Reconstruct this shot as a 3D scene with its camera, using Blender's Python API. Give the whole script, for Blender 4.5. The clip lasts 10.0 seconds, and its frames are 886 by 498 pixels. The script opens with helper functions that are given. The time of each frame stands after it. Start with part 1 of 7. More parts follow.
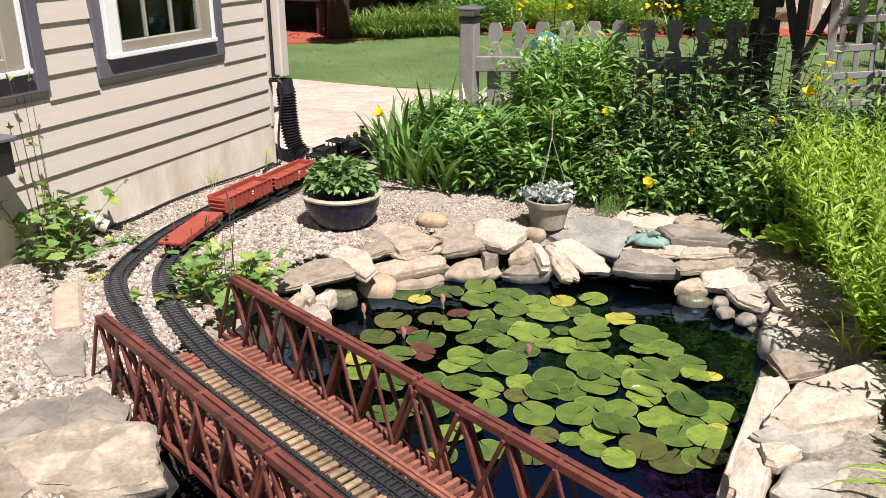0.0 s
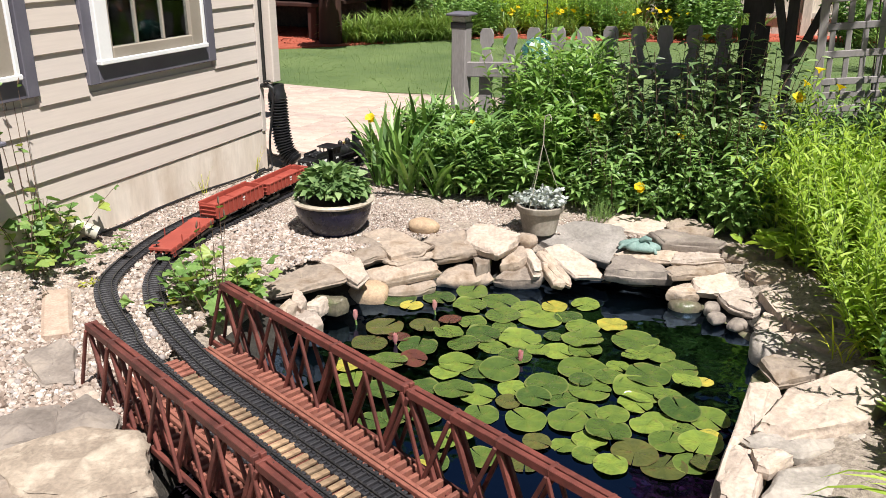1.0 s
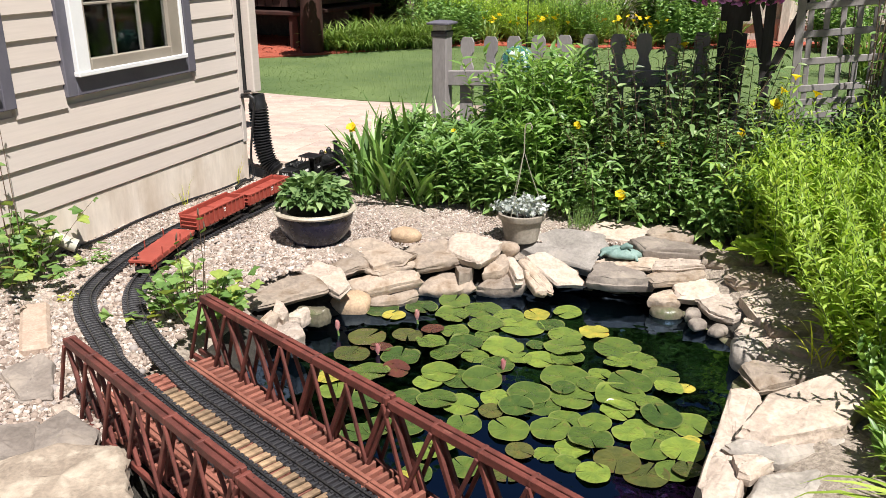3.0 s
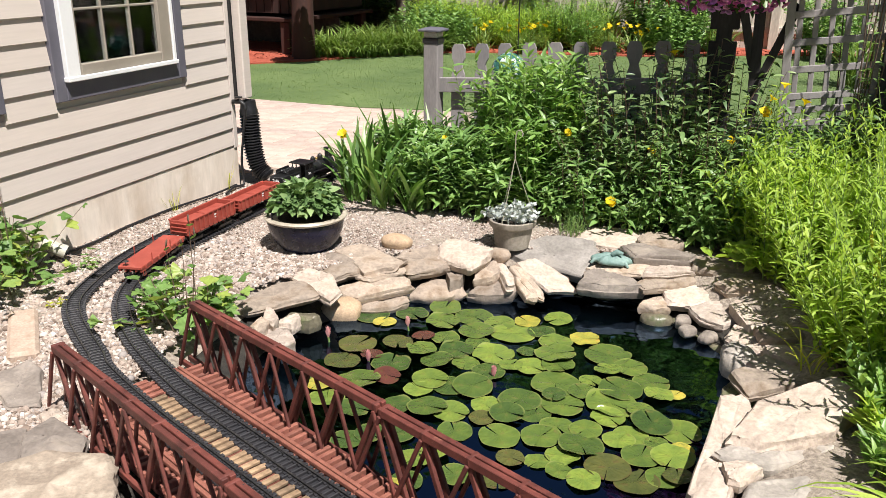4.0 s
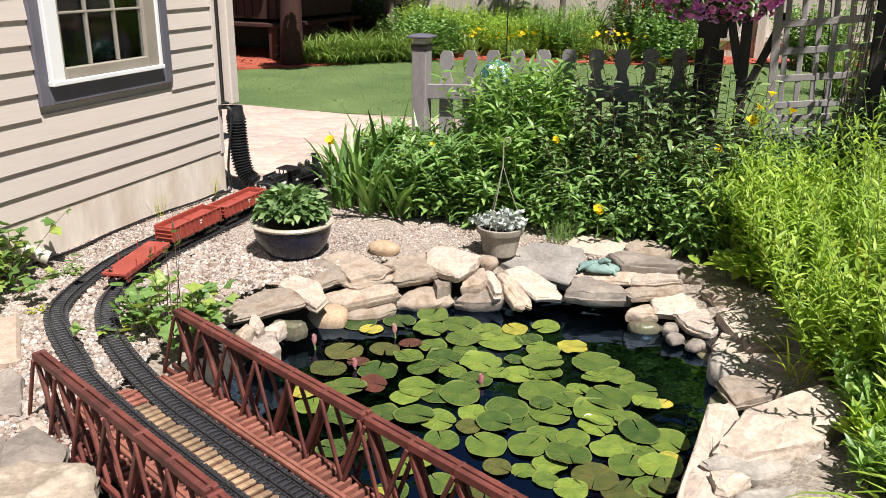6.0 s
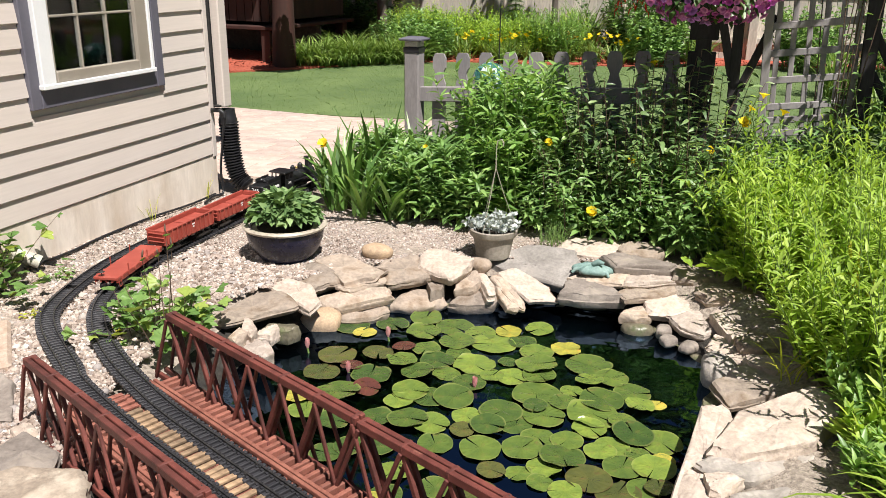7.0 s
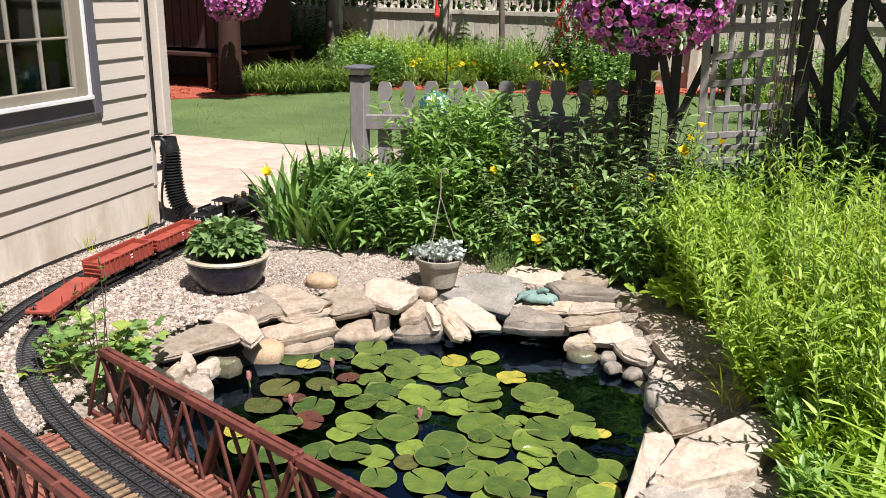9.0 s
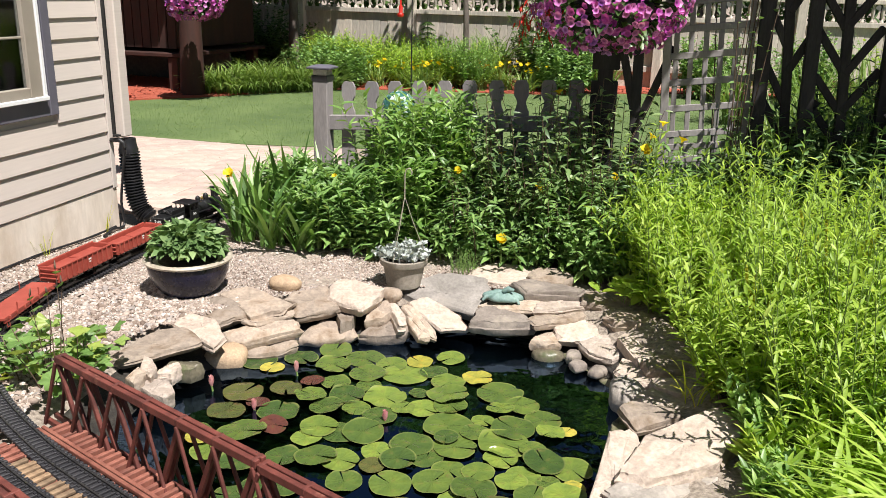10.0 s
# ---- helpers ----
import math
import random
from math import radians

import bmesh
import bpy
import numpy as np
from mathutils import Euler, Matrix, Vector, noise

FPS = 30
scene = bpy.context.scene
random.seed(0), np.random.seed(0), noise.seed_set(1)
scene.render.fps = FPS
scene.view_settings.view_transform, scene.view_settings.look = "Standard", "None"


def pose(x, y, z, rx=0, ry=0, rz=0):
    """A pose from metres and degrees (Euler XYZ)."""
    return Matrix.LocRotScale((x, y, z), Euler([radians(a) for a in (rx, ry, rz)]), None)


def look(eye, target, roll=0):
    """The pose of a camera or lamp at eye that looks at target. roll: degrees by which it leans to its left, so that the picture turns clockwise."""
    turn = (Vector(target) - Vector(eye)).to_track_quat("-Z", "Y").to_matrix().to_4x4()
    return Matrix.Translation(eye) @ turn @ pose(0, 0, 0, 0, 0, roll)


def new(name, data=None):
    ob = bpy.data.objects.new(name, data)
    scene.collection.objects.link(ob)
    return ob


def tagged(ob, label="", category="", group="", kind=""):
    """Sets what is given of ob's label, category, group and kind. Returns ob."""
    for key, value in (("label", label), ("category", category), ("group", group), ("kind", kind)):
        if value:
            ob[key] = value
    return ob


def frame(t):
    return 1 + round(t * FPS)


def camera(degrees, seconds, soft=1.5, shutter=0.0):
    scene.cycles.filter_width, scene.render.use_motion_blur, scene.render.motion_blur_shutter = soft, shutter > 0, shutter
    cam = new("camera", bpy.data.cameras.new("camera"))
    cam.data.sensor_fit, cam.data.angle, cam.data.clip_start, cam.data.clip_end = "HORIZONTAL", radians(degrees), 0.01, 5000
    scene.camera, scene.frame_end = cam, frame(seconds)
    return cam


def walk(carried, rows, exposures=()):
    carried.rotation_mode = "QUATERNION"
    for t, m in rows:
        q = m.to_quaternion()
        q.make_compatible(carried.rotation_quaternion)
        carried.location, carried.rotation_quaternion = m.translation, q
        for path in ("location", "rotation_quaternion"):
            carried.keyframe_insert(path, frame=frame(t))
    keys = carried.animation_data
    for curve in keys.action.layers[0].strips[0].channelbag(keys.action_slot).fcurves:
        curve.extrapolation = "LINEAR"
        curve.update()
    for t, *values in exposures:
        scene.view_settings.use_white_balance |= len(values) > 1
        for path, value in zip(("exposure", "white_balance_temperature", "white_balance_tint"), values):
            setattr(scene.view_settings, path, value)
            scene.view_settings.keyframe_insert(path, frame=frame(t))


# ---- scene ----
# camera
cam = camera(57.0, 10.0, soft=0.5)
PATH = [
    (0, (0.26, 0.258, 1.259), (-0.54, 1.946, 0.545), 0.2),
    (0.5, (0.263, 0.264, 1.261), (-0.533, 1.956, 0.551), 0.3),
    (1, (0.261, 0.264, 1.264), (-0.524, 1.963, 0.56), 0.3),
    (1.5, (0.265, 0.268, 1.268), (-0.514, 1.971, 0.567), 0.2),
    (2, (0.268, 0.268, 1.272), (-0.503, 1.977, 0.575), 0.2),
    (2.5, (0.27, 0.271, 1.274), (-0.493, 1.984, 0.58), 0.1),
    (4, (0.272, 0.273, 1.275), (-0.464, 2.006, 0.601), 0.4),
    (4.5, (0.275, 0.278, 1.274), (-0.457, 2.015, 0.606), 0.6),
    (5, (0.271, 0.279, 1.274), (-0.452, 2.022, 0.61), 0.6),
    (5.5, (0.268, 0.285, 1.272), (-0.448, 2.032, 0.611), 0.8),
    (7, (0.269, 0.293, 1.274), (-0.429, 2.05, 0.62), 0.8),
    (7.5, (0.267, 0.299, 1.274), (-0.414, 2.064, 0.626), 0.9),
    (8, (0.268, 0.302, 1.273), (-0.387, 2.082, 0.641), 1.1),
    (8.5, (0.277, 0.31, 1.277), (-0.351, 2.108, 0.666), 1.3),
    (9, (0.289, 0.323, 1.282), (-0.306, 2.139, 0.69), 1.4),
    (9.5, (0.298, 0.332, 1.28), (-0.258, 2.162, 0.694), 1.4),
    (10, (0.297, 0.34, 1.28), (-0.222, 2.179, 0.69), 1.5),
]
walk(cam, [(t, look(eye, target, roll)) for t, eye, target, roll in PATH])

# ---- light ----
SUN_AZ, SUN_EL = -40.0, 61.0        # degrees from +x towards +y, and above the horizon
world = bpy.data.worlds.new("sky")
scene.world = world
world.use_nodes = True
wn = world.node_tree.nodes
sky = wn.new("ShaderNodeTexSky")
sky.sky_type, sky.sun_disc = "NISHITA", False
sky.sun_elevation, sky.sun_rotation = radians(SUN_EL), radians(90 - SUN_AZ)
wn["Background"].inputs["Strength"].default_value = 0.038
world.node_tree.links.new(sky.outputs[0], wn["Background"].inputs["Color"])
sun = new("sun", bpy.data.lights.new("sun", "SUN"))
sun.data.energy, sun.data.angle, sun.data.color = 5.95, radians(0.53), (1.0, 0.955, 0.915)
sun_dir = Vector((math.cos(radians(SUN_EL)) * math.cos(radians(SUN_AZ)), math.cos(radians(SUN_EL)) * math.sin(radians(SUN_AZ)), math.sin(radians(SUN_EL))))
sun.matrix_world = look(sun_dir * 30, (0, 0, 0))
scene.view_settings.exposure = 0.50


# ---- materials ----
def _nodes(name):
    m = bpy.data.materials.new(name)
    m.use_nodes = True
    nt = m.node_tree
    return m, nt, nt.nodes["Principled BSDF"]


def _noise(nt, scale, detail=4.0, coord="Object", stretch=None, rough=0.6):
    tc = nt.nodes.new("ShaderNodeTexCoord")
    n = nt.nodes.new("ShaderNodeTexNoise")
    n.inputs["Scale"].default_value, n.inputs["Detail"].default_value = scale, detail
    n.inputs["Roughness"].default_value = rough
    if stretch:
        mp = nt.nodes.new("ShaderNodeMapping")
        mp.inputs["Scale"].default_value = stretch
        nt.links.new(tc.outputs[coord], mp.inputs["Vector"])
        nt.links.new(mp.outputs[0], n.inputs["Vector"])
    else:
        nt.links.new(tc.outputs[coord], n.inputs["Vector"])
    return n


def _ramp(nt, src, stops):
    r = nt.nodes.new("ShaderNodeValToRGB")
    els = r.color_ramp.elements
    while len(els) < len(stops):
        els.new(0.5)
    for e, (p, c) in zip(els, stops):
        e.position, e.color = p, (*c, 1)
    nt.links.new(src, r.inputs["Fac"])
    return r


def _mix(nt, fac, a, b, kind="MIX"):
    x = nt.nodes.new("ShaderNodeMix")
    x.data_type, x.blend_type = "RGBA", kind
    for sock, v in ((x.inputs["Factor"], fac), (x.inputs[6], a), (x.inputs[7], b)):
        if isinstance(v, (int, float)):
            sock.default_value = v
        elif isinstance(v, tuple):
            sock.default_value = (*v, 1)
        else:
            nt.links.new(v, sock)
    return x.outputs[2]


def surface(name, dark, light, scale=8.0, rough=0.7, metal=0.0, bump=0.3, fine=90.0, spot=None, spot_scale=3.0, pick="", spread=0.25, stretch=None, coat=0.0, coord="Object", spot_at=(0.55, 0.7), grit=0.8):
    """Two tones at a coarse and a fine scale, optional stains, optional tone per object or per island, and relief."""
    m, nt, p = _nodes(name)
    a = _noise(nt, scale, 5, coord, stretch)
    b = _noise(nt, fine, 3, coord, stretch)
    base = _ramp(nt, a.outputs["Fac"], [(0.32, dark), (0.68, light)]).outputs[0]
    grain = _ramp(nt, b.outputs["Fac"], [(0.3, (0.72, 0.72, 0.72)), (0.7, (1.15, 1.15, 1.15))]).outputs[0]
    col = _mix(nt, grit, base, grain, "MULTIPLY")
    if spot:
        s = _noise(nt, spot_scale, 6, coord)
        f = _ramp(nt, s.outputs["Fac"], [(spot_at[0], (0, 0, 0)), (spot_at[1], (1, 1, 1))]).outputs[0]
        col = _mix(nt, f, col, spot)
    if pick:
        if pick == "object":
            src = nt.nodes.new("ShaderNodeObjectInfo").outputs["Random"]
        else:
            src = nt.nodes.new("ShaderNodeNewGeometry").outputs["Random Per Island"]
        lo, hi = 1 - spread, 1 + spread
        tone = _ramp(nt, src, [(0.0, (lo, lo, lo)), (0.45, (1, 0.97, 0.93)), (1.0, (hi, hi * 0.98, hi * 0.95))]).outputs[0]
        col = _mix(nt, 1.0, col, tone, "MULTIPLY")
    nt.links.new(col, p.inputs["Base Color"])
    rr = nt.nodes.new("ShaderNodeMapRange")
    rr.inputs[3].default_value, rr.inputs[4].default_value = max(0.03, rough - 0.12), min(1.0, rough + 0.12)
    nt.links.new(b.outputs["Fac"], rr.inputs[0])
    nt.links.new(rr.outputs[0], p.inputs["Roughness"])
    p.inputs["Metallic"].default_value = metal
    p.inputs["Coat Weight"].default_value = coat
    if bump:
        add = nt.nodes.new("ShaderNodeMath")
        add.operation = "MULTIPLY_ADD"
        add.inputs[1].default_value = 0.35
        nt.links.new(b.outputs["Fac"], add.inputs[0])
        nt.links.new(a.outputs["Fac"], add.inputs[2])
        bp = nt.nodes.new("ShaderNodeBump")
        bp.inputs["Strength"].default_value, bp.inputs["Distance"].default_value = bump, 0.01
        nt.links.new(add.outputs[0], bp.inputs["Height"])
        nt.links.new(bp.outputs[0], p.inputs["Normal"])
    return m


def leafy(name, dark, light, tip=None, rough=0.42, clear=0.35, scale=60.0, patch=0.0, shine=0.35):
    """Thin leaves: tone per leaf, veins of noise, light that passes through."""
    m, nt, p = _nodes(name)
    both = nt.nodes.new("ShaderNodeMath")
    both.operation = "ADD"
    nt.links.new(nt.nodes.new("ShaderNodeNewGeometry").outputs["Random Per Island"], both.inputs[0])
    nt.links.new(nt.nodes.new("ShaderNodeObjectInfo").outputs["Random"], both.inputs[1])
    frac = nt.nodes.new("ShaderNodeMath")
    frac.operation = "FRACT"
    nt.links.new(both.outputs[0], frac.inputs[0])
    rnd = frac.outputs[0]
    stops = [(0.0, dark), (0.75, light)] + ([(1.0, tip)] if tip else [])
    col = _ramp(nt, rnd, stops).outputs[0]
    n = _noise(nt, scale, 3)
    grain = _ramp(nt, n.outputs["Fac"], [(0.3, (0.78, 0.78, 0.78)), (0.7, (1.15, 1.15, 1.15))]).outputs[0]
    col = _mix(nt, 0.7, col, grain, "MULTIPLY")
    if patch:
        w = _noise(nt, patch, 4)
        col = _mix(nt, 0.8, col, _ramp(nt, w.outputs["Fac"], [(0.35, (0.62, 0.72, 0.62)), (0.65, (1.18, 1.08, 1.0))]).outputs[0], "MULTIPLY")
    nt.links.new(col, p.inputs["Base Color"])
    p.inputs["Roughness"].default_value = rough
    p.inputs["Specular IOR Level"].default_value = shine
    tr = nt.nodes.new("ShaderNodeBsdfTranslucent")
    warm = _mix(nt, 1.0, col, (1.15, 1.12, 0.65), "MULTIPLY")
    nt.links.new(warm, tr.inputs["Color"])
    mx = nt.nodes.new("ShaderNodeMixShader")
    mx.inputs[0].default_value = clear
    nt.links.new(p.outputs[0], mx.inputs[1])
    nt.links.new(tr.outputs[0], mx.inputs[2])
    nt.links.new(mx.outputs[0], nt.nodes["Material Output"].inputs["Surface"])
    return m


def water_mat():
    """Clear dark water: tinted light goes through, gloss by Fresnel, small ripples."""
    m, nt, p = _nodes("pond_water")
    nt.nodes.remove(p)
    n = _noise(nt, 7.0, 2)
    bp = nt.nodes.new("ShaderNodeBump")
    bp.inputs["Strength"].default_value, bp.inputs["Distance"].default_value = 0.28, 0.02
    nt.links.new(n.outputs["Fac"], bp.inputs["Height"])
    tr = nt.nodes.new("ShaderNodeBsdfTransparent")
    tr.inputs["Color"].default_value = (0.50, 0.72, 0.66, 1)
    gl = nt.nodes.new("ShaderNodeBsdfGlossy")
    gl.inputs["Roughness"].default_value = 0.05
    gl.inputs["Color"].default_value = (0.08, 0.125, 0.20, 1)
    nt.links.new(bp.outputs[0], gl.inputs["Normal"])
    fr = nt.nodes.new("ShaderNodeFresnel")
    fr.inputs["IOR"].default_value = 1.33
    nt.links.new(bp.outputs[0], fr.inputs["Normal"])
    mx = nt.nodes.new("ShaderNodeMixShader")
    nt.links.new(fr.outputs[0], mx.inputs[0])
    nt.links.new(tr.outputs[0], mx.inputs[1])
    nt.links.new(gl.outputs[0], mx.inputs[2])
    nt.links.new(mx.outputs[0], nt.nodes["Material Output"].inputs["Surface"])
    return m


def pane_mat():
    m, nt, p = _nodes("window_glass")
    nt.nodes.remove(p)
    tr = nt.nodes.new("ShaderNodeBsdfTransparent")
    tr.inputs["Color"].default_value = (0.75, 0.78, 0.78, 1)
    gl = nt.nodes.new("ShaderNodeBsdfGlossy")
    gl.inputs["Roughness"].default_value = 0.01
    gl.inputs["Color"].default_value = (0.95, 0.97, 1.0, 1)
    fr = nt.nodes.new("ShaderNodeFresnel")
    fr.inputs["IOR"].default_value = 1.5
    mx = nt.nodes.new("ShaderNodeMixShader")
    nt.links.new(fr.outputs[0], mx.inputs[0])
    nt.links.new(tr.outputs[0], mx.inputs[1])
    nt.links.new(gl.outputs[0], mx.inputs[2])
    nt.links.new(mx.outputs[0], nt.nodes["Material Output"].inputs["Surface"])
    return m


def mosaic_mat():
    m, nt, p = _nodes("mosaic_glass")
    tc = nt.nodes.new("ShaderNodeTexCoord")
    v = nt.nodes.new("ShaderNodeTexVoronoi")
    v.inputs["Scale"].default_value = 42.0
    nt.links.new(tc.outputs["Object"], v.inputs["Vector"])
    sep = nt.nodes.new("ShaderNodeSeparateColor")
    nt.links.new(v.outputs["Color"], sep.inputs[0])
    c = _ramp(nt, sep.outputs[0], [(0.0, (0.02, 0.06, 0.05)), (0.35, (0.05, 0.17, 0.14)), (0.6, (0.20, 0.36, 0.31)), (0.8, (0.55, 0.62, 0.58)), (1.0, (0.70, 0.75, 0.72))])
    nt.links.new(c.outputs[0], p.inputs["Base Color"])
    p.inputs["Roughness"].default_value = 0.12
    e = nt.nodes.new("ShaderNodeTexVoronoi")
    e.feature = "DISTANCE_TO_EDGE"
    e.inputs["Scale"].default_value = 42.0
    nt.links.new(tc.outputs["Object"], e.inputs["Vector"])
    bp = nt.nodes.new("ShaderNodeBump")
    bp.inputs["Strength"].default_value, bp.inputs["Distance"].default_value = 0.5, 0.004
    nt.links.new(e.outputs["Distance"], bp.inputs["Height"])
    nt.links.new(bp.outputs[0], p.inputs["Normal"])
    return m


M = {}
M["gravel_bed"] = surface("gravel_bed", (0.18, 0.145, 0.115), (0.40, 0.34, 0.28), 60, 0.9, bump=0.8, fine=220, spot=(0.16, 0.12, 0.09), spot_scale=1.2, spot_at=(0.6, 0.75))
def pebble_mat():
    """Mixed gravel: cream, pink, tan, grey and a few brown stones, one tone each."""
    m, nt, p = _nodes("pebble")
    src = nt.nodes.new("ShaderNodeNewGeometry").outputs["Random Per Island"]
    r = _ramp(nt, src, [(0.0, (0.12, 0.085, 0.065)), (0.12, (0.23, 0.175, 0.14)), (0.34, (0.34, 0.27, 0.225)), (0.58, (0.43, 0.35, 0.295)), (0.72, (0.28, 0.25, 0.235)), (0.86, (0.49, 0.42, 0.36)), (1.0, (0.62, 0.56, 0.50))])
    n = _noise(nt, 180.0, 3)
    g = _ramp(nt, n.outputs["Fac"], [(0.3, (0.8, 0.8, 0.8)), (0.7, (1.1, 1.1, 1.1))]).outputs[0]
    nt.links.new(_mix(nt, 0.8, r.outputs[0], g, "MULTIPLY"), p.inputs["Base Color"])
    p.inputs["Roughness"].default_value = 0.85
    return m


M["pebble"] = pebble_mat()
M["flagstone"] = surface("flagstone", (0.22, 0.178, 0.145), (0.49, 0.41, 0.335), 9, 0.85, bump=0.9, fine=60, spot=(0.20, 0.145, 0.10), spot_scale=9, spot_at=(0.50, 0.66), pick="object", spread=0.32)
M["cream_stone"] = surface("cream_stone", (0.35, 0.29, 0.245), (0.56, 0.475, 0.41), 8, 0.85, bump=1.0, fine=60, spot=(0.27, 0.21, 0.16), spot_scale=7, spot_at=(0.54, 0.74), pick="object", spread=0.16)
M["grey_stone"] = surface("grey_stone", (0.22, 0.20, 0.18), (0.38, 0.35, 0.32), 9, 0.85, bump=0.5, fine=80, spot=(0.37, 0.33, 0.29), spot_scale=6, pick="object", spread=0.2)
M["tan_stone"] = surface("tan_stone", (0.34, 0.24, 0.155), (0.52, 0.39, 0.265), 10, 0.8, bump=0.5, fine=120, spot=(0.22, 0.15, 0.10), spot_scale=9, spot_at=(0.54, 0.72), pick="object", spread=0.1)
M["paver_brick"] = surface("paver_brick", (0.38, 0.28, 0.215), (0.50, 0.39, 0.31), 12, 0.85, bump=0.5, fine=120, spot=(0.30, 0.21, 0.15), spot_scale=10)
M["lichen_stone"] = surface("lichen_stone", (0.22, 0.18, 0.145), (0.37, 0.315, 0.255), 6, 0.9, bump=0.9, fine=70, spot=(0.46, 0.41, 0.34), spot_scale=14, spot_at=(0.5, 0.68), pick="object", spread=0.1)
M["slate_stone"] = surface("slate_stone", (0.15, 0.127, 0.112), (0.265, 0.233, 0.207), 7, 0.85, bump=0.6, fine=70, spot=(0.30, 0.26, 0.22), spot_scale=5, pick="object", spread=0.15)
M["algae_stone"] = surface("algae_stone", (0.11, 0.13, 0.05), (0.27, 0.28, 0.13), 9, 0.7, bump=0.4, fine=60, spot=(0.06, 0.09, 0.03), spot_scale=6, pick="object", spread=0.2)
M["wet_stone"] = surface("wet_stone", (0.07, 0.065, 0.045), (0.20, 0.18, 0.13), 9, 0.4, bump=0.5, fine=80, spot=(0.05, 0.08, 0.02), spot_scale=7, pick="object", spread=0.2)
# Mud taken near black, so that gaps between the rim stones read as shade
M["shaded_mud"] = surface("shaded_mud", (0.012, 0.010, 0.008), (0.04, 0.034, 0.026), 30, 0.7, bump=0.8, fine=120)
M["algae_floor"] = surface("algae_floor", (0.026, 0.056, 0.058), (0.075, 0.120, 0.085), 5, 0.9, bump=0.4, fine=40, spot=(0.05, 0.07, 0.03), spot_scale=4, spot_at=(0.6, 0.8))
M["siding"] = surface("siding", (0.55, 0.495, 0.455), (0.58, 0.525, 0.485), 2, 0.6, bump=0.08, fine=40, stretch=(1, 0.08, 2.5), pick="object", spread=0.03, grit=0.22)
M["foundation"] = surface("foundation", (0.60, 0.51, 0.42), (0.76, 0.68, 0.59), 7, 0.85, bump=0.3, fine=50, spot=(0.50, 0.40, 0.30), spot_scale=4, spot_at=(0.5, 0.8), stretch=(1, 1, 0.25), grit=0.3)
M["slate_trim"] = surface("slate_trim", (0.10, 0.095, 0.12), (0.125, 0.12, 0.145), 6, 0.6, bump=0.1, fine=90, grit=0.3)
M["white_vinyl"] = surface("white_vinyl", (0.74, 0.74, 0.74), (0.80, 0.80, 0.79), 5, 0.4, bump=0.03, grit=0.08)
M["taupe_vinyl"] = surface("taupe_vinyl", (0.27, 0.235, 0.19), (0.32, 0.28, 0.23), 5, 0.45, bump=0.05, grit=0.15)
M["dark_room"] = surface("dark_room", (0.20, 0.195, 0.19), (0.34, 0.33, 0.32), 2, 0.9, bump=0)
M["roofing"] = surface("roofing", (0.05, 0.05, 0.055), (0.10, 0.095, 0.09), 20, 0.9)
M["black_plastic"] = surface("black_plastic", (0.010, 0.010, 0.012), (0.022, 0.022, 0.024), 20, 0.4, bump=0.08, fine=160)
M["tie_plastic"] = surface("tie_plastic", (0.018, 0.018, 0.022), (0.040, 0.040, 0.046), 40, 0.55, bump=0.2, fine=300, pick="object", spread=0.2)
M["rail_metal"] = surface("rail_metal", (0.035, 0.035, 0.04), (0.09, 0.085, 0.08), 60, 0.4, metal=0.6, bump=0.1)
M["iron"] = surface("iron", (0.012, 0.012, 0.013), (0.03, 0.03, 0.03), 40, 0.45, metal=0.3, bump=0.15)
M["red_stain"] = surface("red_stain", (0.064, 0.016, 0.012), (0.165, 0.045, 0.034), 14, 0.65, bump=0.25, fine=130, pick="object", spread=0.22, spot=(0.30, 0.14, 0.10), spot_scale=18, spot_at=(0.66, 0.82), grit=0.6)
M["red_deck"] = surface("red_deck", (0.15, 0.048, 0.034), (0.29, 0.115, 0.082), 14, 0.7, bump=0.25, fine=130, pick="object", spread=0.25)
M["raw_wood"] = surface("raw_wood", (0.19, 0.125, 0.075), (0.36, 0.25, 0.155), 16, 0.75, bump=0.3, fine=160, pick="object", spread=0.3)
M["oxide_red"] = surface("oxide_red", (0.25, 0.042, 0.028), (0.34, 0.064, 0.043), 12, 0.6, bump=0.06, fine=140, spot=(0.34, 0.075, 0.05), spot_scale=30, grit=0.25)
M["loco_black"] = surface("loco_black", (0.008, 0.008, 0.009), (0.016, 0.016, 0.017), 20, 0.35, bump=0.05, grit=0.3)
M["brass"] = surface("brass", (0.45, 0.30, 0.10), (0.6, 0.42, 0.16), 20, 0.3, metal=1.0, bump=0)
M["letter_white"] = surface("letter_white", (0.7, 0.7, 0.68), (0.78, 0.78, 0.76), 20, 0.6, bump=0, grit=0.1)
M["cobalt_glaze"] = surface("cobalt_glaze", (0.003, 0.0035, 0.012), (0.008, 0.009, 0.032), 6, 0.28, bump=0.06, fine=30, grit=0.3)
M["rim_glaze"] = surface("rim_glaze", (0.38, 0.33, 0.26), (0.55, 0.49, 0.40), 14, 0.35, bump=0.1)
M["grey_pot"] = surface("grey_pot", (0.23, 0.20, 0.16), (0.33, 0.29, 0.24), 9, 0.75, bump=0.2, spot=(0.42, 0.38, 0.32), spot_scale=12)
M["potting_soil"] = surface("potting_soil", (0.015, 0.011, 0.008), (0.05, 0.035, 0.025), 50, 0.95, bump=0.8)
M["bed_soil"] = surface("bed_soil", (0.03, 0.02, 0.014), (0.10, 0.07, 0.05), 30, 0.95, bump=0.8, fine=120)
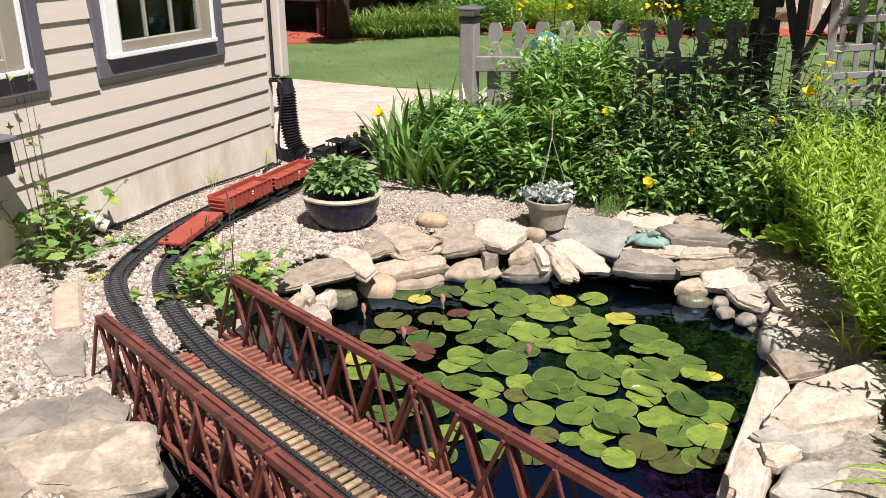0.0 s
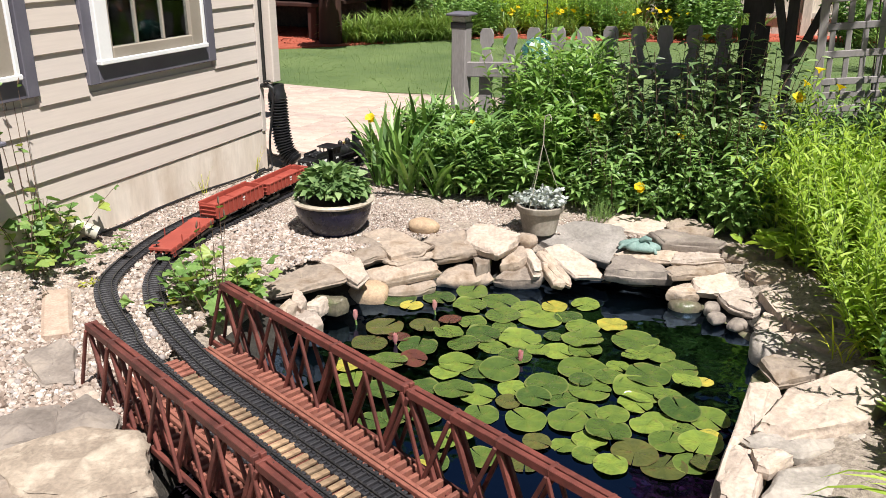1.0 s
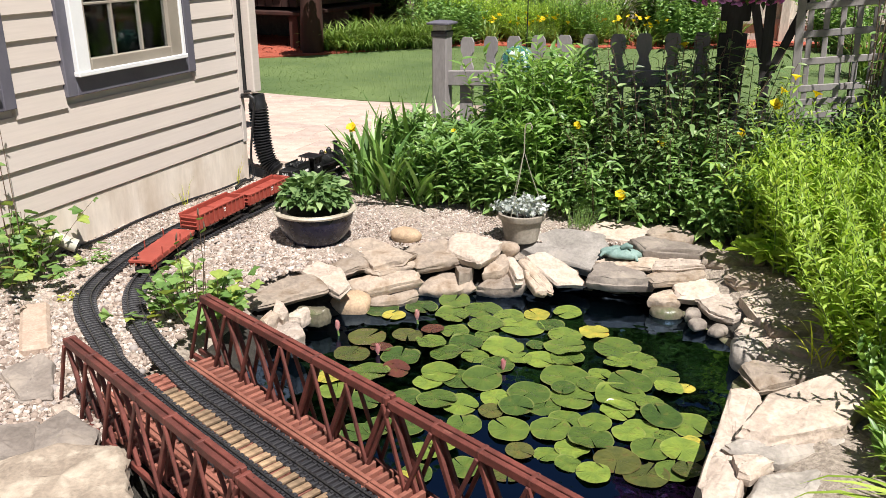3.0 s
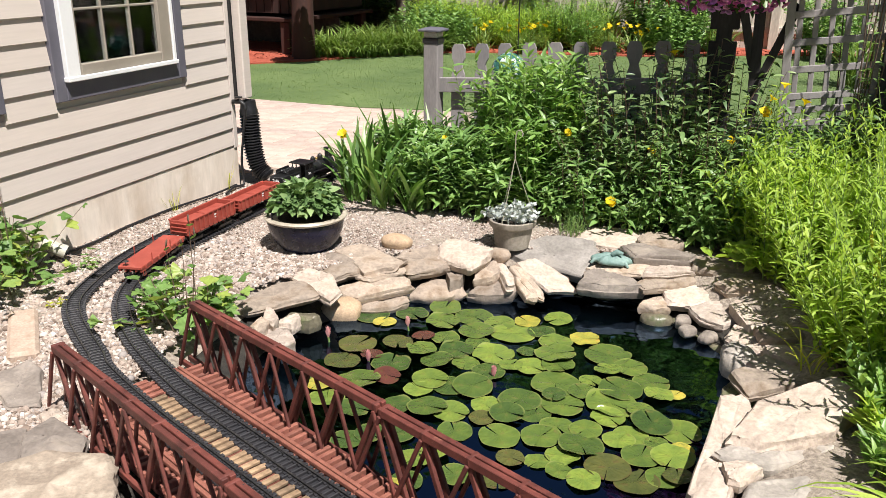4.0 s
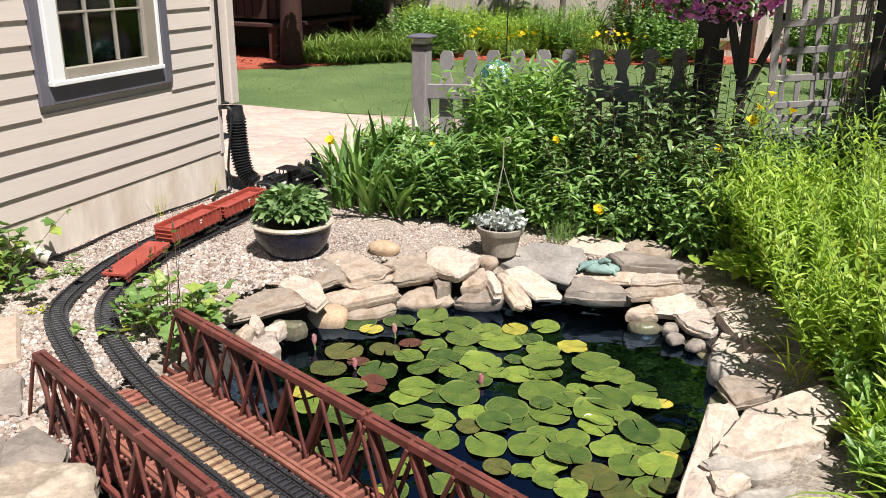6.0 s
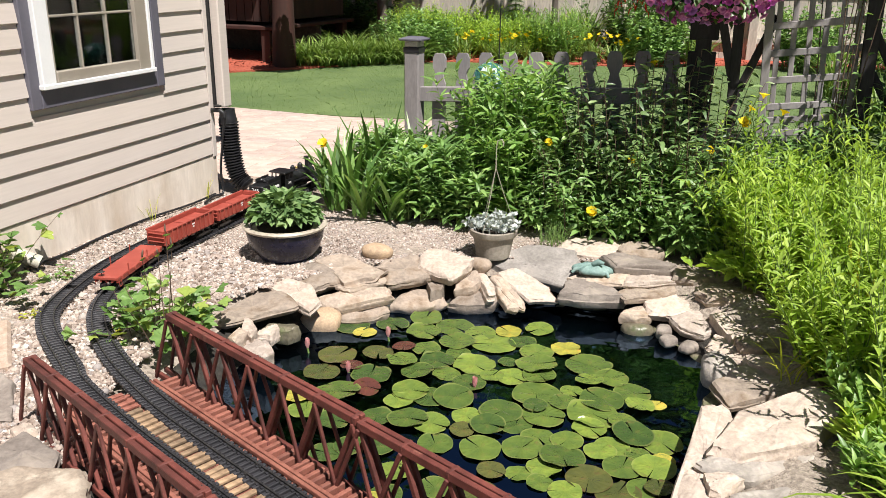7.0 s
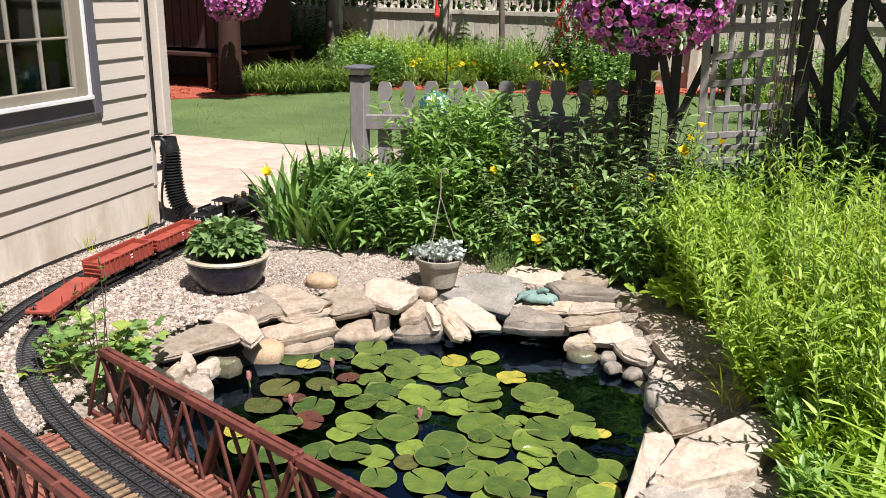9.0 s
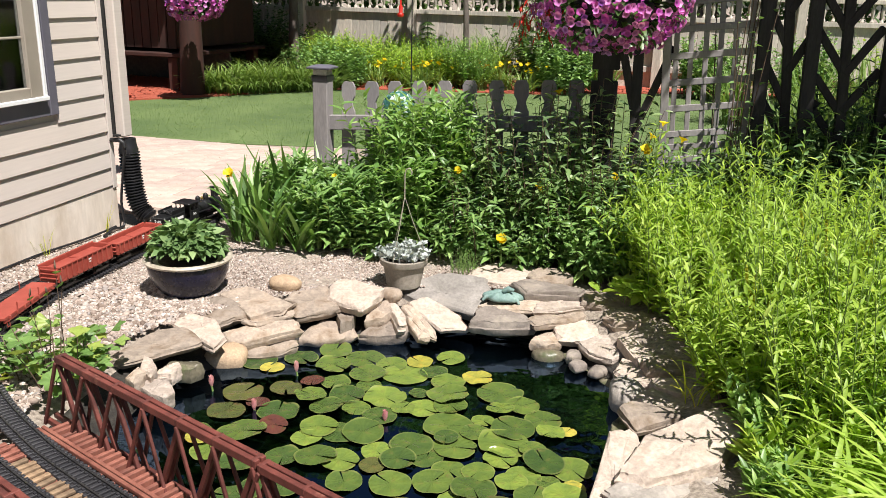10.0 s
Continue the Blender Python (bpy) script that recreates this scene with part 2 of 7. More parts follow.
M["red_mulch"] = surface("red_mulch", (0.28, 0.055, 0.03), (0.46, 0.11, 0.06), 40, 0.9, bump=0.9, fine=160)
M["lawn_soil"] = surface("lawn_soil", (0.07, 0.115, 0.035), (0.13, 0.185, 0.06), 1.2, 0.95, bump=0.5, fine=90, coord="Object")
M["paver"] = surface("paver", (0.42, 0.325, 0.28), (0.55, 0.44, 0.385), 9, 0.85, bump=0.25, fine=120, pick="object", spread=0.12)
M["paver_joint"] = surface("paver_joint", (0.26, 0.20, 0.16), (0.36, 0.29, 0.24), 30, 0.95, bump=0.4)
M["fence_grey"] = surface("fence_grey", (0.22, 0.205, 0.21), (0.30, 0.285, 0.285), 8, 0.75, bump=0.2, fine=120, stretch=(1, 1, 0.2), pick="object", spread=0.12, grit=0.5)
M["lamp_glass"] = surface("lamp_glass", (0.42, 0.40, 0.33), (0.55, 0.52, 0.43), 14, 0.22, bump=0.05, coat=0.3)
# Grey arbor wood, with the deep shade on it put into the colour
M["arbor_shade_tone"] = surface("arbor_shade_tone", (0.030, 0.028, 0.030), (0.060, 0.056, 0.058), 8, 0.8, bump=0.25, fine=120, stretch=(1, 1, 0.2), pick="object", spread=0.12)
M["arbor_shade_tone"].node_tree.nodes["Principled BSDF"].inputs["Specular IOR Level"].default_value = 0.15
M["board_grey"] = surface("board_grey", (0.44, 0.405, 0.35), (0.62, 0.575, 0.505), 5, 0.85, bump=0.25, fine=60, stretch=(1, 1, 0.15), pick="object", spread=0.15)
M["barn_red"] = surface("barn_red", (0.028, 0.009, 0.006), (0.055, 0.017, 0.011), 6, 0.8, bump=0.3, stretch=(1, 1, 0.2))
M["bark"] = surface("bark", (0.07, 0.055, 0.045), (0.17, 0.14, 0.12), 20, 0.9, bump=0.8, stretch=(1, 1, 0.25))
M["stem_green"] = surface("stem_green", (0.11, 0.18, 0.04), (0.21, 0.31, 0.08), 20, 0.6, bump=0)
M["stem_brown"] = surface("stem_brown", (0.08, 0.05, 0.035), (0.18, 0.12, 0.08), 20, 0.7, bump=0)
M["wire"] = surface("wire", (0.30, 0.28, 0.22), (0.42, 0.38, 0.30), 20, 0.5, bump=0)
M["verdigris"] = surface("verdigris", (0.11, 0.19, 0.17), (0.24, 0.34, 0.31), 25, 0.7, bump=0.4, fine=90, grit=0.5)
M["mosaic"] = mosaic_mat()
M["water"] = water_mat()
M["pane"] = pane_mat()
M["leaf_mid"] = leafy("leaf_mid", (0.11, 0.215, 0.06), (0.225, 0.385, 0.11), (0.35, 0.51, 0.17), shine=0.7)
M["leaf_fresh"] = leafy("leaf_fresh", (0.14, 0.275, 0.065), (0.27, 0.45, 0.115), (0.41, 0.58, 0.18), clear=0.42, shine=0.7)
M["leaf_olive"] = leafy("leaf_olive", (0.10, 0.18, 0.065), (0.21, 0.33, 0.115), (0.34, 0.45, 0.18), shine=0.7)
M["leaf_dark"] = leafy("leaf_dark", (0.035, 0.085, 0.018), (0.085, 0.165, 0.035), (0.14, 0.23, 0.055), shine=0.7)
M["leaf_lime"] = leafy("leaf_lime", (0.27, 0.42, 0.06), (0.42, 0.59, 0.10), (0.57, 0.71, 0.17), clear=0.5)
M["leaf_iris"] = leafy("leaf_iris", (0.07, 0.16, 0.03), (0.16, 0.30, 0.065), (0.25, 0.40, 0.10), shine=0.7)
M["leaf_hosta"] = leafy("leaf_hosta", (0.075, 0.145, 0.045), (0.15, 0.25, 0.085), (0.29, 0.40, 0.17), clear=0.25, rough=0.6)
M["leaf_silver"] = leafy("leaf_silver", (0.34, 0.38, 0.36), (0.56, 0.60, 0.58), (0.68, 0.70, 0.68), clear=0.15, rough=0.8)
M["leaf_columbine"] = leafy("leaf_columbine", (0.12, 0.23, 0.06), (0.22, 0.36, 0.105), (0.40, 0.47, 0.10), clear=0.4)
M["leaf_grass"] = leafy("leaf_grass", (0.11, 0.19, 0.04), (0.21, 0.32, 0.075), (0.33, 0.42, 0.14), clear=0.35)
M["leaf_lawn"] = leafy("leaf_lawn", (0.11, 0.18, 0.055), (0.18, 0.255, 0.085), (0.25, 0.31, 0.13), clear=0.45, rough=0.6, patch=1.1)
M["leaf_yellow"] = leafy("leaf_yellow", (0.30, 0.36, 0.03), (0.50, 0.52, 0.06), (0.62, 0.56, 0.10), clear=0.4)
M["petal_yellow"] = leafy("petal_yellow", (0.72, 0.52, 0.01), (0.85, 0.66, 0.03), None, clear=0.35)
M["petal_orange"] = leafy("petal_orange", (0.75, 0.30, 0.02), (0.80, 0.45, 0.04), None, clear=0.35)
M["petal_magenta"] = leafy("petal_magenta", (0.40, 0.05, 0.34), (0.60, 0.13, 0.50), (0.76, 0.32, 0.64), clear=0.3)
def petunia_mat(name, throat, mid, rim):
    """Petals darker towards the throat, paler at the frilled rim."""
    m = leafy(name, mid, rim, None, clear=0.3)
    nt = m.node_tree
    tc = nt.nodes.new("ShaderNodeTexCoord")
    ln = nt.nodes.new("ShaderNodeVectorMath")
    ln.operation = "LENGTH"
    nt.links.new(tc.outputs["Object"], ln.inputs[0])
    fac = _ramp(nt, ln.outputs["Value"], [(0.10, (1, 1, 1)), (0.34, (0, 0, 0))]).outputs[0]
    p = nt.nodes["Principled BSDF"]
    old = p.inputs["Base Color"].links[0].from_socket
    nt.links.new(_mix(nt, fac, old, throat), p.inputs["Base Color"])
    return m


M["petunia_magenta"] = petunia_mat("petunia_magenta", (0.16, 0.008, 0.16), (0.52, 0.08, 0.43), (0.80, 0.30, 0.68))
M["petunia_violet"] = petunia_mat("petunia_violet", (0.08, 0.006, 0.15), (0.36, 0.10, 0.56), (0.66, 0.30, 0.80))
M["petal_pink"] = leafy("petal_pink", (0.70, 0.28, 0.30), (0.82, 0.50, 0.48), None, clear=0.3)
M["petal_red"] = leafy("petal_red", (0.55, 0.02, 0.015), (0.72, 0.05, 0.03), None, clear=0.3)
def pad_mat(name, dark, light, rim, spot):
    """Waxy lily leaf: tone per leaf, fine ribs that run out from the stalk, a tinged rim, a few old blotches."""
    m, nt, p = _nodes(name)
    src = nt.nodes.new("ShaderNodeObjectInfo").outputs["Random"]
    col = _ramp(nt, src, [(0.0, dark), (0.55, tuple((a + b) / 2 for a, b in zip(dark, light))), (1.0, light)]).outputs[0]
    tc = nt.nodes.new("ShaderNodeTexCoord")
    ang = nt.nodes.new("ShaderNodeTexGradient")
    ang.gradient_type = "RADIAL"
    nt.links.new(tc.outputs["Object"], ang.inputs[0])
    rib = nt.nodes.new("ShaderNodeMath")
    rib.operation = "MULTIPLY"
    rib.inputs[1].default_value = 17.0
    nt.links.new(ang.outputs["Fac"], rib.inputs[0])
    fold = nt.nodes.new("ShaderNodeMath")
    fold.operation = "PINGPONG"
    fold.inputs[1].default_value = 0.5
    nt.links.new(rib.outputs[0], fold.inputs[0])
    line = _ramp(nt, fold.outputs[0], [(0.0, (1.22, 1.2, 1.1)), (0.12, (1, 1, 1))]).outputs[0]
    col = _mix(nt, 0.22, col, line, "MULTIPLY")
    w = _noise(nt, 1.1, 3, rough=0.5)
    col = _mix(nt, 0.9, col, _ramp(nt, w.outputs["Fac"], [(0.3, (0.68, 0.74, 0.8)), (0.7, (1.25, 1.15, 0.95))]).outputs[0], "MULTIPLY")
    ln = nt.nodes.new("ShaderNodeVectorMath")
    ln.operation = "LENGTH"
    nt.links.new(tc.outputs["Object"], ln.inputs[0])
    edge = _ramp(nt, ln.outputs["Value"], [(0.92, (0, 0, 0)), (1.0, (0.5, 0.5, 0.5))]).outputs[0]
    col = _mix(nt, edge, col, rim)
    a = _noise(nt, 1.7, 3, rough=0.45)
    f = _ramp(nt, a.outputs["Fac"], [(0.60, (0, 0, 0)), (0.76, (0.75, 0.75, 0.75))]).outputs[0]
    col = _mix(nt, f, col, spot)
    nt.links.new(col, p.inputs["Base Color"])
    p.inputs["Roughness"].default_value = 0.20
    p.inputs["Specular IOR Level"].default_value = 0.5
    b = nt.nodes.new("ShaderNodeBump")
    b.inputs["Strength"].default_value, b.inputs["Distance"].default_value = 0.35, 0.035
    mixh = nt.nodes.new("ShaderNodeMath")
    mixh.operation = "MULTIPLY_ADD"
    mixh.inputs[1].default_value = 0.12
    nt.links.new(fold.outputs[0], mixh.inputs[0])
    nt.links.new(a.outputs["Fac"], mixh.inputs[2])
    nt.links.new(mixh.outputs[0], b.inputs["Height"])
    nt.links.new(b.outputs[0], p.inputs["Normal"])
    return m


M["pad_green"] = pad_mat("pad_green", (0.042, 0.076, 0.023), (0.172, 0.240, 0.048), (0.21, 0.23, 0.07), (0.14, 0.12, 0.04))
M["pad_red"] = pad_mat("pad_red", (0.06, 0.075, 0.025), (0.13, 0.125, 0.04), (0.10, 0.07, 0.03), (0.11, 0.05, 0.03))
M["pad_maroon"] = pad_mat("pad_maroon", (0.05, 0.018, 0.016), (0.12, 0.045, 0.035), (0.10, 0.05, 0.03), (0.06, 0.07, 0.02))
M["pad_yellow"] = pad_mat("pad_yellow", (0.26, 0.26, 0.05), (0.40, 0.36, 0.07), (0.36, 0.30, 0.06), (0.45, 0.22, 0.04))

# ---- mesh helpers ----
def link(name, me, mat, parent=None, label=""):
    ob = new(name, me)
    if mat and not me.materials:
        me.materials.append(mat)
    if parent:
        ob.parent = parent
    if label:
        ob["label"] = label
    return ob


def part(name, bm, mat, parent=None, label="", smooth=0.0):
    me = bpy.data.meshes.new(name)
    bm.to_mesh(me)
    bm.free()
    if smooth:
        me.polygons.foreach_set("use_smooth", [True] * len(me.polygons))
        me.set_sharp_from_angle(angle=radians(smooth))
    return link(name, me, mat, parent, label)


def fast(name, verts, faces, smooth=True):
    """A mesh from arrays; every face has as many corners as faces has columns."""
    verts, faces = np.asarray(verts, np.float32), np.asarray(faces, np.int32)
    me = bpy.data.meshes.new(name)
    n, k = faces.shape
    me.vertices.add(len(verts))
    me.vertices.foreach_set("co", verts.ravel())
    me.loops.add(n * k)
    me.loops.foreach_set("vertex_index", faces.ravel())
    me.polygons.add(n)
    me.polygons.foreach_set("loop_start", np.arange(n, dtype=np.int32) * k)
    me.polygons.foreach_set("use_smooth", np.full(n, smooth))
    me.update(calc_edges=True)
    return me


def many(name, tv, tf, mats, smooth=True):
    """One mesh of the small shape (tv, tf) repeated at every 4 x 4 matrix of mats."""
    tv, tf, mats = np.asarray(tv, float), np.asarray(tf, int), np.asarray(mats, float)
    v = np.einsum("nij,kj->nki", mats[:, :3, :3], tv) + mats[:, None, :3, 3]
    f = tf[None] + (np.arange(len(mats)) * len(tv))[:, None, None]
    return fast(name, v.reshape(-1, 3), f.reshape(-1, tf.shape[1]), smooth)


def empty(name, x=0, y=0, z=0, rz=0, **tags):
    ob = new(name)
    ob.matrix_basis = pose(x, y, z, 0, 0, rz)
    return tagged(ob, **tags)


def box(lx, ly, lz, bevel=0.0, at=(0, 0, 0), turn=None, bm=None):
    """A block centred at `at`; bevelled edges."""
    own = bmesh.new()
    bmesh.ops.create_cube(own, size=1.0)
    bmesh.ops.scale(own, vec=(lx, ly, lz), verts=own.verts)
    if bevel:
        bmesh.ops.bevel(own, geom=own.edges[:], offset=bevel, segments=1, affect="EDGES", clamp_overlap=True)
    m = Matrix.Translation(at) @ (turn.to_4x4() if turn else Matrix())
    bmesh.ops.transform(own, matrix=m, verts=own.verts)
    if bm is None:
        return own
    me = bpy.data.meshes.new("joined")
    own.to_mesh(me)
    own.free()
    bm.from_mesh(me)
    bpy.data.meshes.remove(me)
    return bm


def beam(a, b, w, h, bevel=0.0, bm=None):
    """A bar of section w x h from a to b."""
    a, b = Vector(a), Vector(b)
    d = b - a
    q = d.to_track_quat("X", "Z").to_matrix()
    return box(d.length, w, h, bevel, (a + b) / 2, q, bm)


def lathe(profile, seg=32, bm=None, ripple=0.0):
    """A turned body: profile of (radius, z) from the bottom up."""
    bm = bm or bmesh.new()
    rings = []
    for r, z in profile:
        rings.append([bm.verts.new((r * math.cos(2 * math.pi * i / seg), r * math.sin(2 * math.pi * i / seg), z)) for i in range(seg)])
    for a, b in zip(rings, rings[1:]):
        for i in range(seg):
            bm.faces.new((a[i], a[(i + 1) % seg], b[(i + 1) % seg], b[i]))
    bm.faces.new(rings[0][::-1])
    bm.faces.new(rings[-1])
    return bm


def tube(points, radius, seg=8, bm=None, caps=True):
    """A round bar along points; radius may be a list."""
    bm = bm or bmesh.new()
    pts = [Vector(p) for p in points]
    rad = radius if isinstance(radius, (list, tuple)) else [radius] * len(pts)
    rings, side = [], None
    for i, p in enumerate(pts):
        d = (pts[min(i + 1, len(pts) - 1)] - pts[max(i - 1, 0)]).normalized()
        if side is None:
            side = d.orthogonal().normalized()
        side = (side - d * side.dot(d)).normalized()
        up = d.cross(side)
        rings.append([bm.verts.new(p + rad[i] * (math.cos(2 * math.pi * k / seg) * side + math.sin(2 * math.pi * k / seg) * up)) for k in range(seg)])
    for a, b in zip(rings, rings[1:]):
        for k in range(seg):
            bm.faces.new((a[k], a[(k + 1) % seg], b[(k + 1) % seg], b[k]))
    if caps:
        bm.faces.new(rings[0][::-1])
        bm.faces.new(rings[-1])
    return bm


def spline(points, n):
    """A smooth line of n points through a few."""
    p = np.array([points[0]] + list(points) + [points[-1]], float)
    p[0], p[-1] = 2 * p[1] - p[2], 2 * p[-2] - p[-3]
    out = []
    for u in np.linspace(0, len(points) - 1 - 1e-6, n * 4):
        i, t = int(u), u - int(u)
        a, b, c, d = p[i : i + 4]
        out.append(0.5 * (2 * b + (c - a) * t + (2 * a - 5 * b + 4 * c - d) * t * t + (3 * b - a - 3 * c + d) * t**3))
    out = np.array(out)
    s = np.r_[0, np.cumsum(np.linalg.norm(np.diff(out, axis=0), axis=1))]
    u = np.linspace(0, s[-1], n)
    return np.stack([np.interp(u, s, out[:, k]) for k in range(out.shape[1])], 1), s[-1]


def loop_spline(points, n):
    p = np.array(points, float)
    k = len(p)
    out = []
    for u in np.linspace(0, k, n, endpoint=False):
        i, t = int(u) % k, u - int(u)
        a, b, c, d = p[(i - 1) % k], p[i], p[(i + 1) % k], p[(i + 2) % k]
        out.append(0.5 * (2 * b + (c - a) * t + (2 * a - 5 * b + 4 * c - d) * t * t + (3 * b - a - 3 * c + d) * t**3))
    return np.array(out)


def aim(pos, az, el, size, roll=None, width=1.0):
    """Matrices that lay a leaf (along +x, face up) at pos, turned to az, raised by el; arrays in radians."""
    n = len(pos)
    roll = np.zeros(n) if roll is None else roll
    ca, sa, ce, se = np.cos(az), np.sin(az), np.cos(el), np.sin(el)
    x = np.stack([ca * ce, sa * ce, se], 1)
    y = np.stack([-sa, ca, np.zeros(n)], 1)
    z = np.cross(x, y)
    cr, sr = np.cos(roll)[:, None], np.sin(roll)[:, None]
    y, z = y * cr + z * sr, z * cr - y * sr
    m = np.zeros((n, 4, 4))
    s = np.asarray(size)[:, None]
    m[:, :3, 0], m[:, :3, 1], m[:, :3, 2], m[:, :3, 3], m[:, 3, 3] = x * s, y * s * width, z * s, pos, 1
    return m


def leaf_shape(width=0.3, fold=0.12, droop=0.15, wide_at=0.4):
    """A pointed leaf, 1 long: folded along its rib and drooping to the tip; 8 triangles."""
    st = [0.0, wide_at * 0.5, wide_at, 0.75, 1.0]
    hw = [0.0, width * 0.4, width * 0.5, width * 0.3, 0.0]
    v = [(0, 0, 0)]
    for s, h in zip(st[1:4], hw[1:4]):
        z = -droop * s * s
        v += [(s, h, z + fold * h * 2), (s, 0, z), (s, -h, z + fold * h * 2)]
    v.append((1, 0, -droop))
    f = [(0, 2, 1), (0, 3, 2)]
    for k in (1, 4):
        f += [(k, k + 1, k + 4), (k, k + 4, k + 3), (k + 1, k + 2, k + 5), (k + 1, k + 5, k + 4)]
    f += [(7, 8, 10), (8, 9, 10)]
    return v, f


def lobed_shape(lobes=3, cut=0.45):
    """A lobed leaf, 1 long, as of columbine."""
    v, n = [(0.0, 0, 0)], 0
    for i in range(lobes * 4 + 1):
        a = -1.9 + 3.8 * i / (lobes * 4)
        r = 0.55 * (1 - cut * (0.5 + 0.5 * math.cos(2 * math.pi * i / 4)))
        v.append((0.45 + r * math.cos(a) * 0.9, r * math.sin(a), 0.10 * abs(math.sin(a * 2)) - 0.12 * r))
    f = [(0, i, i + 1) for i in range(1, len(v) - 1)]
    return v, f


def flower_shape(lobes=5, cup=0.25, notch=0.2):
    """A trumpet flower, 1 across, its mouth towards +z."""
    k = lobes * 4
    v = [(0, 0, -0.35)]
    for i in range(k):
        a = 2 * math.pi * i / k
        v.append((0.16 * math.cos(a), 0.16 * math.sin(a), -0.05))
    for i in range(k):
        a = 2 * math.pi * i / k
        r = 0.5 * (1 - notch * (0.5 + 0.5 * math.cos(lobes * a)))
        v.append((r * math.cos(a), r * math.sin(a), cup * 0.3))
    f = []
    for i in range(k):
        j = (i + 1) % k
        f += [(0, 1 + i, 1 + j), (1 + i, 1 + k + i, 1 + k + j), (1 + i, 1 + k + j, 1 + j)]
    return v, f


def stems_mesh(name, lines, r0, r1, seg=4):
    """Tapered stems: lines is (n, k, 3)."""
    lines = np.asarray(lines, float)
    n, k, _ = lines.shape
    ang = 2 * np.pi * np.arange(seg) / seg
    rad = np.linspace(r0, r1, k)
    ring = np.stack([np.cos(ang), np.sin(ang), np.zeros(seg)], 1)
    v = lines[:, :, None, :] + rad[None, :, None, None] * ring[None, None]
    base = (np.arange(n) * k * seg)[:, None, None, None] + (np.arange(k - 1) * seg)[None, :, None, None]
    i = np.arange(seg)
    q = np.stack([i, (i + 1) % seg, seg + (i + 1) % seg, seg + i], 1)[None, None]
    return fast(name, v.reshape(-1, 3), (base + q).reshape(-1, 4))


def blades_mesh(name, rng, n, spread, length, width, arch, lean=(0.15, 0.6), twist=0.3, seg=6):
    """Strap leaves that rise from one tuft and arch over."""
    az = rng.uniform(0, 2 * np.pi, n)
    rr = spread * np.sqrt(rng.uniform(0, 1, n))
    a2 = rng.uniform(0, 2 * np.pi, n)
    base = np.stack([rr * np.cos(a2), rr * np.sin(a2), np.zeros(n)], 1)
    ln, le, ar = rng.uniform(*length, n), rng.uniform(*lean, n), rng.uniform(*arch, n)
    s = np.linspace(0, 1, seg + 1)
    ang = (np.pi / 2 - le)[:, None] - ar[:, None] * s[None] ** 1.5
    dx = np.cos(ang) * (ln / seg)[:, None]
    dz = np.sin(ang) * (ln / seg)[:, None]
    x = np.cumsum(dx, 1) - dx[:, :1]
    z = np.cumsum(dz, 1) - dz[:, :1]
    mid = base[:, None] + np.stack([x * np.cos(az)[:, None], x * np.sin(az)[:, None], z], 2)
    w = rng.uniform(*width, n)[:, None] * np.array([0.7 + 0.3 * math.sin(math.pi * min(1, u * 1.3)) if u < 0.7 else max(0.04, (1 - u) / 0.3 * 0.95) for u in s])[None]
    az2 = az[:, None] + np.pi / 2 + twist * rng.uniform(-1, 1, n)[:, None] * s[None]
    side = np.stack([np.cos(az2), np.sin(az2), np.zeros_like(az2)], 2)
    v = np.stack([mid - side * w[..., None] / 2, mid + np.array([0, 0, -1]) * w[..., None] * 0.12, mid + side * w[..., None] / 2], 2)
    k = (seg + 1) * 3
    f = []
    for i in range(seg):
        a = i * 3
        f += [(a, a + 1, a + 4, a + 3), (a + 1, a + 2, a + 5, a + 4)]
    f = np.array(f)[None] + (np.arange(n) * k)[:, None, None]
    return fast(name, v.reshape(-1, 3), f.reshape(-1, 4))


# ---- ground and pond ----
WATER_Z = -0.15
POND = loop_spline([(-1.42, 2.48), (-1.44, 2.76), (-1.33, 2.96), (-1.24, 3.17), (-1.03, 3.34), (-0.78, 3.49), (-0.47, 3.61), (-0.21, 3.62), (0.02, 3.42), (0.18, 3.24),
                    (0.24, 3.00), (0.17, 2.70), (0.16, 2.35), (0.20, 2.0), (0.12, 1.6), (-0.2, 1.3), (-0.62, 1.18), (-0.98, 1.28), (-1.14, 1.52), (-1.24, 1.85), (-1.36, 2.15)], 120)
MID = np.array([-0.6, 2.55])


def inside(poly, x, y):
    """Which of the points (x, y) lie in the closed line poly."""
    hit = np.zeros(len(x), bool)
    for (ax, ay), (bx, by) in zip(poly, np.roll(poly, -1, 0)):
        c = (ay > y) != (by > y)
        hit ^= c & (x < (bx - ax) * (y - ay) / (by - ay + 1e-12) + ax)
    return hit


def rings_mesh(name, rings, close=False):
    n = len(rings[0])
    v = np.concatenate(rings)
    i = np.arange(n)
    f = [np.stack([k * n + i, k * n + (i + 1) % n, (k + 1) * n + (i + 1) % n, (k + 1) * n + i], 1) for k in range(len(rings) - 1)]
    return fast(name, v, np.concatenate(f))


def lift(xy, z):
    return np.c_[xy, np.full(len(xy), z)]


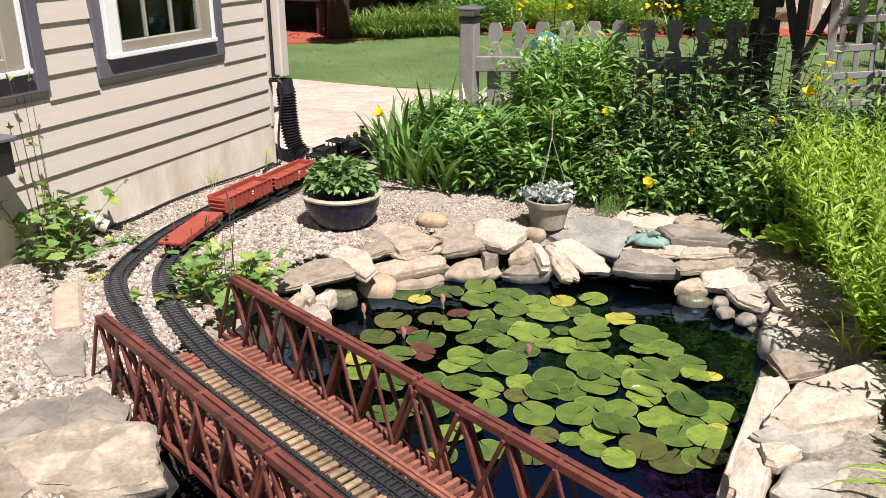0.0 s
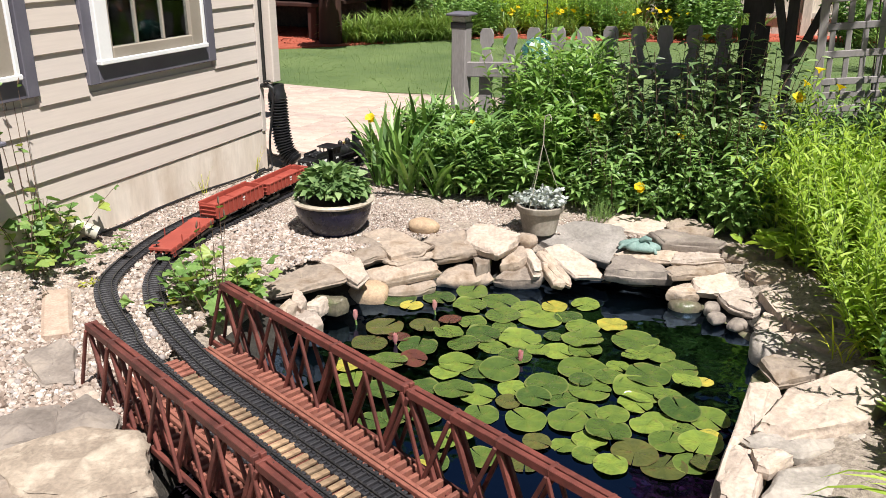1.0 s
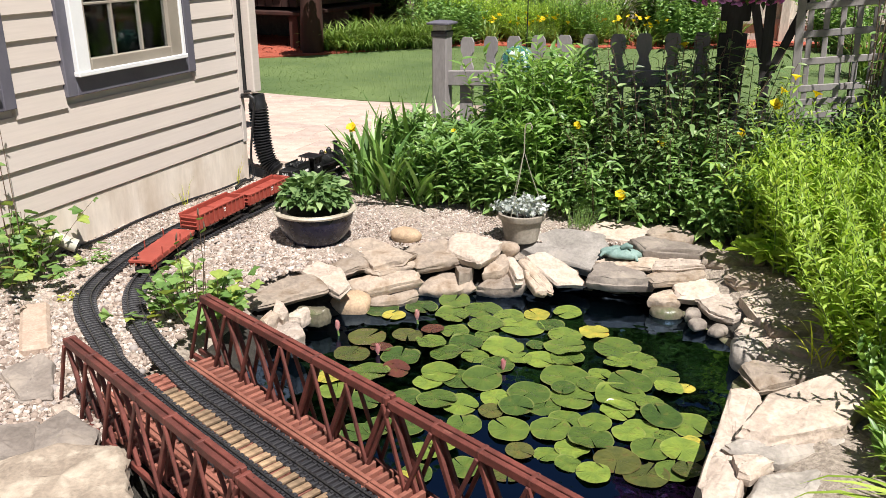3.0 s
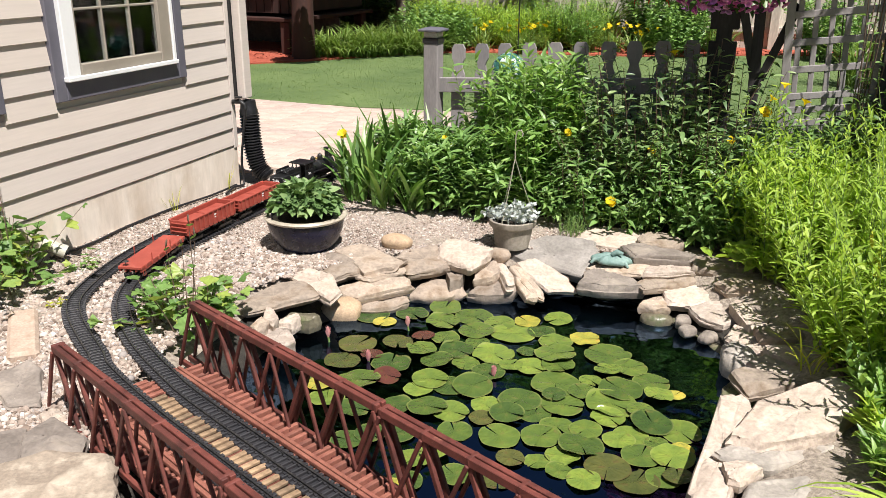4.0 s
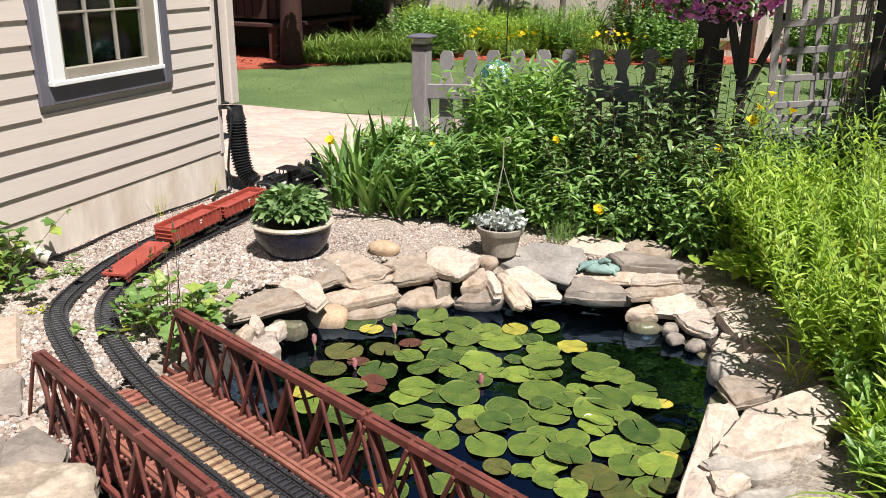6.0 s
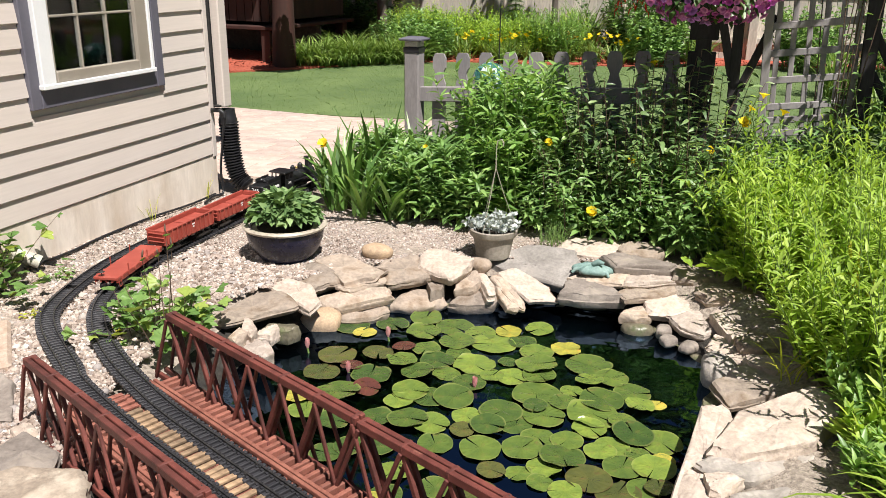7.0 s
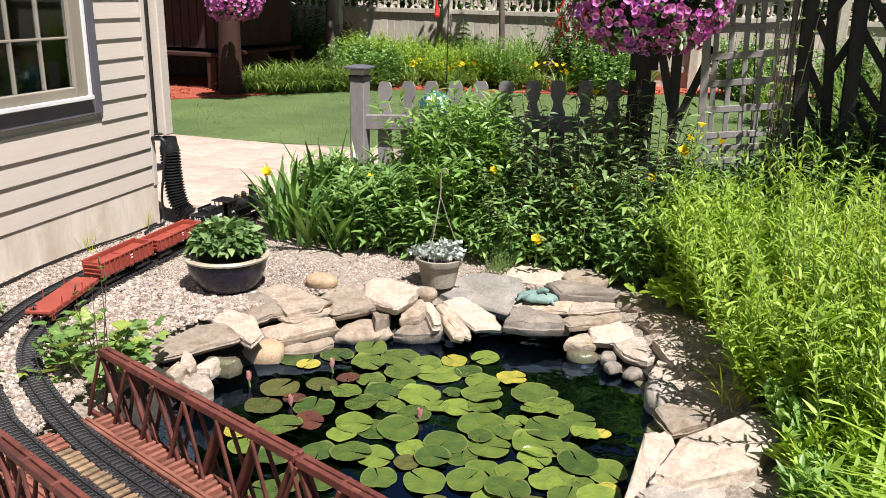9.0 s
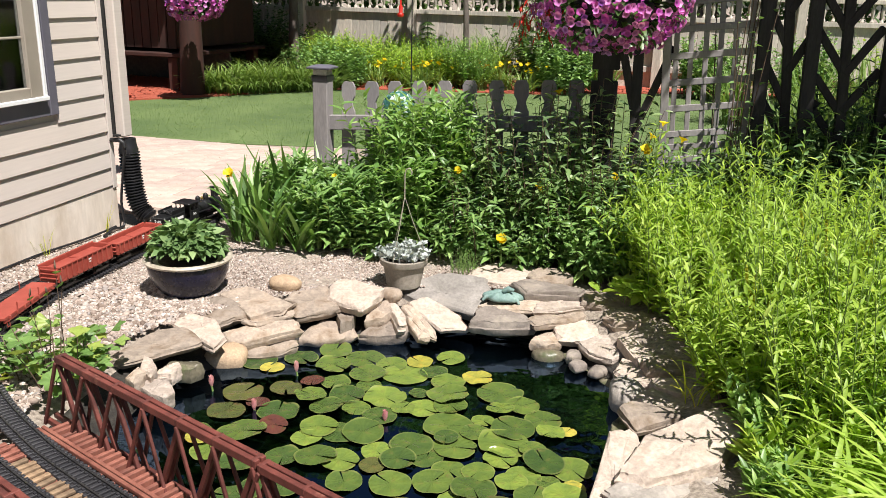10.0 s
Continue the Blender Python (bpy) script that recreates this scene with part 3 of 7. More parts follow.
rng = np.random.default_rng(7)
way = (POND - MID) / np.linalg.norm(POND - MID, axis=1)[:, None]
sheet = [lift(POND + way * 0.15, -0.067), lift(POND + way * 0.22, -0.03)]
for d in (0.3, 0.5, 0.8):
    ring = lift(POND + way * d, 0.0)
    ring[:, 2] += 0.006 * np.sin(ring[:, 0] * 9) * np.cos(ring[:, 1] * 7)
    sheet.append(ring)
for d in (1.4, 3, 8, 25, 90, 400):
    sheet.append(lift(MID + way * (1.2 + d), 0.0))
ground = tagged(link("ground", rings_mesh("ground", sheet), M["gravel_bed"]), "pale pea gravel ground with patches of soil", "ground", kind="structure")
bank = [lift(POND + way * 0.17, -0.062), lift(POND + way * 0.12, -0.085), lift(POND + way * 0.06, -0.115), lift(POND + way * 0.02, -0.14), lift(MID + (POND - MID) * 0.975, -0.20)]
tagged(link("pond_bank", rings_mesh("pond_bank", bank), M["shaded_mud"]), "wet soil between the rim stones, darkened to read as shade", "soil", kind="structure")
basin = [lift(MID + (POND - MID) * 0.975, -0.20)]
for s, z in ((0.95, -0.26), (0.90, -0.34), (0.72, -0.46), (0.45, -0.55), (0.02, -0.57)):
    r = lift(MID + (POND - MID) * s, z)
    r[:, :2] += rng.normal(0, 0.012, (len(r), 2)) * (s < 0.99)
    r[:, 2] += rng.normal(0, 0.012, len(r))
    basin.append(r)
tagged(link("pond_basin", rings_mesh("pond_basin", basin), M["algae_floor"]), "dark algae-covered pond floor under the water", "pond floor", kind="structure")
wring = [lift(POND + way * 0.015, WATER_Z)] + [lift(MID + (POND - MID) * s, WATER_Z) for s in (0.8, 0.5, 0.01)]
tagged(link("water", rings_mesh("water", wring), M["water"]), "still dark green pond water with faint ripples", "water", kind="structure")


def sheet_of(name, outline, z, mat, label, cat):
    """A thin laid sheet with a turned-down edge."""
    p, k = np.array(outline, float), len(outline)
    me = bpy.data.meshes.new(name)
    me.from_pydata(lift(p, z).tolist() + lift(p, z - 0.02).tolist(), [], [tuple(range(k))] + [(a, (a + 1) % k, k + (a + 1) % k, k + a) for a in range(k)])
    return tagged(link(name, me, mat), label, cat, kind="structure")


sheet_of("lawn", [(-2.2, 6.9), (-1.9, 5.35), (4, 5.35), (6, 13.2), (2, 13.2), (0, 12.8), (-1.5, 11.8), (-3.9, 11.2), (-4.62, 10.7), (-4.9, 10.2), (-5.38, 9.4), (-6.0, 8.65), (-9, 7.6), (-12, 7.4), (-12, 5.6), (-6.5, 6.5), (-4.6, 6.60), (-3.3, 6.66)], 0.012, M["lawn_soil"], "mown green lawn in sunlight", "lawn")
sheet_of("mulch_bed", [(-14, 7.4), (-9, 7.62), (-6.0, 8.67), (-5.38, 9.42), (-4.9, 10.22), (-4.62, 10.72), (-3.9, 11.22), (-1.5, 11.82), (0, 12.82), (2, 13.22), (6, 13.3), (9, 14), (-3, 15.2), (-14, 15.2)], 0.03, M["red_mulch"], "garden bed covered in red bark mulch", "mulch")
sheet_of("planting_bed", [(-2.15, 4.4), (-1.95, 4.12), (-1.35, 4.12), (-0.75, 4.24), (-0.3, 4.26), (0.1, 4.22), (0.5, 4.2), (3.2, 4.2), (3.2, 5.2), (-1.9, 5.2)], 0.02, M["bed_soil"], "dark soil of the planted border", "soil")
sheet_of("planting_bed", [(0.20, 4.2), (0.34, 3.74), (0.45, 3.38), (0.52, 3.05), (0.57, 2.82), (0.68, 2.5), (0.76, 2.3), (1.4, 1.8), (3.2, 2.0), (3.2, 4.2)], 0.018, M["bed_soil"], "dark soil under the tall green stand", "soil")
sheet_of("patio_bed", [(-2.5, 4.62), (-2.1, 4.95), (-1.95, 5.3), (-2.2, 6.9), (-3.3, 6.84), (-4.6, 6.66), (-7, 6.3), (-7, 4.35), (-2.75, 4.35)], 0.006, M["paver_joint"], "sandy joints under the patio pavers", "sand")


# ---- house ----
WX = -2.64
HOUSE_TURN = 3.43                   # degrees by which the wall stands off the y axis
house = empty("house", -2.5185, 2.0029, 0, HOUSE_TURN, label="beige clapboard house with slate-grey window trim and a concrete foundation", category="house")


def on_house(name, bm, mat, parent=None, label="", smooth=0.0):
    bmesh.ops.translate(bm, vec=(-WX, -2.0, 0), verts=bm.verts)
    return part(name, bm, mat, parent or house, label, smooth)


def by_wall(y, off, z=0.0):
    """A place off metres in front of the wall, at y along it."""
    c, n = math.cos(radians(HOUSE_TURN)), math.sin(radians(HOUSE_TURN))
    return -2.5185 + c * off - n * (y - 2.0), 2.0029 + n * off + c * (y - 2.0), z


def block(x0, x1, y0, y1, z0, z1, bevel=0.0, bm=None):
    return box(x1 - x0, y1 - y0, z1 - z0, bevel, ((x0 + x1) / 2, (y0 + y1) / 2, (z0 + z1) / 2), None, bm)


HY0, HY1, TOP = -3.0, 4.075, 2.95
OPEN = [(1.75, 2.41), (2.89, 3.55)]
OZ0, OZ1 = 0.77, 1.97
wall = block(WX - 0.14, WX - 0.012, HY0, OPEN[0][0], 0.2, TOP)
for a, b in ((OPEN[0][1], OPEN[1][0]), (OPEN[1][1], HY1)):
    block(WX - 0.14, WX - 0.012, a, b, 0.2, TOP, 0, wall)
for a, b in OPEN:
    block(WX - 0.14, WX - 0.012, a, b, 0.2, OZ0, 0, wall)
    block(WX - 0.14, WX - 0.012, a, b, OZ1, TOP, 0, wall)
on_house("wall", wall, M["siding"], label="wall behind the clapboards")
back = block(-7.2, -7.05, HY0, HY1, 0.0, TOP)
block(-7.05, WX - 0.14, HY1 - 0.14, HY1, 0.0, TOP, 0, back)
block(-7.05, WX - 0.14, HY0, HY0 + 0.14, 0.0, TOP, 0, back)
on_house("rear_wall", back, M["siding"], label="other walls of the house")
on_house("inner_floor", block(-7.05, WX - 0.14, HY0 + 0.14, HY1 - 0.14, 0.15, 0.2), M["dark_room"], label="dim floor inside the window")
on_house("inner_wall", block(-4.6, -4.55, HY0 + 0.14, HY1 - 0.14, 0.2, TOP), M["dark_room"], label="dim wall inside the window")
on_house("foundation", block(WX - 0.16, WX + 0.006, HY0, HY1, -0.15, 0.2475, 0.004), M["foundation"], label="pale stained concrete foundation")
roof = bmesh.new()
prof = [(-7.5, 2.95), (-4.9, 4.4), (-2.3, 2.95), (-2.3, 2.85), (-4.9, 4.28), (-7.5, 2.85)]
rows = [[roof.verts.new((x, y, z)) for x, z in prof] for y in (HY0 - 0.3, HY1 + 0.3)]
for i in range(6):
    roof.faces.new((rows[0][i], rows[0][(i + 1) % 6], rows[1][(i + 1) % 6], rows[1][i]))
roof.faces.new(rows[0][::-1])
roof.faces.new(rows[1])
on_house("roof", roof, M["roofing"], label="dark shingle roof")
on_house("ceiling_panel", block(-7.05, WX - 0.14, HY0 + 0.14, HY1 - 0.14, TOP - 0.06, TOP - 0.01), M["dark_room"])
on_house("corner_board", block(WX - 0.02, WX + 0.014, 4.036, 4.074, 0.235, 2.9, 0.003), M["siding"], label="beige corner board")

STEP = 0.0983


def clapboard(y0, y1):
    """One tapered board, thin at the top, its lower edge proud; base at z = 0."""
    bm = bmesh.new()
    n = max(2, int((y1 - y0) / 0.45))
    prof = [(-0.012, 0.0), (0.0115, 0.0), (0.013, 0.003), (0.0, STEP + 0.012), (-0.012, STEP + 0.012)]
    rows = []
    for i in range(n + 1):
        y = y0 + (y1 - y0) * i / n
        sag = 0.0012 * math.sin(y * 5.1)
        rows.append([bm.verts.new((x, y - 2.0, z + sag * (z < 0.01))) for x, z in prof])
    for a, b in zip(rows, rows[1:]):
        for k in range(5):
            bm.faces.new((a[k], a[(k + 1) % 5], b[(k + 1) % 5], b[k]))
    bm.faces.new(rows[0][::-1])
    bm.faces.new(rows[-1])
    me = bpy.data.meshes.new("clapboard")
    bm.to_mesh(me)
    bm.free()
    me.materials.append(M["siding"])
    return me


TRIM = [(1.638, 2.513), (2.778, 3.653)]
LONG = clapboard(HY0, 4.034)
SHORT = [clapboard(HY0, TRIM[0][0]), clapboard(TRIM[0][1], TRIM[1][0]), clapboard(TRIM[1][1], 4.034)]
for k in range(27):
    z = 0.250 + STEP * k
    crossing = 0.60 < z < 2.05
    for me in (SHORT if crossing else [LONG]):
        b = link("clapboard", me, None, house)
        b.location = (0, 0, z)


def window(y0, y1, z0=0.689, z1=2.04):
    """Slate flat trim, white sill and casing, taupe sash with a grid of panes."""
    w = empty("window", 0, 0, 0)
    w.parent = house
    w["label"] = "white casement window with taupe sash and slate-grey surround"

    def put(name, bm, mat, label=""):
        bmesh.ops.translate(bm, vec=(-WX, -2.0, 0), verts=bm.verts)
        return part(name, bm, mat, w, label)

    t = 0.058
    f = WX + 0.024
    for ya, yb, za, zb in ((y0, y0 + t, z0, z1), (y1 - t, y1, z0, z1), (y0 + t, y1 - t, z0, z0 + 0.085), (y0 + t, y1 - t, z1 - 0.07, z1)):
        put("trim_board", block(WX - 0.012, f, ya, yb, za, zb, 0.003), M["slate_trim"], "slate-grey flat trim board")
    # the white unit stands a little proud of the trim
    front = WX + 0.046
    a, b, c, d = y0 + 0.054, y1 - 0.095, z0 + 0.083, z1 - 0.07
    for ya, yb, za, zb in ((a, a + 0.074, c, d), (b - 0.022, b, c, d), (a + 0.074, b - 0.022, d - 0.03, d)):
        put("casing", block(WX - 0.05, front, ya, yb, za, zb, 0.003), M["white_vinyl"], "white window casing")
    put("sill", block(WX - 0.05, front + 0.006, a - 0.004, b + 0.004, c - 0.004, c + 0.016, 0.003), M["white_vinyl"], "white projecting sill")
    a, b, c, d = a + 0.074, b - 0.022, c + 0.016, d - 0.03
    x0, x1 = WX - 0.03, front - 0.006
    for ya, yb, za, zb in ((a, a + 0.014, c, d), (b - 0.082, b, c, d), (a + 0.014, b - 0.082, c, c + 0.046), (a + 0.014, b - 0.082, d - 0.046, d)):
        put("sash_bar", block(x0, x1, ya, yb, za, zb, 0.003), M["taupe_vinyl"], "taupe sash frame bar")
    a, b, c, d = a + 0.014, b - 0.082, c + 0.046, d - 0.046
    g = x1 - 0.022
    for i in (1, 2):
        y = a + (b - a) * i / 3
        put("muntin", block(g - 0.004, g + 0.006, y - 0.005, y + 0.005, c, d, 0.002), M["taupe_vinyl"])
    for k in (1, 2, 3, 4):
        z = c + 0.224 * k
        put("muntin", block(g - 0.005, g + 0.005, a, b, z - 0.005, z + 0.005, 0.002), M["taupe_vinyl"])
    p = put("pane", block(g - 0.001, g + 0.002, a, b, c, d), M["pane"], "dark reflecting glass")
    p.visible_shadow = False
    return w


for y0, y1 in TRIM:
    window(y0, y1)

# gravel heaped against the foundation, higher towards the near end
heap_rows = []
for k in range(60):
    y = -2.9 + 6.95 * k / 59
    top = 0.052 * min(1.0, max(0.12, (4.1 - y) / 1.0))
    heap_rows.append([by_wall(y, off, z) for off, z in ((0.004, -0.03), (0.004, top), (0.03, top), (0.09, top * 0.55), (0.16, top * 0.12), (0.21, -0.004))])
hv = [p for row in heap_rows for p in row]
hf = [(a * 6 + b, a * 6 + b + 1, a * 6 + b + 7, a * 6 + b + 6) for a in range(59) for b in range(5)]
tagged(link("gravel_heap", fast("gravel_heap", hv, hf), M["gravel_bed"]), "pale gravel heaped against the foundation", "gravel", kind="structure")
heap_r = np.random.default_rng(404)
HEAP = []
for k in range(5200):
    y, off = heap_r.uniform(1.6, 4.05), heap_r.uniform(0.01, 0.19)
    top = 0.052 * min(1.0, max(0.12, (4.1 - y) / 1.0))
    HEAP.append(by_wall(y, off, float(np.interp(off, [0, 0.03, 0.09, 0.16, 0.21], [top, top, top * 0.55, top * 0.12, 0]))))

# downspout, flexible drain and the tap beside it
spout = empty("downspout", WX + 0.012, 4.112, 0, HOUSE_TURN, label="beige metal downspout feeding a black corrugated drain hose", category="downspout")
part("downpipe", box(0.055, 0.075, 2.36, 0.006, (0.028, 0.018, 1.69)), M["siding"], spout)
# the shaded gap between corner board and pipe, put in as a near-black strip
part("gap_shade_strip", box(0.006, 0.03, 2.36, 0.001, (0.0, -0.028, 1.69)), M["iron"], spout, "near-black strip standing for the shaded gap by the pipe")
part("adapter", lathe([(0.030, 0.42), (0.050, 0.425), (0.053, 0.455), (0.047, 0.47), (0.042, 0.515), (0.026, 0.517)], 20), M["black_plastic"], spout, "black drain adapter", 40).location = (0.034, 0.035, -0.02)
line, ln = spline([(0.034, 0.040, 0.42), (0.036, 0.041, 0.31), (0.047, 0.042, 0.19), (0.075, 0.043, 0.095), (0.125, 0.044, 0.045)], 120)
part("corrugated_hose", tube([tuple(p) for p in line], [0.051 + 0.007 * math.sin(2 * math.pi * i / 5.0) for i in range(120)], 20), M["black_plastic"], spout, "black ribbed drain hose", 60)
tap = empty("hose_tap", WX + 0.016, 4.045, 0.50, HOUSE_TURN, label="dark metal garden tap on the house corner", category="tap")
part("spigot", tube([(0, 0, 0), (0.05, 0, 0.004), (0.075, 0.0, -0.012), (0.08, 0, -0.04)], [0.012, 0.014, 0.013, 0.011], 10), M["iron"], tap, smooth=50)
part("handle", lathe([(0.004, -0.012), (0.022, -0.008), (0.022, 0.0), (0.004, 0.004)], 14), M["iron"], tap).location = (0.04, 0, 0.03)
part("supply_hose", tube([tuple(p) for p in spline([(0.08, 0, -0.04), (0.055, 0.0, -0.18), (0.03, 0.0, -0.34), (0.035, 0.0, -0.47), (0.03, -0.1, -0.47), (0.06, -0.22, -0.475)], 40)[0]], 0.007, 8), M["black_plastic"], tap, "thin black hose", 60)
cable = tube([tuple(p) for p in spline([by_wall(4.0, 0.03, 0.03), by_wall(3.75, 0.04, 0.036), by_wall(3.4, 0.03, 0.052), by_wall(3.05, 0.04, 0.062), by_wall(2.82, 0.05, 0.060), by_wall(2.6, 0.03, 0.064)], 60)[0]], 0.006, 6)
tagged(part("ground_cable", cable, M["black_plastic"], smooth=60), "black cable lying along the foundation", "cable")
pipe = empty("drain_outlet", *by_wall(2.60, 0.0, 0.075), HOUSE_TURN, label="cream plastic drain outlet at the foundation", category="pipe")
part("elbow", tube([(0, 0, 0.05), (0.035, 0.008, 0.04), (0.06, 0.02, 0.025), (0.085, 0.035, 0.01)], [0.026, 0.028, 0.029, 0.029], 16, caps=False), M["lamp_glass"], pipe, smooth=50)
# black plug fills the elbow's end, in place of the shade inside
part("mouth_shade", tube([(0.06, 0.02, 0.025), (0.084, 0.0345, 0.0105)], 0.024, 16), M["black_plastic"], pipe, "black plug standing for the shade inside the pipe")
vent = empty("wall_box", *by_wall(2.02, 0.0, 0.515), HOUSE_TURN, label="black wall-mounted utility box under the window", category="utility box")
part("body", box(0.15, 0.30, 0.12, 0.006, (0.092, 0, 0)), M["black_plastic"], vent)
part("cover", box(0.17, 0.33, 0.016, 0.004, (0.1, 0, 0.069)), M["slate_trim"], vent, "grey lid")


# ---- stones round the pond ----
def stone_mesh(seed, L, W, T, rounded=0.0):
    """An irregular slab: cornered outline, layered broken sides, flat uneven top. Top face at z = 0."""
    r = np.random.default_rng(seed)
    k = int(r.integers(5, 8))
    ang = (np.arange(k) + r.uniform(-0.30, 0.30, k)) * 2 * np.pi / k + r.uniform(0, 6)
    rad = r.uniform(0.74, 1.26, k)
    if rounded:
        rad = 1 + (rad - 1) * (1 - rounded)
    c = np.stack([rad * np.cos(ang), rad * np.sin(ang)], 1)
    n = 48
    u = np.linspace(0, k, n, endpoint=False)
    i = u.astype(int)
    t = (u - i)[:, None]
    flat = c[i] * (1 - t) + c[(i + 1) % k] * t
    th = np.arctan2(flat[:, 1], flat[:, 0])
    rnd = np.stack([np.cos(th), np.sin(th)], 1) * 0.95
    out = flat * (1 - rounded) + rnd * rounded
    chip = r.normal(0, 0.02, n)
    chip = (chip + np.roll(chip, 1)) / 1.4
    out *= (1 + chip * (1 - 0.7 * rounded))[:, None]
    span = np.ptp(out, axis=0)
    out = (out - (out.max(0) + out.min(0)) / 2) / span * np.array([L, W])
    rings = []
    levels = [(-1.0, 0.95), (-0.8, 1.0), (-0.58, 1.025), (-0.42, 1.02), (-0.27, 1.005), (-0.15, 0.985), (-0.07, 0.96), (-0.02, 0.925), (0.0, 0.885), (0.0, 0.82), (0.0, 0.74), (0.0, 0.6), (0.0, 0.45), (0.0, 0.3), (0.0, 0.15)]
    if r.uniform() < 0.3:
        levels[2:4] = [(-0.56, 1.045), (-0.48, 1.0)]
    if rounded:
        levels = [(-1.0, 0.60), (-0.9, 0.82), (-0.7, 0.96), (-0.5, 1.0), (-0.3, 0.985), (-0.14, 0.90), (-0.05, 0.75), (0.0, 0.5), (0.01, 0.25)]
    px, py = r.uniform(0, 50, 2)
    step = r.uniform(-0.006, 0.006, len(levels))
    facets = [(math.cos(a), math.sin(a), r.uniform(0.3, 0.8), r.uniform(0.004, 0.015)) for a in r.uniform(0, 6.28, 3)]
    for a, (z, s) in enumerate(levels):
        ring = np.zeros((n, 3))
        side = -0.97 < z < -0.03 and not rounded
        ring[:, :2] = out * (s + (step[a] if side else 0))
        ring[:, 2] = z * T
        for q in ring:
            h = noise.noise((q[0] * 8 + px, q[1] * 8 + py, z * 2)) + 0.45 * noise.noise((q[0] * 30 + px, q[1] * 30, z * 5))
            if rounded and z > -0.97:
                q[:2] *= 1 + 0.17 * noise.noise((q[0] * 11 + px, q[1] * 11 + py, z * 2.2))
            if side:
                q[:2] *= 1 + 0.05 * noise.noise((q[0] * 22 + px, q[1] * 22 + py, z * 6)) + 0.07 * noise.noise((q[0] * 7 + px, q[1] * 7 + py, z * 2))
            if z > -0.35:
                for fx, fy, cut, drop in facets:
                    q[2] -= drop * max(0.0, q[0] / L * 2 * fx + q[1] / W * 2 * fy - cut)
            if z > -0.04 and not rounded:
                b = noise.noise((q[0] * 9 + px, q[1] * 14 + py, 3.3)) + 0.3 * noise.noise((q[0] * 34 + px, q[1] * 34 + py, 1.3))
                q[2] += 0.004 * math.floor(b * 2.6) * (1 if z > -0.01 else 0.5)
            q[2] += (0.004 + 0.05 * T) * h * (1 if z > -0.9 else 0.3)
        rings.append(ring)
    top = np.array([[0, 0, rings[-1][:, 2].mean()]])
    v = np.concatenate(rings + [top])
    f = []
    for a in range(len(levels) - 1):
        for b in range(n):
            f.append((a * n + b, a * n + (b + 1) % n, (a + 1) * n + (b + 1) % n, (a + 1) * n + b))
    last = (len(levels) - 1) * n
    me = bpy.data.meshes.new("stone")
    me.from_pydata(v.tolist(), [], f + [(last + b, last + (b + 1) % n, len(v) - 1) for b in range(n)] + [tuple(range(n))[::-1]])
    me.polygons.foreach_set("use_smooth", [True] * len(me.polygons))
    me.set_sharp_from_angle(angle=radians(50 if rounded else 28))
    return me


def stone(x, y, top, L, W, T, rot, seed, mat="flagstone", name="flagstone", label="pale flat sandstone slab at the pond edge", tilt=(0, 0), rounded=0.0, group="stones round the pond", loose=1.2):
    r = np.random.default_rng(seed + 5000)
    ob = link(name, stone_mesh(seed, L, W, T, rounded), M[mat])
    ob.matrix_basis = pose(x, y, top, tilt[0] + r.uniform(-loose, loose), tilt[1] + r.uniform(-loose, loose)) @ Matrix.Rotation(radians(rot), 4, "Z")
    return tagged(ob, label, "stone", group)


# x, y, height of the top, length, depth, thickness, turn, shape
stone(-1.540, 2.795, -0.012, 0.327, 0.221, 0.035, 60, 284, "flagstone", "flagstone", "broad pale slab lying at the gravel's edge", tilt=(6, 0))
stone(-1.425, 2.965, 0.004, 0.140, 0.307, 0.04, 60, 213, "cream_stone", "flagstone", "bright broken slab with a cracked end", tilt=(10, 0))
stone(-1.512, 3.180, 0.0, 0.323, 0.211, 0.045, 0, 624, "flagstone", "flagstone", "pale tan slab behind the pond", tilt=(10, 0))
stone(-1.390, 3.280, 0.015, 0.202, 0.333, 0.05, 72, 94, "flagstone", "flagstone", "pale tan slab with a broken front edge", tilt=(10, 0))
stone(-1.271, 3.239, -0.022, 0.104, 0.238, 0.03, -32, 46, "flagstone", "flagstone", "thin slab wedged under its neighbour")
stone(-1.257, 3.132, -0.05, 0.317, 0.116, 0.05, 28, 41, "flagstone", "flagstone", "long tan slab of the lower course", tilt=(14, 0))
stone(-1.212, 3.116, -0.105, 0.216, 0.089, 0.05, 36, 83, "flagstone", "flagstone", "low pinkish slab at the waterline", tilt=(8, 0))
stone(-1.148, 3.407, 0.0, 0.256, 0.262, 0.05, 80, 840, "flagstone", "flagstone", "thick pale slab above the pond", tilt=(14, 0))
stone(-1.007, 3.497, 0.03, 0.264, 0.206, 0.055, -20, 177, "cream_stone", "flagstone", "bright cream block on the stone edging", tilt=(10, 0))
stone(-1.046, 3.324, -0.085, 0.245, 0.153, 0.075, 20, 479, "flagstone", "boulder", "pinkish blunt boulder at the waterline", rounded=0.25, tilt=(14, 0))
stone(-0.993, 3.389, -0.04, 0.080, 0.181, 0.08, 16, 559, "flagstone", "boulder", "small broken stone filling a gap")
stone(-0.870, 3.468, -0.035, 0.103, 0.193, 0.05, -12, 497, "flagstone", "flagstone", "small pale slab of the edging", tilt=(12, 0))
stone(-0.826, 3.409, -0.085, 0.123, 0.223, 0.06, -64, 100, "flagstone", "flagstone", "pale slab standing at the waterline", tilt=(14, 0))
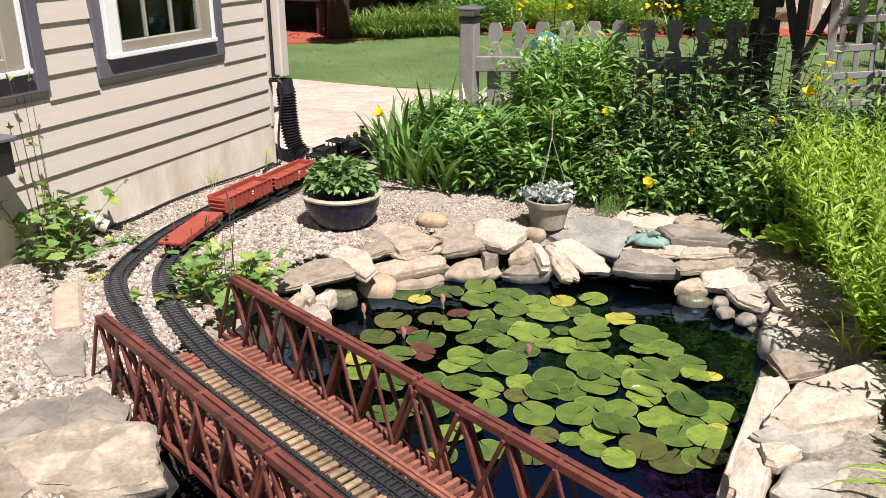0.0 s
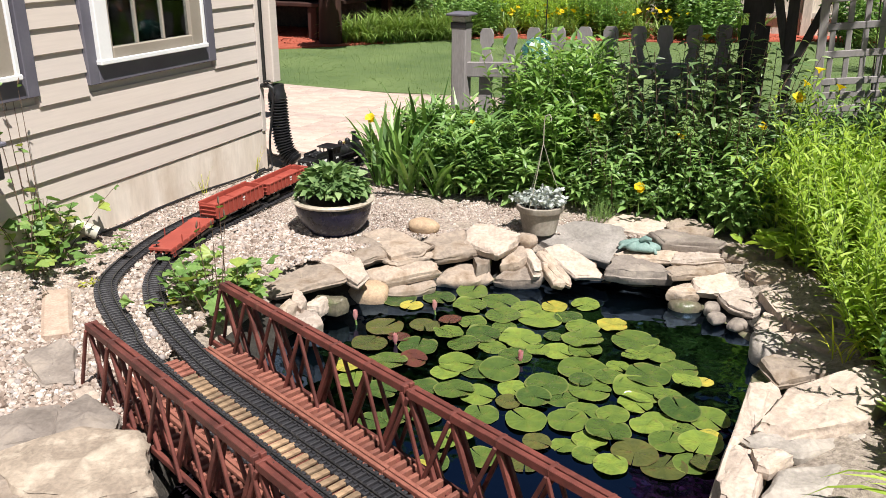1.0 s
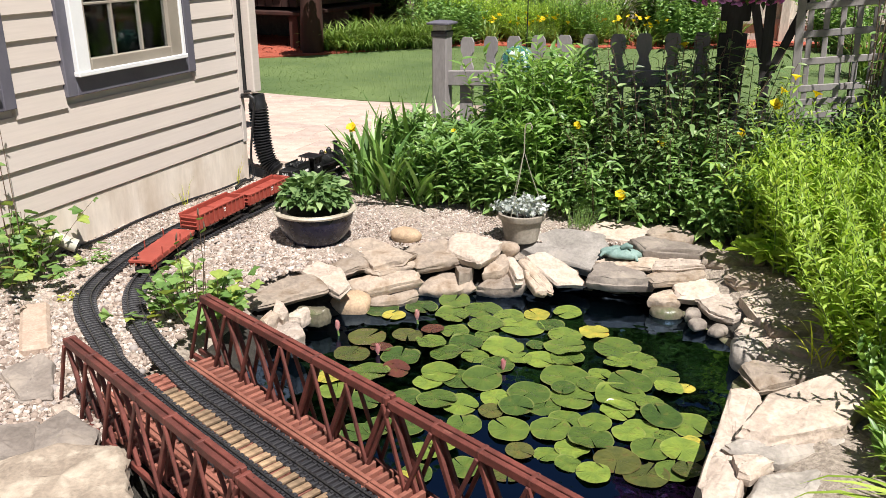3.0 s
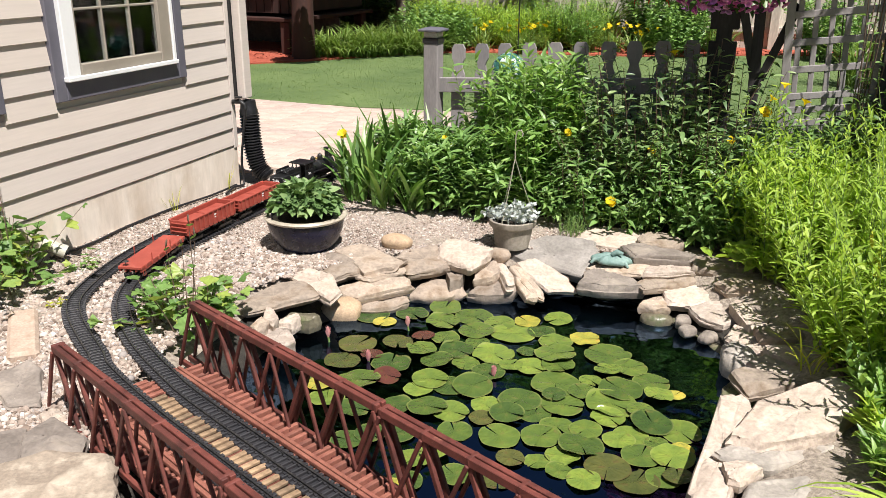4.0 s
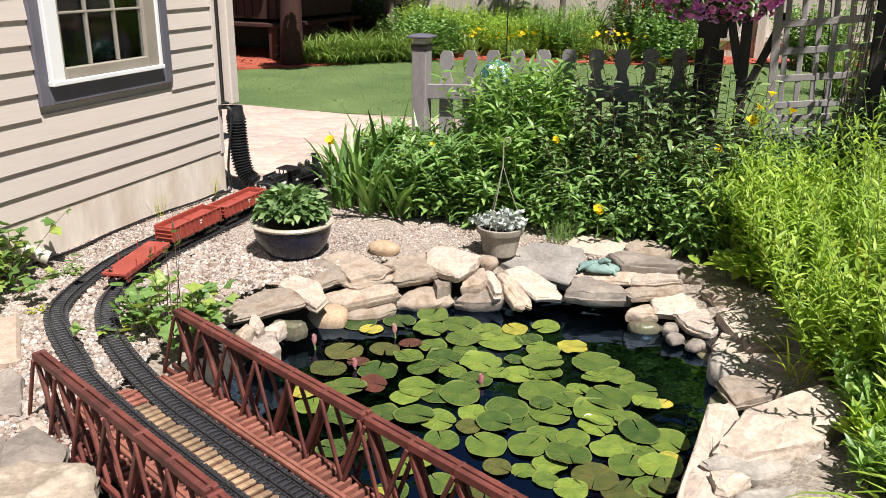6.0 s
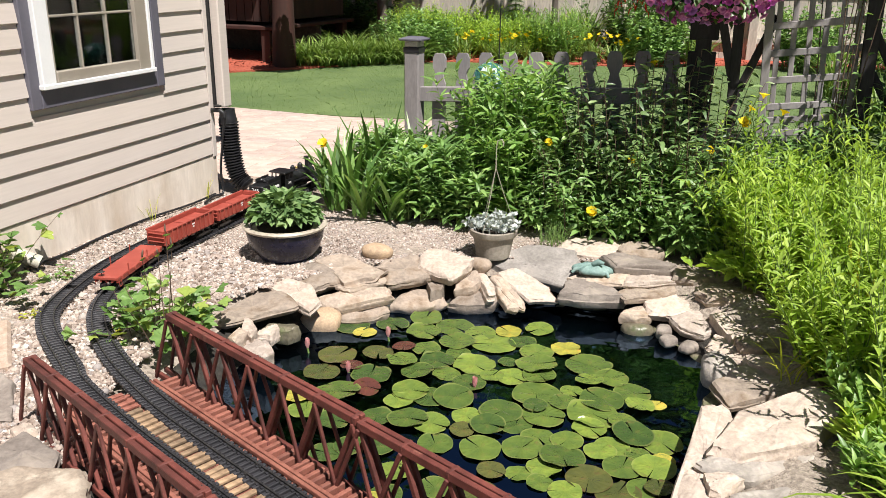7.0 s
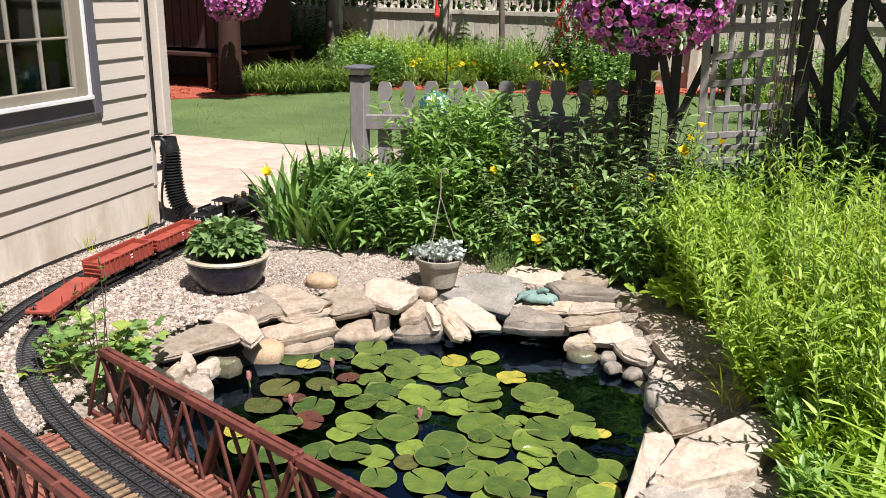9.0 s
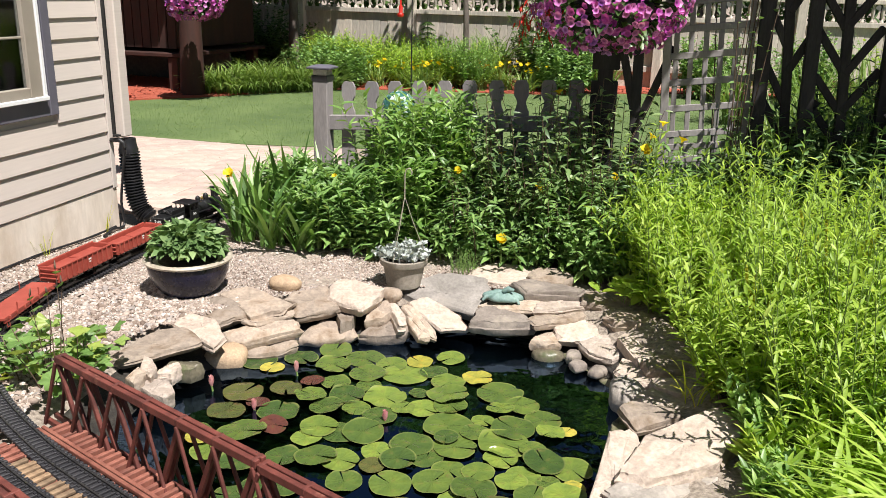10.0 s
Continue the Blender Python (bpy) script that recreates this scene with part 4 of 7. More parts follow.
stone(-0.781, 3.481, -0.04, 0.229, 0.054, 0.05, -56, 556, "cream_stone", "flagstone", "narrow pale slab leaning on its neighbours", tilt=(0, 12))
stone(-0.689, 3.451, -0.062, 0.250, 0.065, 0.04, -52, 813, "flagstone", "flagstone", "narrow tan slab leaning down to the water", tilt=(0, 12))
stone(-0.687, 3.483, -0.055, 0.295, 0.068, 0.035, -44, 750, "flagstone", "flagstone", "narrow pale slab leaning down to the water", tilt=(4, 12))
stone(-0.616, 3.547, -0.05, 0.137, 0.308, 0.03, 64, 738, "cream_stone", "flagstone", "bright slab leaning down to the water", tilt=(18, 5))
stone(-0.658, 3.710, -0.005, 0.463, 0.287, 0.06, 8, 87, "grey_stone", "flagstone", "big rough grey boulder slab behind the pond", tilt=(22, 0))
stone(-0.442, 3.979, 0.03, 0.313, 0.264, 0.045, 0, 122, "cream_stone", "flagstone", "wide cream slab at the foot of the border", tilt=(6, 0))
stone(-0.195, 3.955, 0.055, 0.210, 0.149, 0.05, -4, 329, "flagstone", "flagstone", "brown slab under the border plants", tilt=(8, 0))
stone(-0.185, 3.807, 0.045, 0.153, 0.345, 0.055, -88, 488, "slate_stone", "flagstone", "long layered slab lying on the edging")
stone(-0.339, 3.710, -0.008, 0.278, 0.171, 0.03, 12, 119, "flagstone", "flagstone", "thin pale slab under the turtle", tilt=(8, 0))
stone(-0.354, 3.578, -0.028, 0.280, 0.179, 0.065, 28, 129, "slate_stone", "flagstone", "thick grey-brown slab jutting over the water")
stone(-0.120, 3.745, 0.0, 0.145, 0.307, 0.03, -48, 553, "cream_stone", "flagstone", "thin white slab in dappled shade")
stone(-0.106, 3.668, -0.03, 0.301, 0.116, 0.04, 40, 99, "flagstone", "flagstone", "pale slab beside the overhang")
stone(0.018, 3.628, -0.05, 0.161, 0.312, 0.045, -48, 629, "cream_stone", "flagstone", "bright slab at the corner of the pond", tilt=(6, 0))
stone(-0.126, 3.526, -0.075, 0.181, 0.104, 0.05, 56, 54, "flagstone", "flagstone", "small tan slab low over the water")
stone(0.125, 3.494, -0.06, 0.181, 0.220, 0.045, -44, 663, "cream_stone", "flagstone", "bright slab stepped at the pond edge", tilt=(6, 0))
stone(0.242, 3.463, -0.03, 0.346, 0.147, 0.045, -72, 378, "cream_stone", "flagstone", "shaded slab under the tall stand")
stone(0.239, 3.244, -0.045, 0.153, 0.249, 0.045, 28, 863, "cream_stone", "flagstone", "pale slab in leaf shade")
stone(0.350, 3.028, -0.03, 0.197, 0.146, 0.045, -4, 802, "cream_stone", "flagstone", "flat slab in dappled leaf shade")
stone(0.308, 2.837, -0.012, 0.199, 0.162, 0.04, -8, 814, "flagstone", "flagstone", "pinkish slab leaning on the rim", tilt=(8, 0))
stone(0.220, 2.852, -0.07, 0.065, 0.174, 0.07, -8, 762, "wet_stone", "flagstone", "dark stone wedged under the rim")
stone(0.414, 2.581, 0.05, 0.504, 0.219, 0.07, 52, 776, "cream_stone", "flagstone", "large cream slab on the pond bank", tilt=(6, 0))
stone(0.234, 2.405, -0.02, 0.152, 0.764, 0.14, 0, 622, "cream_stone", "flagstone", "long cream slab along the pond rim")
stone(0.381, 2.429, 0.0, 0.390, 0.126, 0.05, 36, 151, "grey_stone", "flagstone", "weathered grey slab in the pond edge")
stone(0.277, 2.266, 0.012, 0.114, 0.088, 0.04, 52, 472, "cream_stone", "flagstone", "small white wedge between the slabs")
stone(0.407, 2.208, 0.0, 0.281, 0.208, 0.06, 64, 723, "grey_stone", "flagstone", "low grey slab beside the white wedge")
stone(-0.012, 3.440, -0.09, 0.068, 0.091, 0.05, -36, 211, "slate_stone", "boulder", "small grey stone stacked at the waterline", rounded=0.3)
stone(0.016, 3.378, -0.105, 0.090, 0.076, 0.04, -88, 753, "slate_stone", "boulder", "small grey stone stacked at the waterline", rounded=0.3)
stone(0.097, 3.350, -0.105, 0.089, 0.071, 0.04, 60, 535, "slate_stone", "boulder", "small grey stone stacked at the waterline", rounded=0.3)
stone(-1.452, 2.644, -0.02, 0.176, 0.057, 0.05, -52, 48, "cream_stone", "boulder", "small white stone beside the bridge end")
stone(-1.342, 2.543, -0.04, 0.090, 0.189, 0.06, 56, 189, "cream_stone", "boulder", "small white stone beside the bridge end")
stone(-1.411, 2.705, -0.055, 0.099, 0.100, 0.05, -48, 569, "cream_stone", "boulder", "small white stone beside the bridge end")
stone(-1.444, 2.561, -0.02, 0.131, 0.067, 0.05, -64, 767, "flagstone", "boulder", "small pale stone beside the bridge end")
stone(-1.345, 2.985, -0.08, 0.17, 0.13, 0.12, 20, 901, "tan_stone", "boulder", "round tan boulder standing in the water", (10, 6), 0.5)
stone(-1.325, 3.49, 0.055, 0.145, 0.105, 0.065, 12, 902, "tan_stone", "boulder", "smooth yellow-tan boulder on the gravel", rounded=0.75)
stone(-0.857, 3.585, 0.026, 0.10, 0.08, 0.06, 15, 903, "flagstone", "boulder", "small rounded grey boulder", rounded=0.7)
stone(0.225, 3.13, -0.05, 0.13, 0.17, 0.12, 10, 904, "grey_stone", "boulder", "dark grey boulder at the waterline", rounded=0.4)
stone(-0.115, 3.48, -0.115, 0.14, 0.10, 0.09, 10, 905, "wet_stone", "boulder", "wet brown boulder half under water", rounded=0.8)
stone(-1.39, 2.77, -0.06, 0.15, 0.10, 0.06, 14, 906, "wet_stone", "boulder", "dark wet stone under the slab")
stone(0.09, 3.82, 0.028, 0.26, 0.15, 0.05, 14, 907, label="shaded slab under the tall stand")
stone(0.20, 3.66, 0.012, 0.24, 0.16, 0.05, 14, 908, label="shaded slab under the tall stand")
stone(0.355, 3.285, -0.012, 0.20, 0.16, 0.05, 30, 911, "flagstone", label="pale slab half under the tall stand")
stone(0.40, 3.12, -0.018, 0.20, 0.15, 0.05, -18, 912, "cream_stone", label="pale slab half under the tall stand")
stone(0.24, 1.92, -0.03, 0.22, 0.40, 0.14, 2, 909, "cream_stone", label="long cream slab along the pond rim")
stone(-1.30, 2.66, -0.165, 0.24, 0.26, 0.08, 18, 910, "wet_stone", "boulder", "brown stone under shallow water", rounded=0.5)
for k, (x, y, L) in enumerate(((-0.35, 3.46, 0.26), (-0.12, 3.36, 0.26), (0.04, 3.02, 0.22), (-0.7, 3.28, 0.2), (-1.2, 2.55, 0.22), (0.08, 2.72, 0.18), (0.02, 3.2, 0.2), (-0.05, 3.3, 0.14))):
    stone(x, y, -0.20 - 0.02 * (k % 3), L, L * 0.6, 0.12, 20 + 37 * k, 920 + k, "algae_stone", "boulder", "algae-covered stone under the water", rounded=0.4)
# the wet course at the waterline, set along the pond's rim
rc = np.random.default_rng(77)
u = 2.0
while u < 62:
    i = int(u) % 120
    L = rc.uniform(0.12, 0.22)
    tang = POND[(i + 2) % 120] - POND[(i - 2) % 120]
    c = POND[i] + way[i] * rc.uniform(0.04, 0.07)
    top = WATER_Z + rc.uniform(-0.008, 0.012)
    stone(c[0], c[1], top, L, rc.uniform(0.10, 0.14), 0.07, math.degrees(math.atan2(tang[1], tang[0])) + rc.uniform(-8, 8), 1000 + int(u * 10), "wet_stone", label="dark wet stone of the lower course at the waterline", rounded=float(rc.choice([0.0, 0.0, 0.3])))
    u += L / 0.092
# near slabs and stepping stones
stone(-1.300, 1.471, 0.036, 0.331, 0.492, 0.055, 84, 306, "lichen_stone", "flagstone", "large cream slab with speckled lichen")
stone(-1.572, 1.516, 0.03, 0.221, 0.252, 0.04, -4, 21, "slate_stone", "flagstone", "grey flat slab in the gravel")
stone(-1.466, 1.628, 0.032, 0.171, 0.238, 0.04, 56, 570, "slate_stone", "flagstone", "grey flat slab with a notched edge")
stone(-1.808, 1.820, 0.024, 0.320, 0.156, 0.035, -32, 530, "slate_stone", "flagstone", "grey stepping stone in the gravel")
stone(-1.454, 1.291, 0.02, 0.155, 0.372, 0.05, 60, 712, "flagstone", "flagstone", "cream flat slab in the gravel")
stone(-1.251, 1.297, 0.005, 0.122, 0.220, 0.06, 88, 464, "flagstone", "flagstone", "cream flat slab in the gravel")
stone(-1.569, 1.731, 0.012, 0.070, 0.098, 0.04, 76, 195, "cream_stone", "flagstone", "small cream slab under the bridge end")
brick = part("edging_brick", box(0.100, 0.40, 0.05, 0.012, (0, 0, 0)), M["paver_brick"])
brick.matrix_basis = pose(-2.11, 2.095, 0.004, 0, 2, 49)
tagged(brick, "worn tan paver brick set in gravel", "brick")


# ---- railway ----
S, N = Vector((0.9330, -0.3600, 0)), Vector((0.3600, 0.9330, 0))   # along and across the bridge


def at_bridge(s, n, z):
    return S * s + N * n + Vector((0, 0, z))


RAIL_L = [tuple(at_bridge(s, n, 0)[:2]) for s, n in ((0.75, 1.241), (0.2, 1.241), (-0.4, 1.241), (-1.0, 1.241), (-1.6, 1.241), (-1.9, 1.244))] + [(-1.631, 1.985), (-1.73, 2.055), (-1.884, 2.152), (-2.02, 2.245), (-2.13, 2.345), (-2.20, 2.46), (-2.265, 2.62), (-2.325, 2.82), (-2.357, 3.01), (-2.375, 3.21), (-2.39, 3.43), (-2.412, 3.68), (-2.43, 3.95), (-2.42, 4.3), (-2.35, 4.68), (-2.20, 5.05), (-1.95, 5.42)]
RAIL_R = [tuple(at_bridge(s, n, 0)[:2]) for s, n in ((0.75, 1.373), (0.2, 1.373), (-0.4, 1.373), (-1.0, 1.373), (-1.6, 1.373), (-1.9, 1.377))] + [(-1.437, 2.048), (-1.584, 2.128), (-1.731, 2.222), (-1.854, 2.317), (-1.960, 2.42), (-2.035, 2.52), (-2.09, 2.635), (-2.148, 2.815), (-2.186, 3.03), (-2.203, 3.22), (-2.21, 3.42), (-2.22, 3.65), (-2.235, 3.95), (-2.22, 4.28), (-2.16, 4.62), (-2.03, 4.95), (-1.8, 5.28)]


def line_of(points, step):
    _, ln = spline(points, 40)
    n = int(ln / step) + 1
    p, _ = spline(points, n)
    d = np.gradient(p, axis=0)
    return p, np.arctan2(d[:, 1], d[:, 0])


def rail_mesh(points, off):
    """A rail of foot, web and head, set off sideways from the middle line."""
    p, a = line_of(points, 0.03)
    nx, ny = -np.sin(a), np.cos(a)
    prof = [(-0.0035, 0), (0.0035, 0), (0.0012, 0.0015), (0.0012, 0.006), (0.0022, 0.0068), (0.0022, 0.0085), (-0.0022, 0.0085), (-0.0022, 0.0068), (-0.0012, 0.006), (-0.0012, 0.0015)]
    rings = []
    v = []
    for k in range(len(p)):
        for o, z in prof:
            v.append((p[k, 0] + nx[k] * (off + o), p[k, 1] + ny[k] * (off + o), 0.028 + z))
    f = []
    m = len(prof)
    for k in range(len(p) - 1):
        for j in range(m):
            f.append((k * m + j, k * m + (j + 1) % m, (k + 1) * m + (j + 1) % m, (k + 1) * m + j))
    return fast("rail", v, f, False)


tie_bm = box(0.0125, 0.084, 0.011, 0.0012, (0, 0, 0.0225))
for o in (-0.0285, -0.0165, 0.0165, 0.0285):
    box(0.008, 0.007, 0.004, 0, (0, o, 0.030), None, tie_bm)
tie_me = bpy.data.meshes.new("tie")
tie_bm.to_mesh(tie_me)
tie_bm.free()
tie_me.materials.append(M["tie_plastic"])


def track(points, label):
    t = empty("railway_track", label=label, category="track", group="garden railway tracks")
    link("rail", rail_mesh(points, 0.0225), M["rail_metal"], t, "dark metal rail")
    link("rail", rail_mesh(points, -0.0225), M["rail_metal"], t, "dark metal rail")
    p, a = line_of(points, 0.0215)
    for k in range(0, min(len(p), 300)):
        link("tie", tie_me, None, t).matrix_basis = pose(p[k, 0], p[k, 1], 0, 0, 0, math.degrees(a[k]))
    for k in range(18, len(p), 42):
        for o in (0.0225, -0.0225):
            j = part("rail_joint", box(0.022, 0.008, 0.006, 0.001), M["rail_metal"], t, "bright rail joiner")
            j.matrix_basis = pose(p[k, 0] - math.sin(a[k]) * o, p[k, 1] + math.cos(a[k]) * o, 0.0315, 0, 0, math.degrees(a[k]))
    return t


track(RAIL_L, "black plastic-tied garden railway track beside the house")
track(RAIL_R, "black plastic-tied garden railway track next to the pond")

# the wooden bridge: three equal spans end to end
bridge = empty("truss_bridge", label="red-brown stained wooden model truss bridge with two tracks", category="bridge")
SPAN, S0 = 0.905, -2.088
ZB, ZT = -0.015, 0.235


def bar(name, a, b, w, h, mat="red_stain"):
    return part(name, beam(a, b, w, h, 0.0015), M[mat], bridge)


for span in range(3):
    a, b = S0 + span * SPAN + 0.002, S0 + (span + 1) * SPAN - 0.002
    for n0, out in ((1.520, 1), (1.090, -1)):
        lift_z = 0.006 if span == 1 else 0.0
        for o in (-0.010, 0.010):
            bar("top_chord", at_bridge(a, n0 + o, ZT - 0.011 - lift_z), at_bridge(b, n0 + o, ZT - 0.011 - lift_z), 0.015, 0.022)
            bar("bottom_chord", at_bridge(a - (0.10 if span == 0 else 0.0), n0 + o * 1.6, ZB + 0.008), at_bridge(b, n0 + o * 1.6, ZB + 0.008), 0.013, 0.018)
        bar("chord_cap", at_bridge(a, n0, ZT - 0.019 - lift_z), at_bridge(b, n0, ZT - 0.019 - lift_z), 0.010, 0.012)
        # braces splay both ways from each node: doubled slender ones lean towards the ends, stout single ones against them
        k = 6
        panel = (b - a - 0.020) / k
        for i in range(k + 1):
            s = a + 0.008 + panel * i
            for side in (-1, 1):
                foot = s + side * panel * 0.64
                if foot > S0 + 3 * SPAN + 0.12:
                    continue
                if (i <= k / 2 and side < 0) or (i >= k / 2 and side > 0):
                    for o in (-0.021, 0.021):
                        bar("brace", at_bridge(s, n0 + o * 0.85, ZT - 0.020 - lift_z), at_bridge(foot, n0 + o * 1.25, ZB - 0.002), 0.0085, 0.011)
                else:
                    for o in (-0.009, 0.009):
                        bar("stout_brace", at_bridge(s, n0 + o, ZT - 0.024 - lift_z), at_bridge(foot, n0 + o * 1.3, ZB + 0.014), 0.011, 0.015)
            bar("chord_block", at_bridge(s, n0 - 0.0185, ZT - 0.007 - lift_z), at_bridge(s, n0 + 0.0185, ZT - 0.007 - lift_z), 0.010, 0.016)
        for i in range(5):
            s = a + 0.03 + (b - a - 0.06) * i / 4
            bar("bolt_head", at_bridge(s, n0 + 0.011, ZT - lift_z - 0.001), at_bridge(s + 0.004, n0 + 0.011, ZT - lift_z - 0.001), 0.005, 0.004, "rail_metal")
    for n0 in (1.17, 1.26, 1.35, 1.44):
        bar("stringer", at_bridge(a, n0, -0.022), at_bridge(b, n0, -0.022), 0.014, 0.02)
    for n0 in (1.438, 1.168):
        for o in (-0.0075, 0.0075):
            bar("guard_timber", at_bridge(a, n0 + o, 0.0225), at_bridge(b, n0 + o, 0.0225), 0.0115, 0.012, "red_deck")
    for n0 in (1.135, 1.488):
        bar("foot_beam", at_bridge(a, n0, -0.010), at_bridge(b, n0, -0.010), 0.014, 0.010, "red_deck")
deck = bpy.data.meshes.new("deck_tie")
t_bm = box(0.0135, 0.425, 0.020, 0.0015)
t_bm.to_mesh(deck)
t_bm.free()
deck.materials.append(M["red_deck"])
mid = bpy.data.meshes.new("plank")
t_bm = box(0.0175, 0.052, 0.009, 0.0015)
t_bm.to_mesh(mid)
t_bm.free()
mid.materials.append(M["raw_wood"])
midr = mid.copy()
midr.materials[0] = M["red_deck"]
r = np.random.default_rng(5)
for k in range(89):
    s = S0 + 0.012 + k * 0.0305
    p = at_bridge(s, 1.3085 + r.uniform(-0.006, 0.006), 0.003 + 0.003 * (k % 2))
    link("deck_tie", deck, None, bridge).matrix_basis = pose(*p, 0, 0, -21.1 + r.uniform(-0.8, 0.8))
    p = at_bridge(s + r.uniform(-0.004, 0.004), 1.309 + r.uniform(-0.005, 0.005), 0.0215)
    link("plank", midr if k < 4 else mid, None, bridge).matrix_basis = pose(*p, 0, 0, -21.1 + r.uniform(-3, 3))
for s in (S0 + 0.02, S0 + SPAN, S0 + 2 * SPAN, S0 + 3 * SPAN - 0.02):
    bar("cross_beam", at_bridge(s, 1.07, -0.038), at_bridge(s, 1.555, -0.038), 0.03, 0.026)
for s in (S0 + SPAN, S0 + 2 * SPAN):
    for n0 in (1.10, 1.24, 1.38, 1.52):
        bar("trestle_leg", at_bridge(s, n0, -0.05), at_bridge(s, n0 + (n0 - 1.31) * 0.2, -0.5), 0.026, 0.026)


# ---- train, standing on the pond-side track ----
P_R, A_R = line_of(RAIL_R, 0.005)
i0 = int(np.argmin(np.hypot(P_R[:, 0] + 2.075, P_R[:, 1] - 2.60)))


def on_track(dist):
    k = min(i0 + int(dist / 0.005), len(P_R) - 1)
    return P_R[k, 0], P_R[k, 1], math.degrees(A_R[k])


def rolling(name, dist, length, label, cat):
    """A vehicle's base on the track, its x axis along the middle of its two trucks."""
    ax, ay, _ = on_track(dist + length * 0.18)
    bx, by, _ = on_track(dist + length * 0.82)
    rz = math.degrees(math.atan2(by - ay, bx - ax))
    return empty(name, (ax + bx) / 2, (ay + by) / 2, 0.0365, rz, label=label, category=cat, group="train")


def truck(car, x, spacing=0.07, wheel=0.0155):
    f = beam((x - spacing / 2 - 0.014, 0.036, wheel), (x + spacing / 2 + 0.014, 0.036, wheel), 0.006, 0.012, 0.001)
    beam((x - spacing / 2 - 0.014, -0.036, wheel), (x + spacing / 2 + 0.014, -0.036, wheel), 0.006, 0.012, 0.001, f)
    beam((x, -0.036, wheel + 0.004), (x, 0.036, wheel + 0.004), 0.02, 0.012, 0.001, f)
    t = part("truck", f, M["loco_black"], car, "black wheel truck")
    for dx in (-spacing / 2, spacing / 2):
        for s in (-1, 1):
            w = lathe([(wheel + 0.002, -0.004), (wheel + 0.002, -0.002), (wheel, -0.002), (wheel, 0.004), (wheel * 0.5, 0.005)], 18)
            bmesh.ops.rotate(w, matrix=Matrix.Rotation(radians(90 * s), 3, "X"), verts=w.verts)
            part("wheel", w, M["iron"], t).location = (x + dx, s * 0.0245, wheel)


def coupler(car, x):
    d = 1 if x > 0 else -1
    c = beam((x, 0, 0.03), (x + d * 0.022, 0, 0.03), 0.012, 0.012, 0.001)
    box(0.014, 0.02, 0.016, 0.002, (x + d * 0.024, 0, 0.03), None, c)
    part("coupler", c, M["loco_black"], car, "black knuckle coupler")


CARW = 0.102


def flatcar(dist, L=0.40):
    car = rolling("flatcar", dist, L, "empty oxide-red model flatcar with side stakes", "model railcar")
    d = box(L, CARW, 0.012, 0.0015, (0, 0, 0.052))
    part("deck", d, M["oxide_red"], car)
    for k in range(5):
        part("sill", beam((-L / 2 + 0.004, -0.045 + k * 0.0225, 0.041), (L / 2 - 0.004, -0.045 + k * 0.0225, 0.041), 0.008, 0.014, 0.001), M["oxide_red"], car)
    for s in (-1, 1):
        for k in range(7):
            x = -L / 2 + 0.035 + k * (L - 0.07) / 6
            part("stake_pocket", box(0.009, 0.006, 0.014, 0.001, (x, s * (CARW / 2 + 0.002), 0.05)), M["oxide_red"], car)
            if (k + s) % 3 == 0:
                part("stake", box(0.004, 0.004, 0.034, 0.0005, (x, s * (CARW / 2 + 0.002), 0.074)), M["oxide_red"], car)
        part("step_iron", tube([(-L / 2 + 0.012, s * 0.05, 0.04), (-L / 2 + 0.012, s * 0.052, 0.018), (-L / 2 + 0.03, s * 0.052, 0.018), (-L / 2 + 0.03, s * 0.05, 0.04)], 0.0013, 5), M["oxide_red"], car)
        coupler(car, s * L / 2)
        truck(car, s * L * 0.33)
    wheel = lathe([(0.012, 0.0), (0.013, 0.001), (0.012, 0.002)], 20)
    part("brake_wheel", wheel, M["loco_black"], car, "black brake wheel").location = (-L / 2 + 0.012, 0.02, 0.075)
    part("brake_staff", beam((-L / 2 + 0.012, 0.02, 0.058), (-L / 2 + 0.012, 0.02, 0.075), 0.003, 0.003), M["loco_black"], car)
    return car


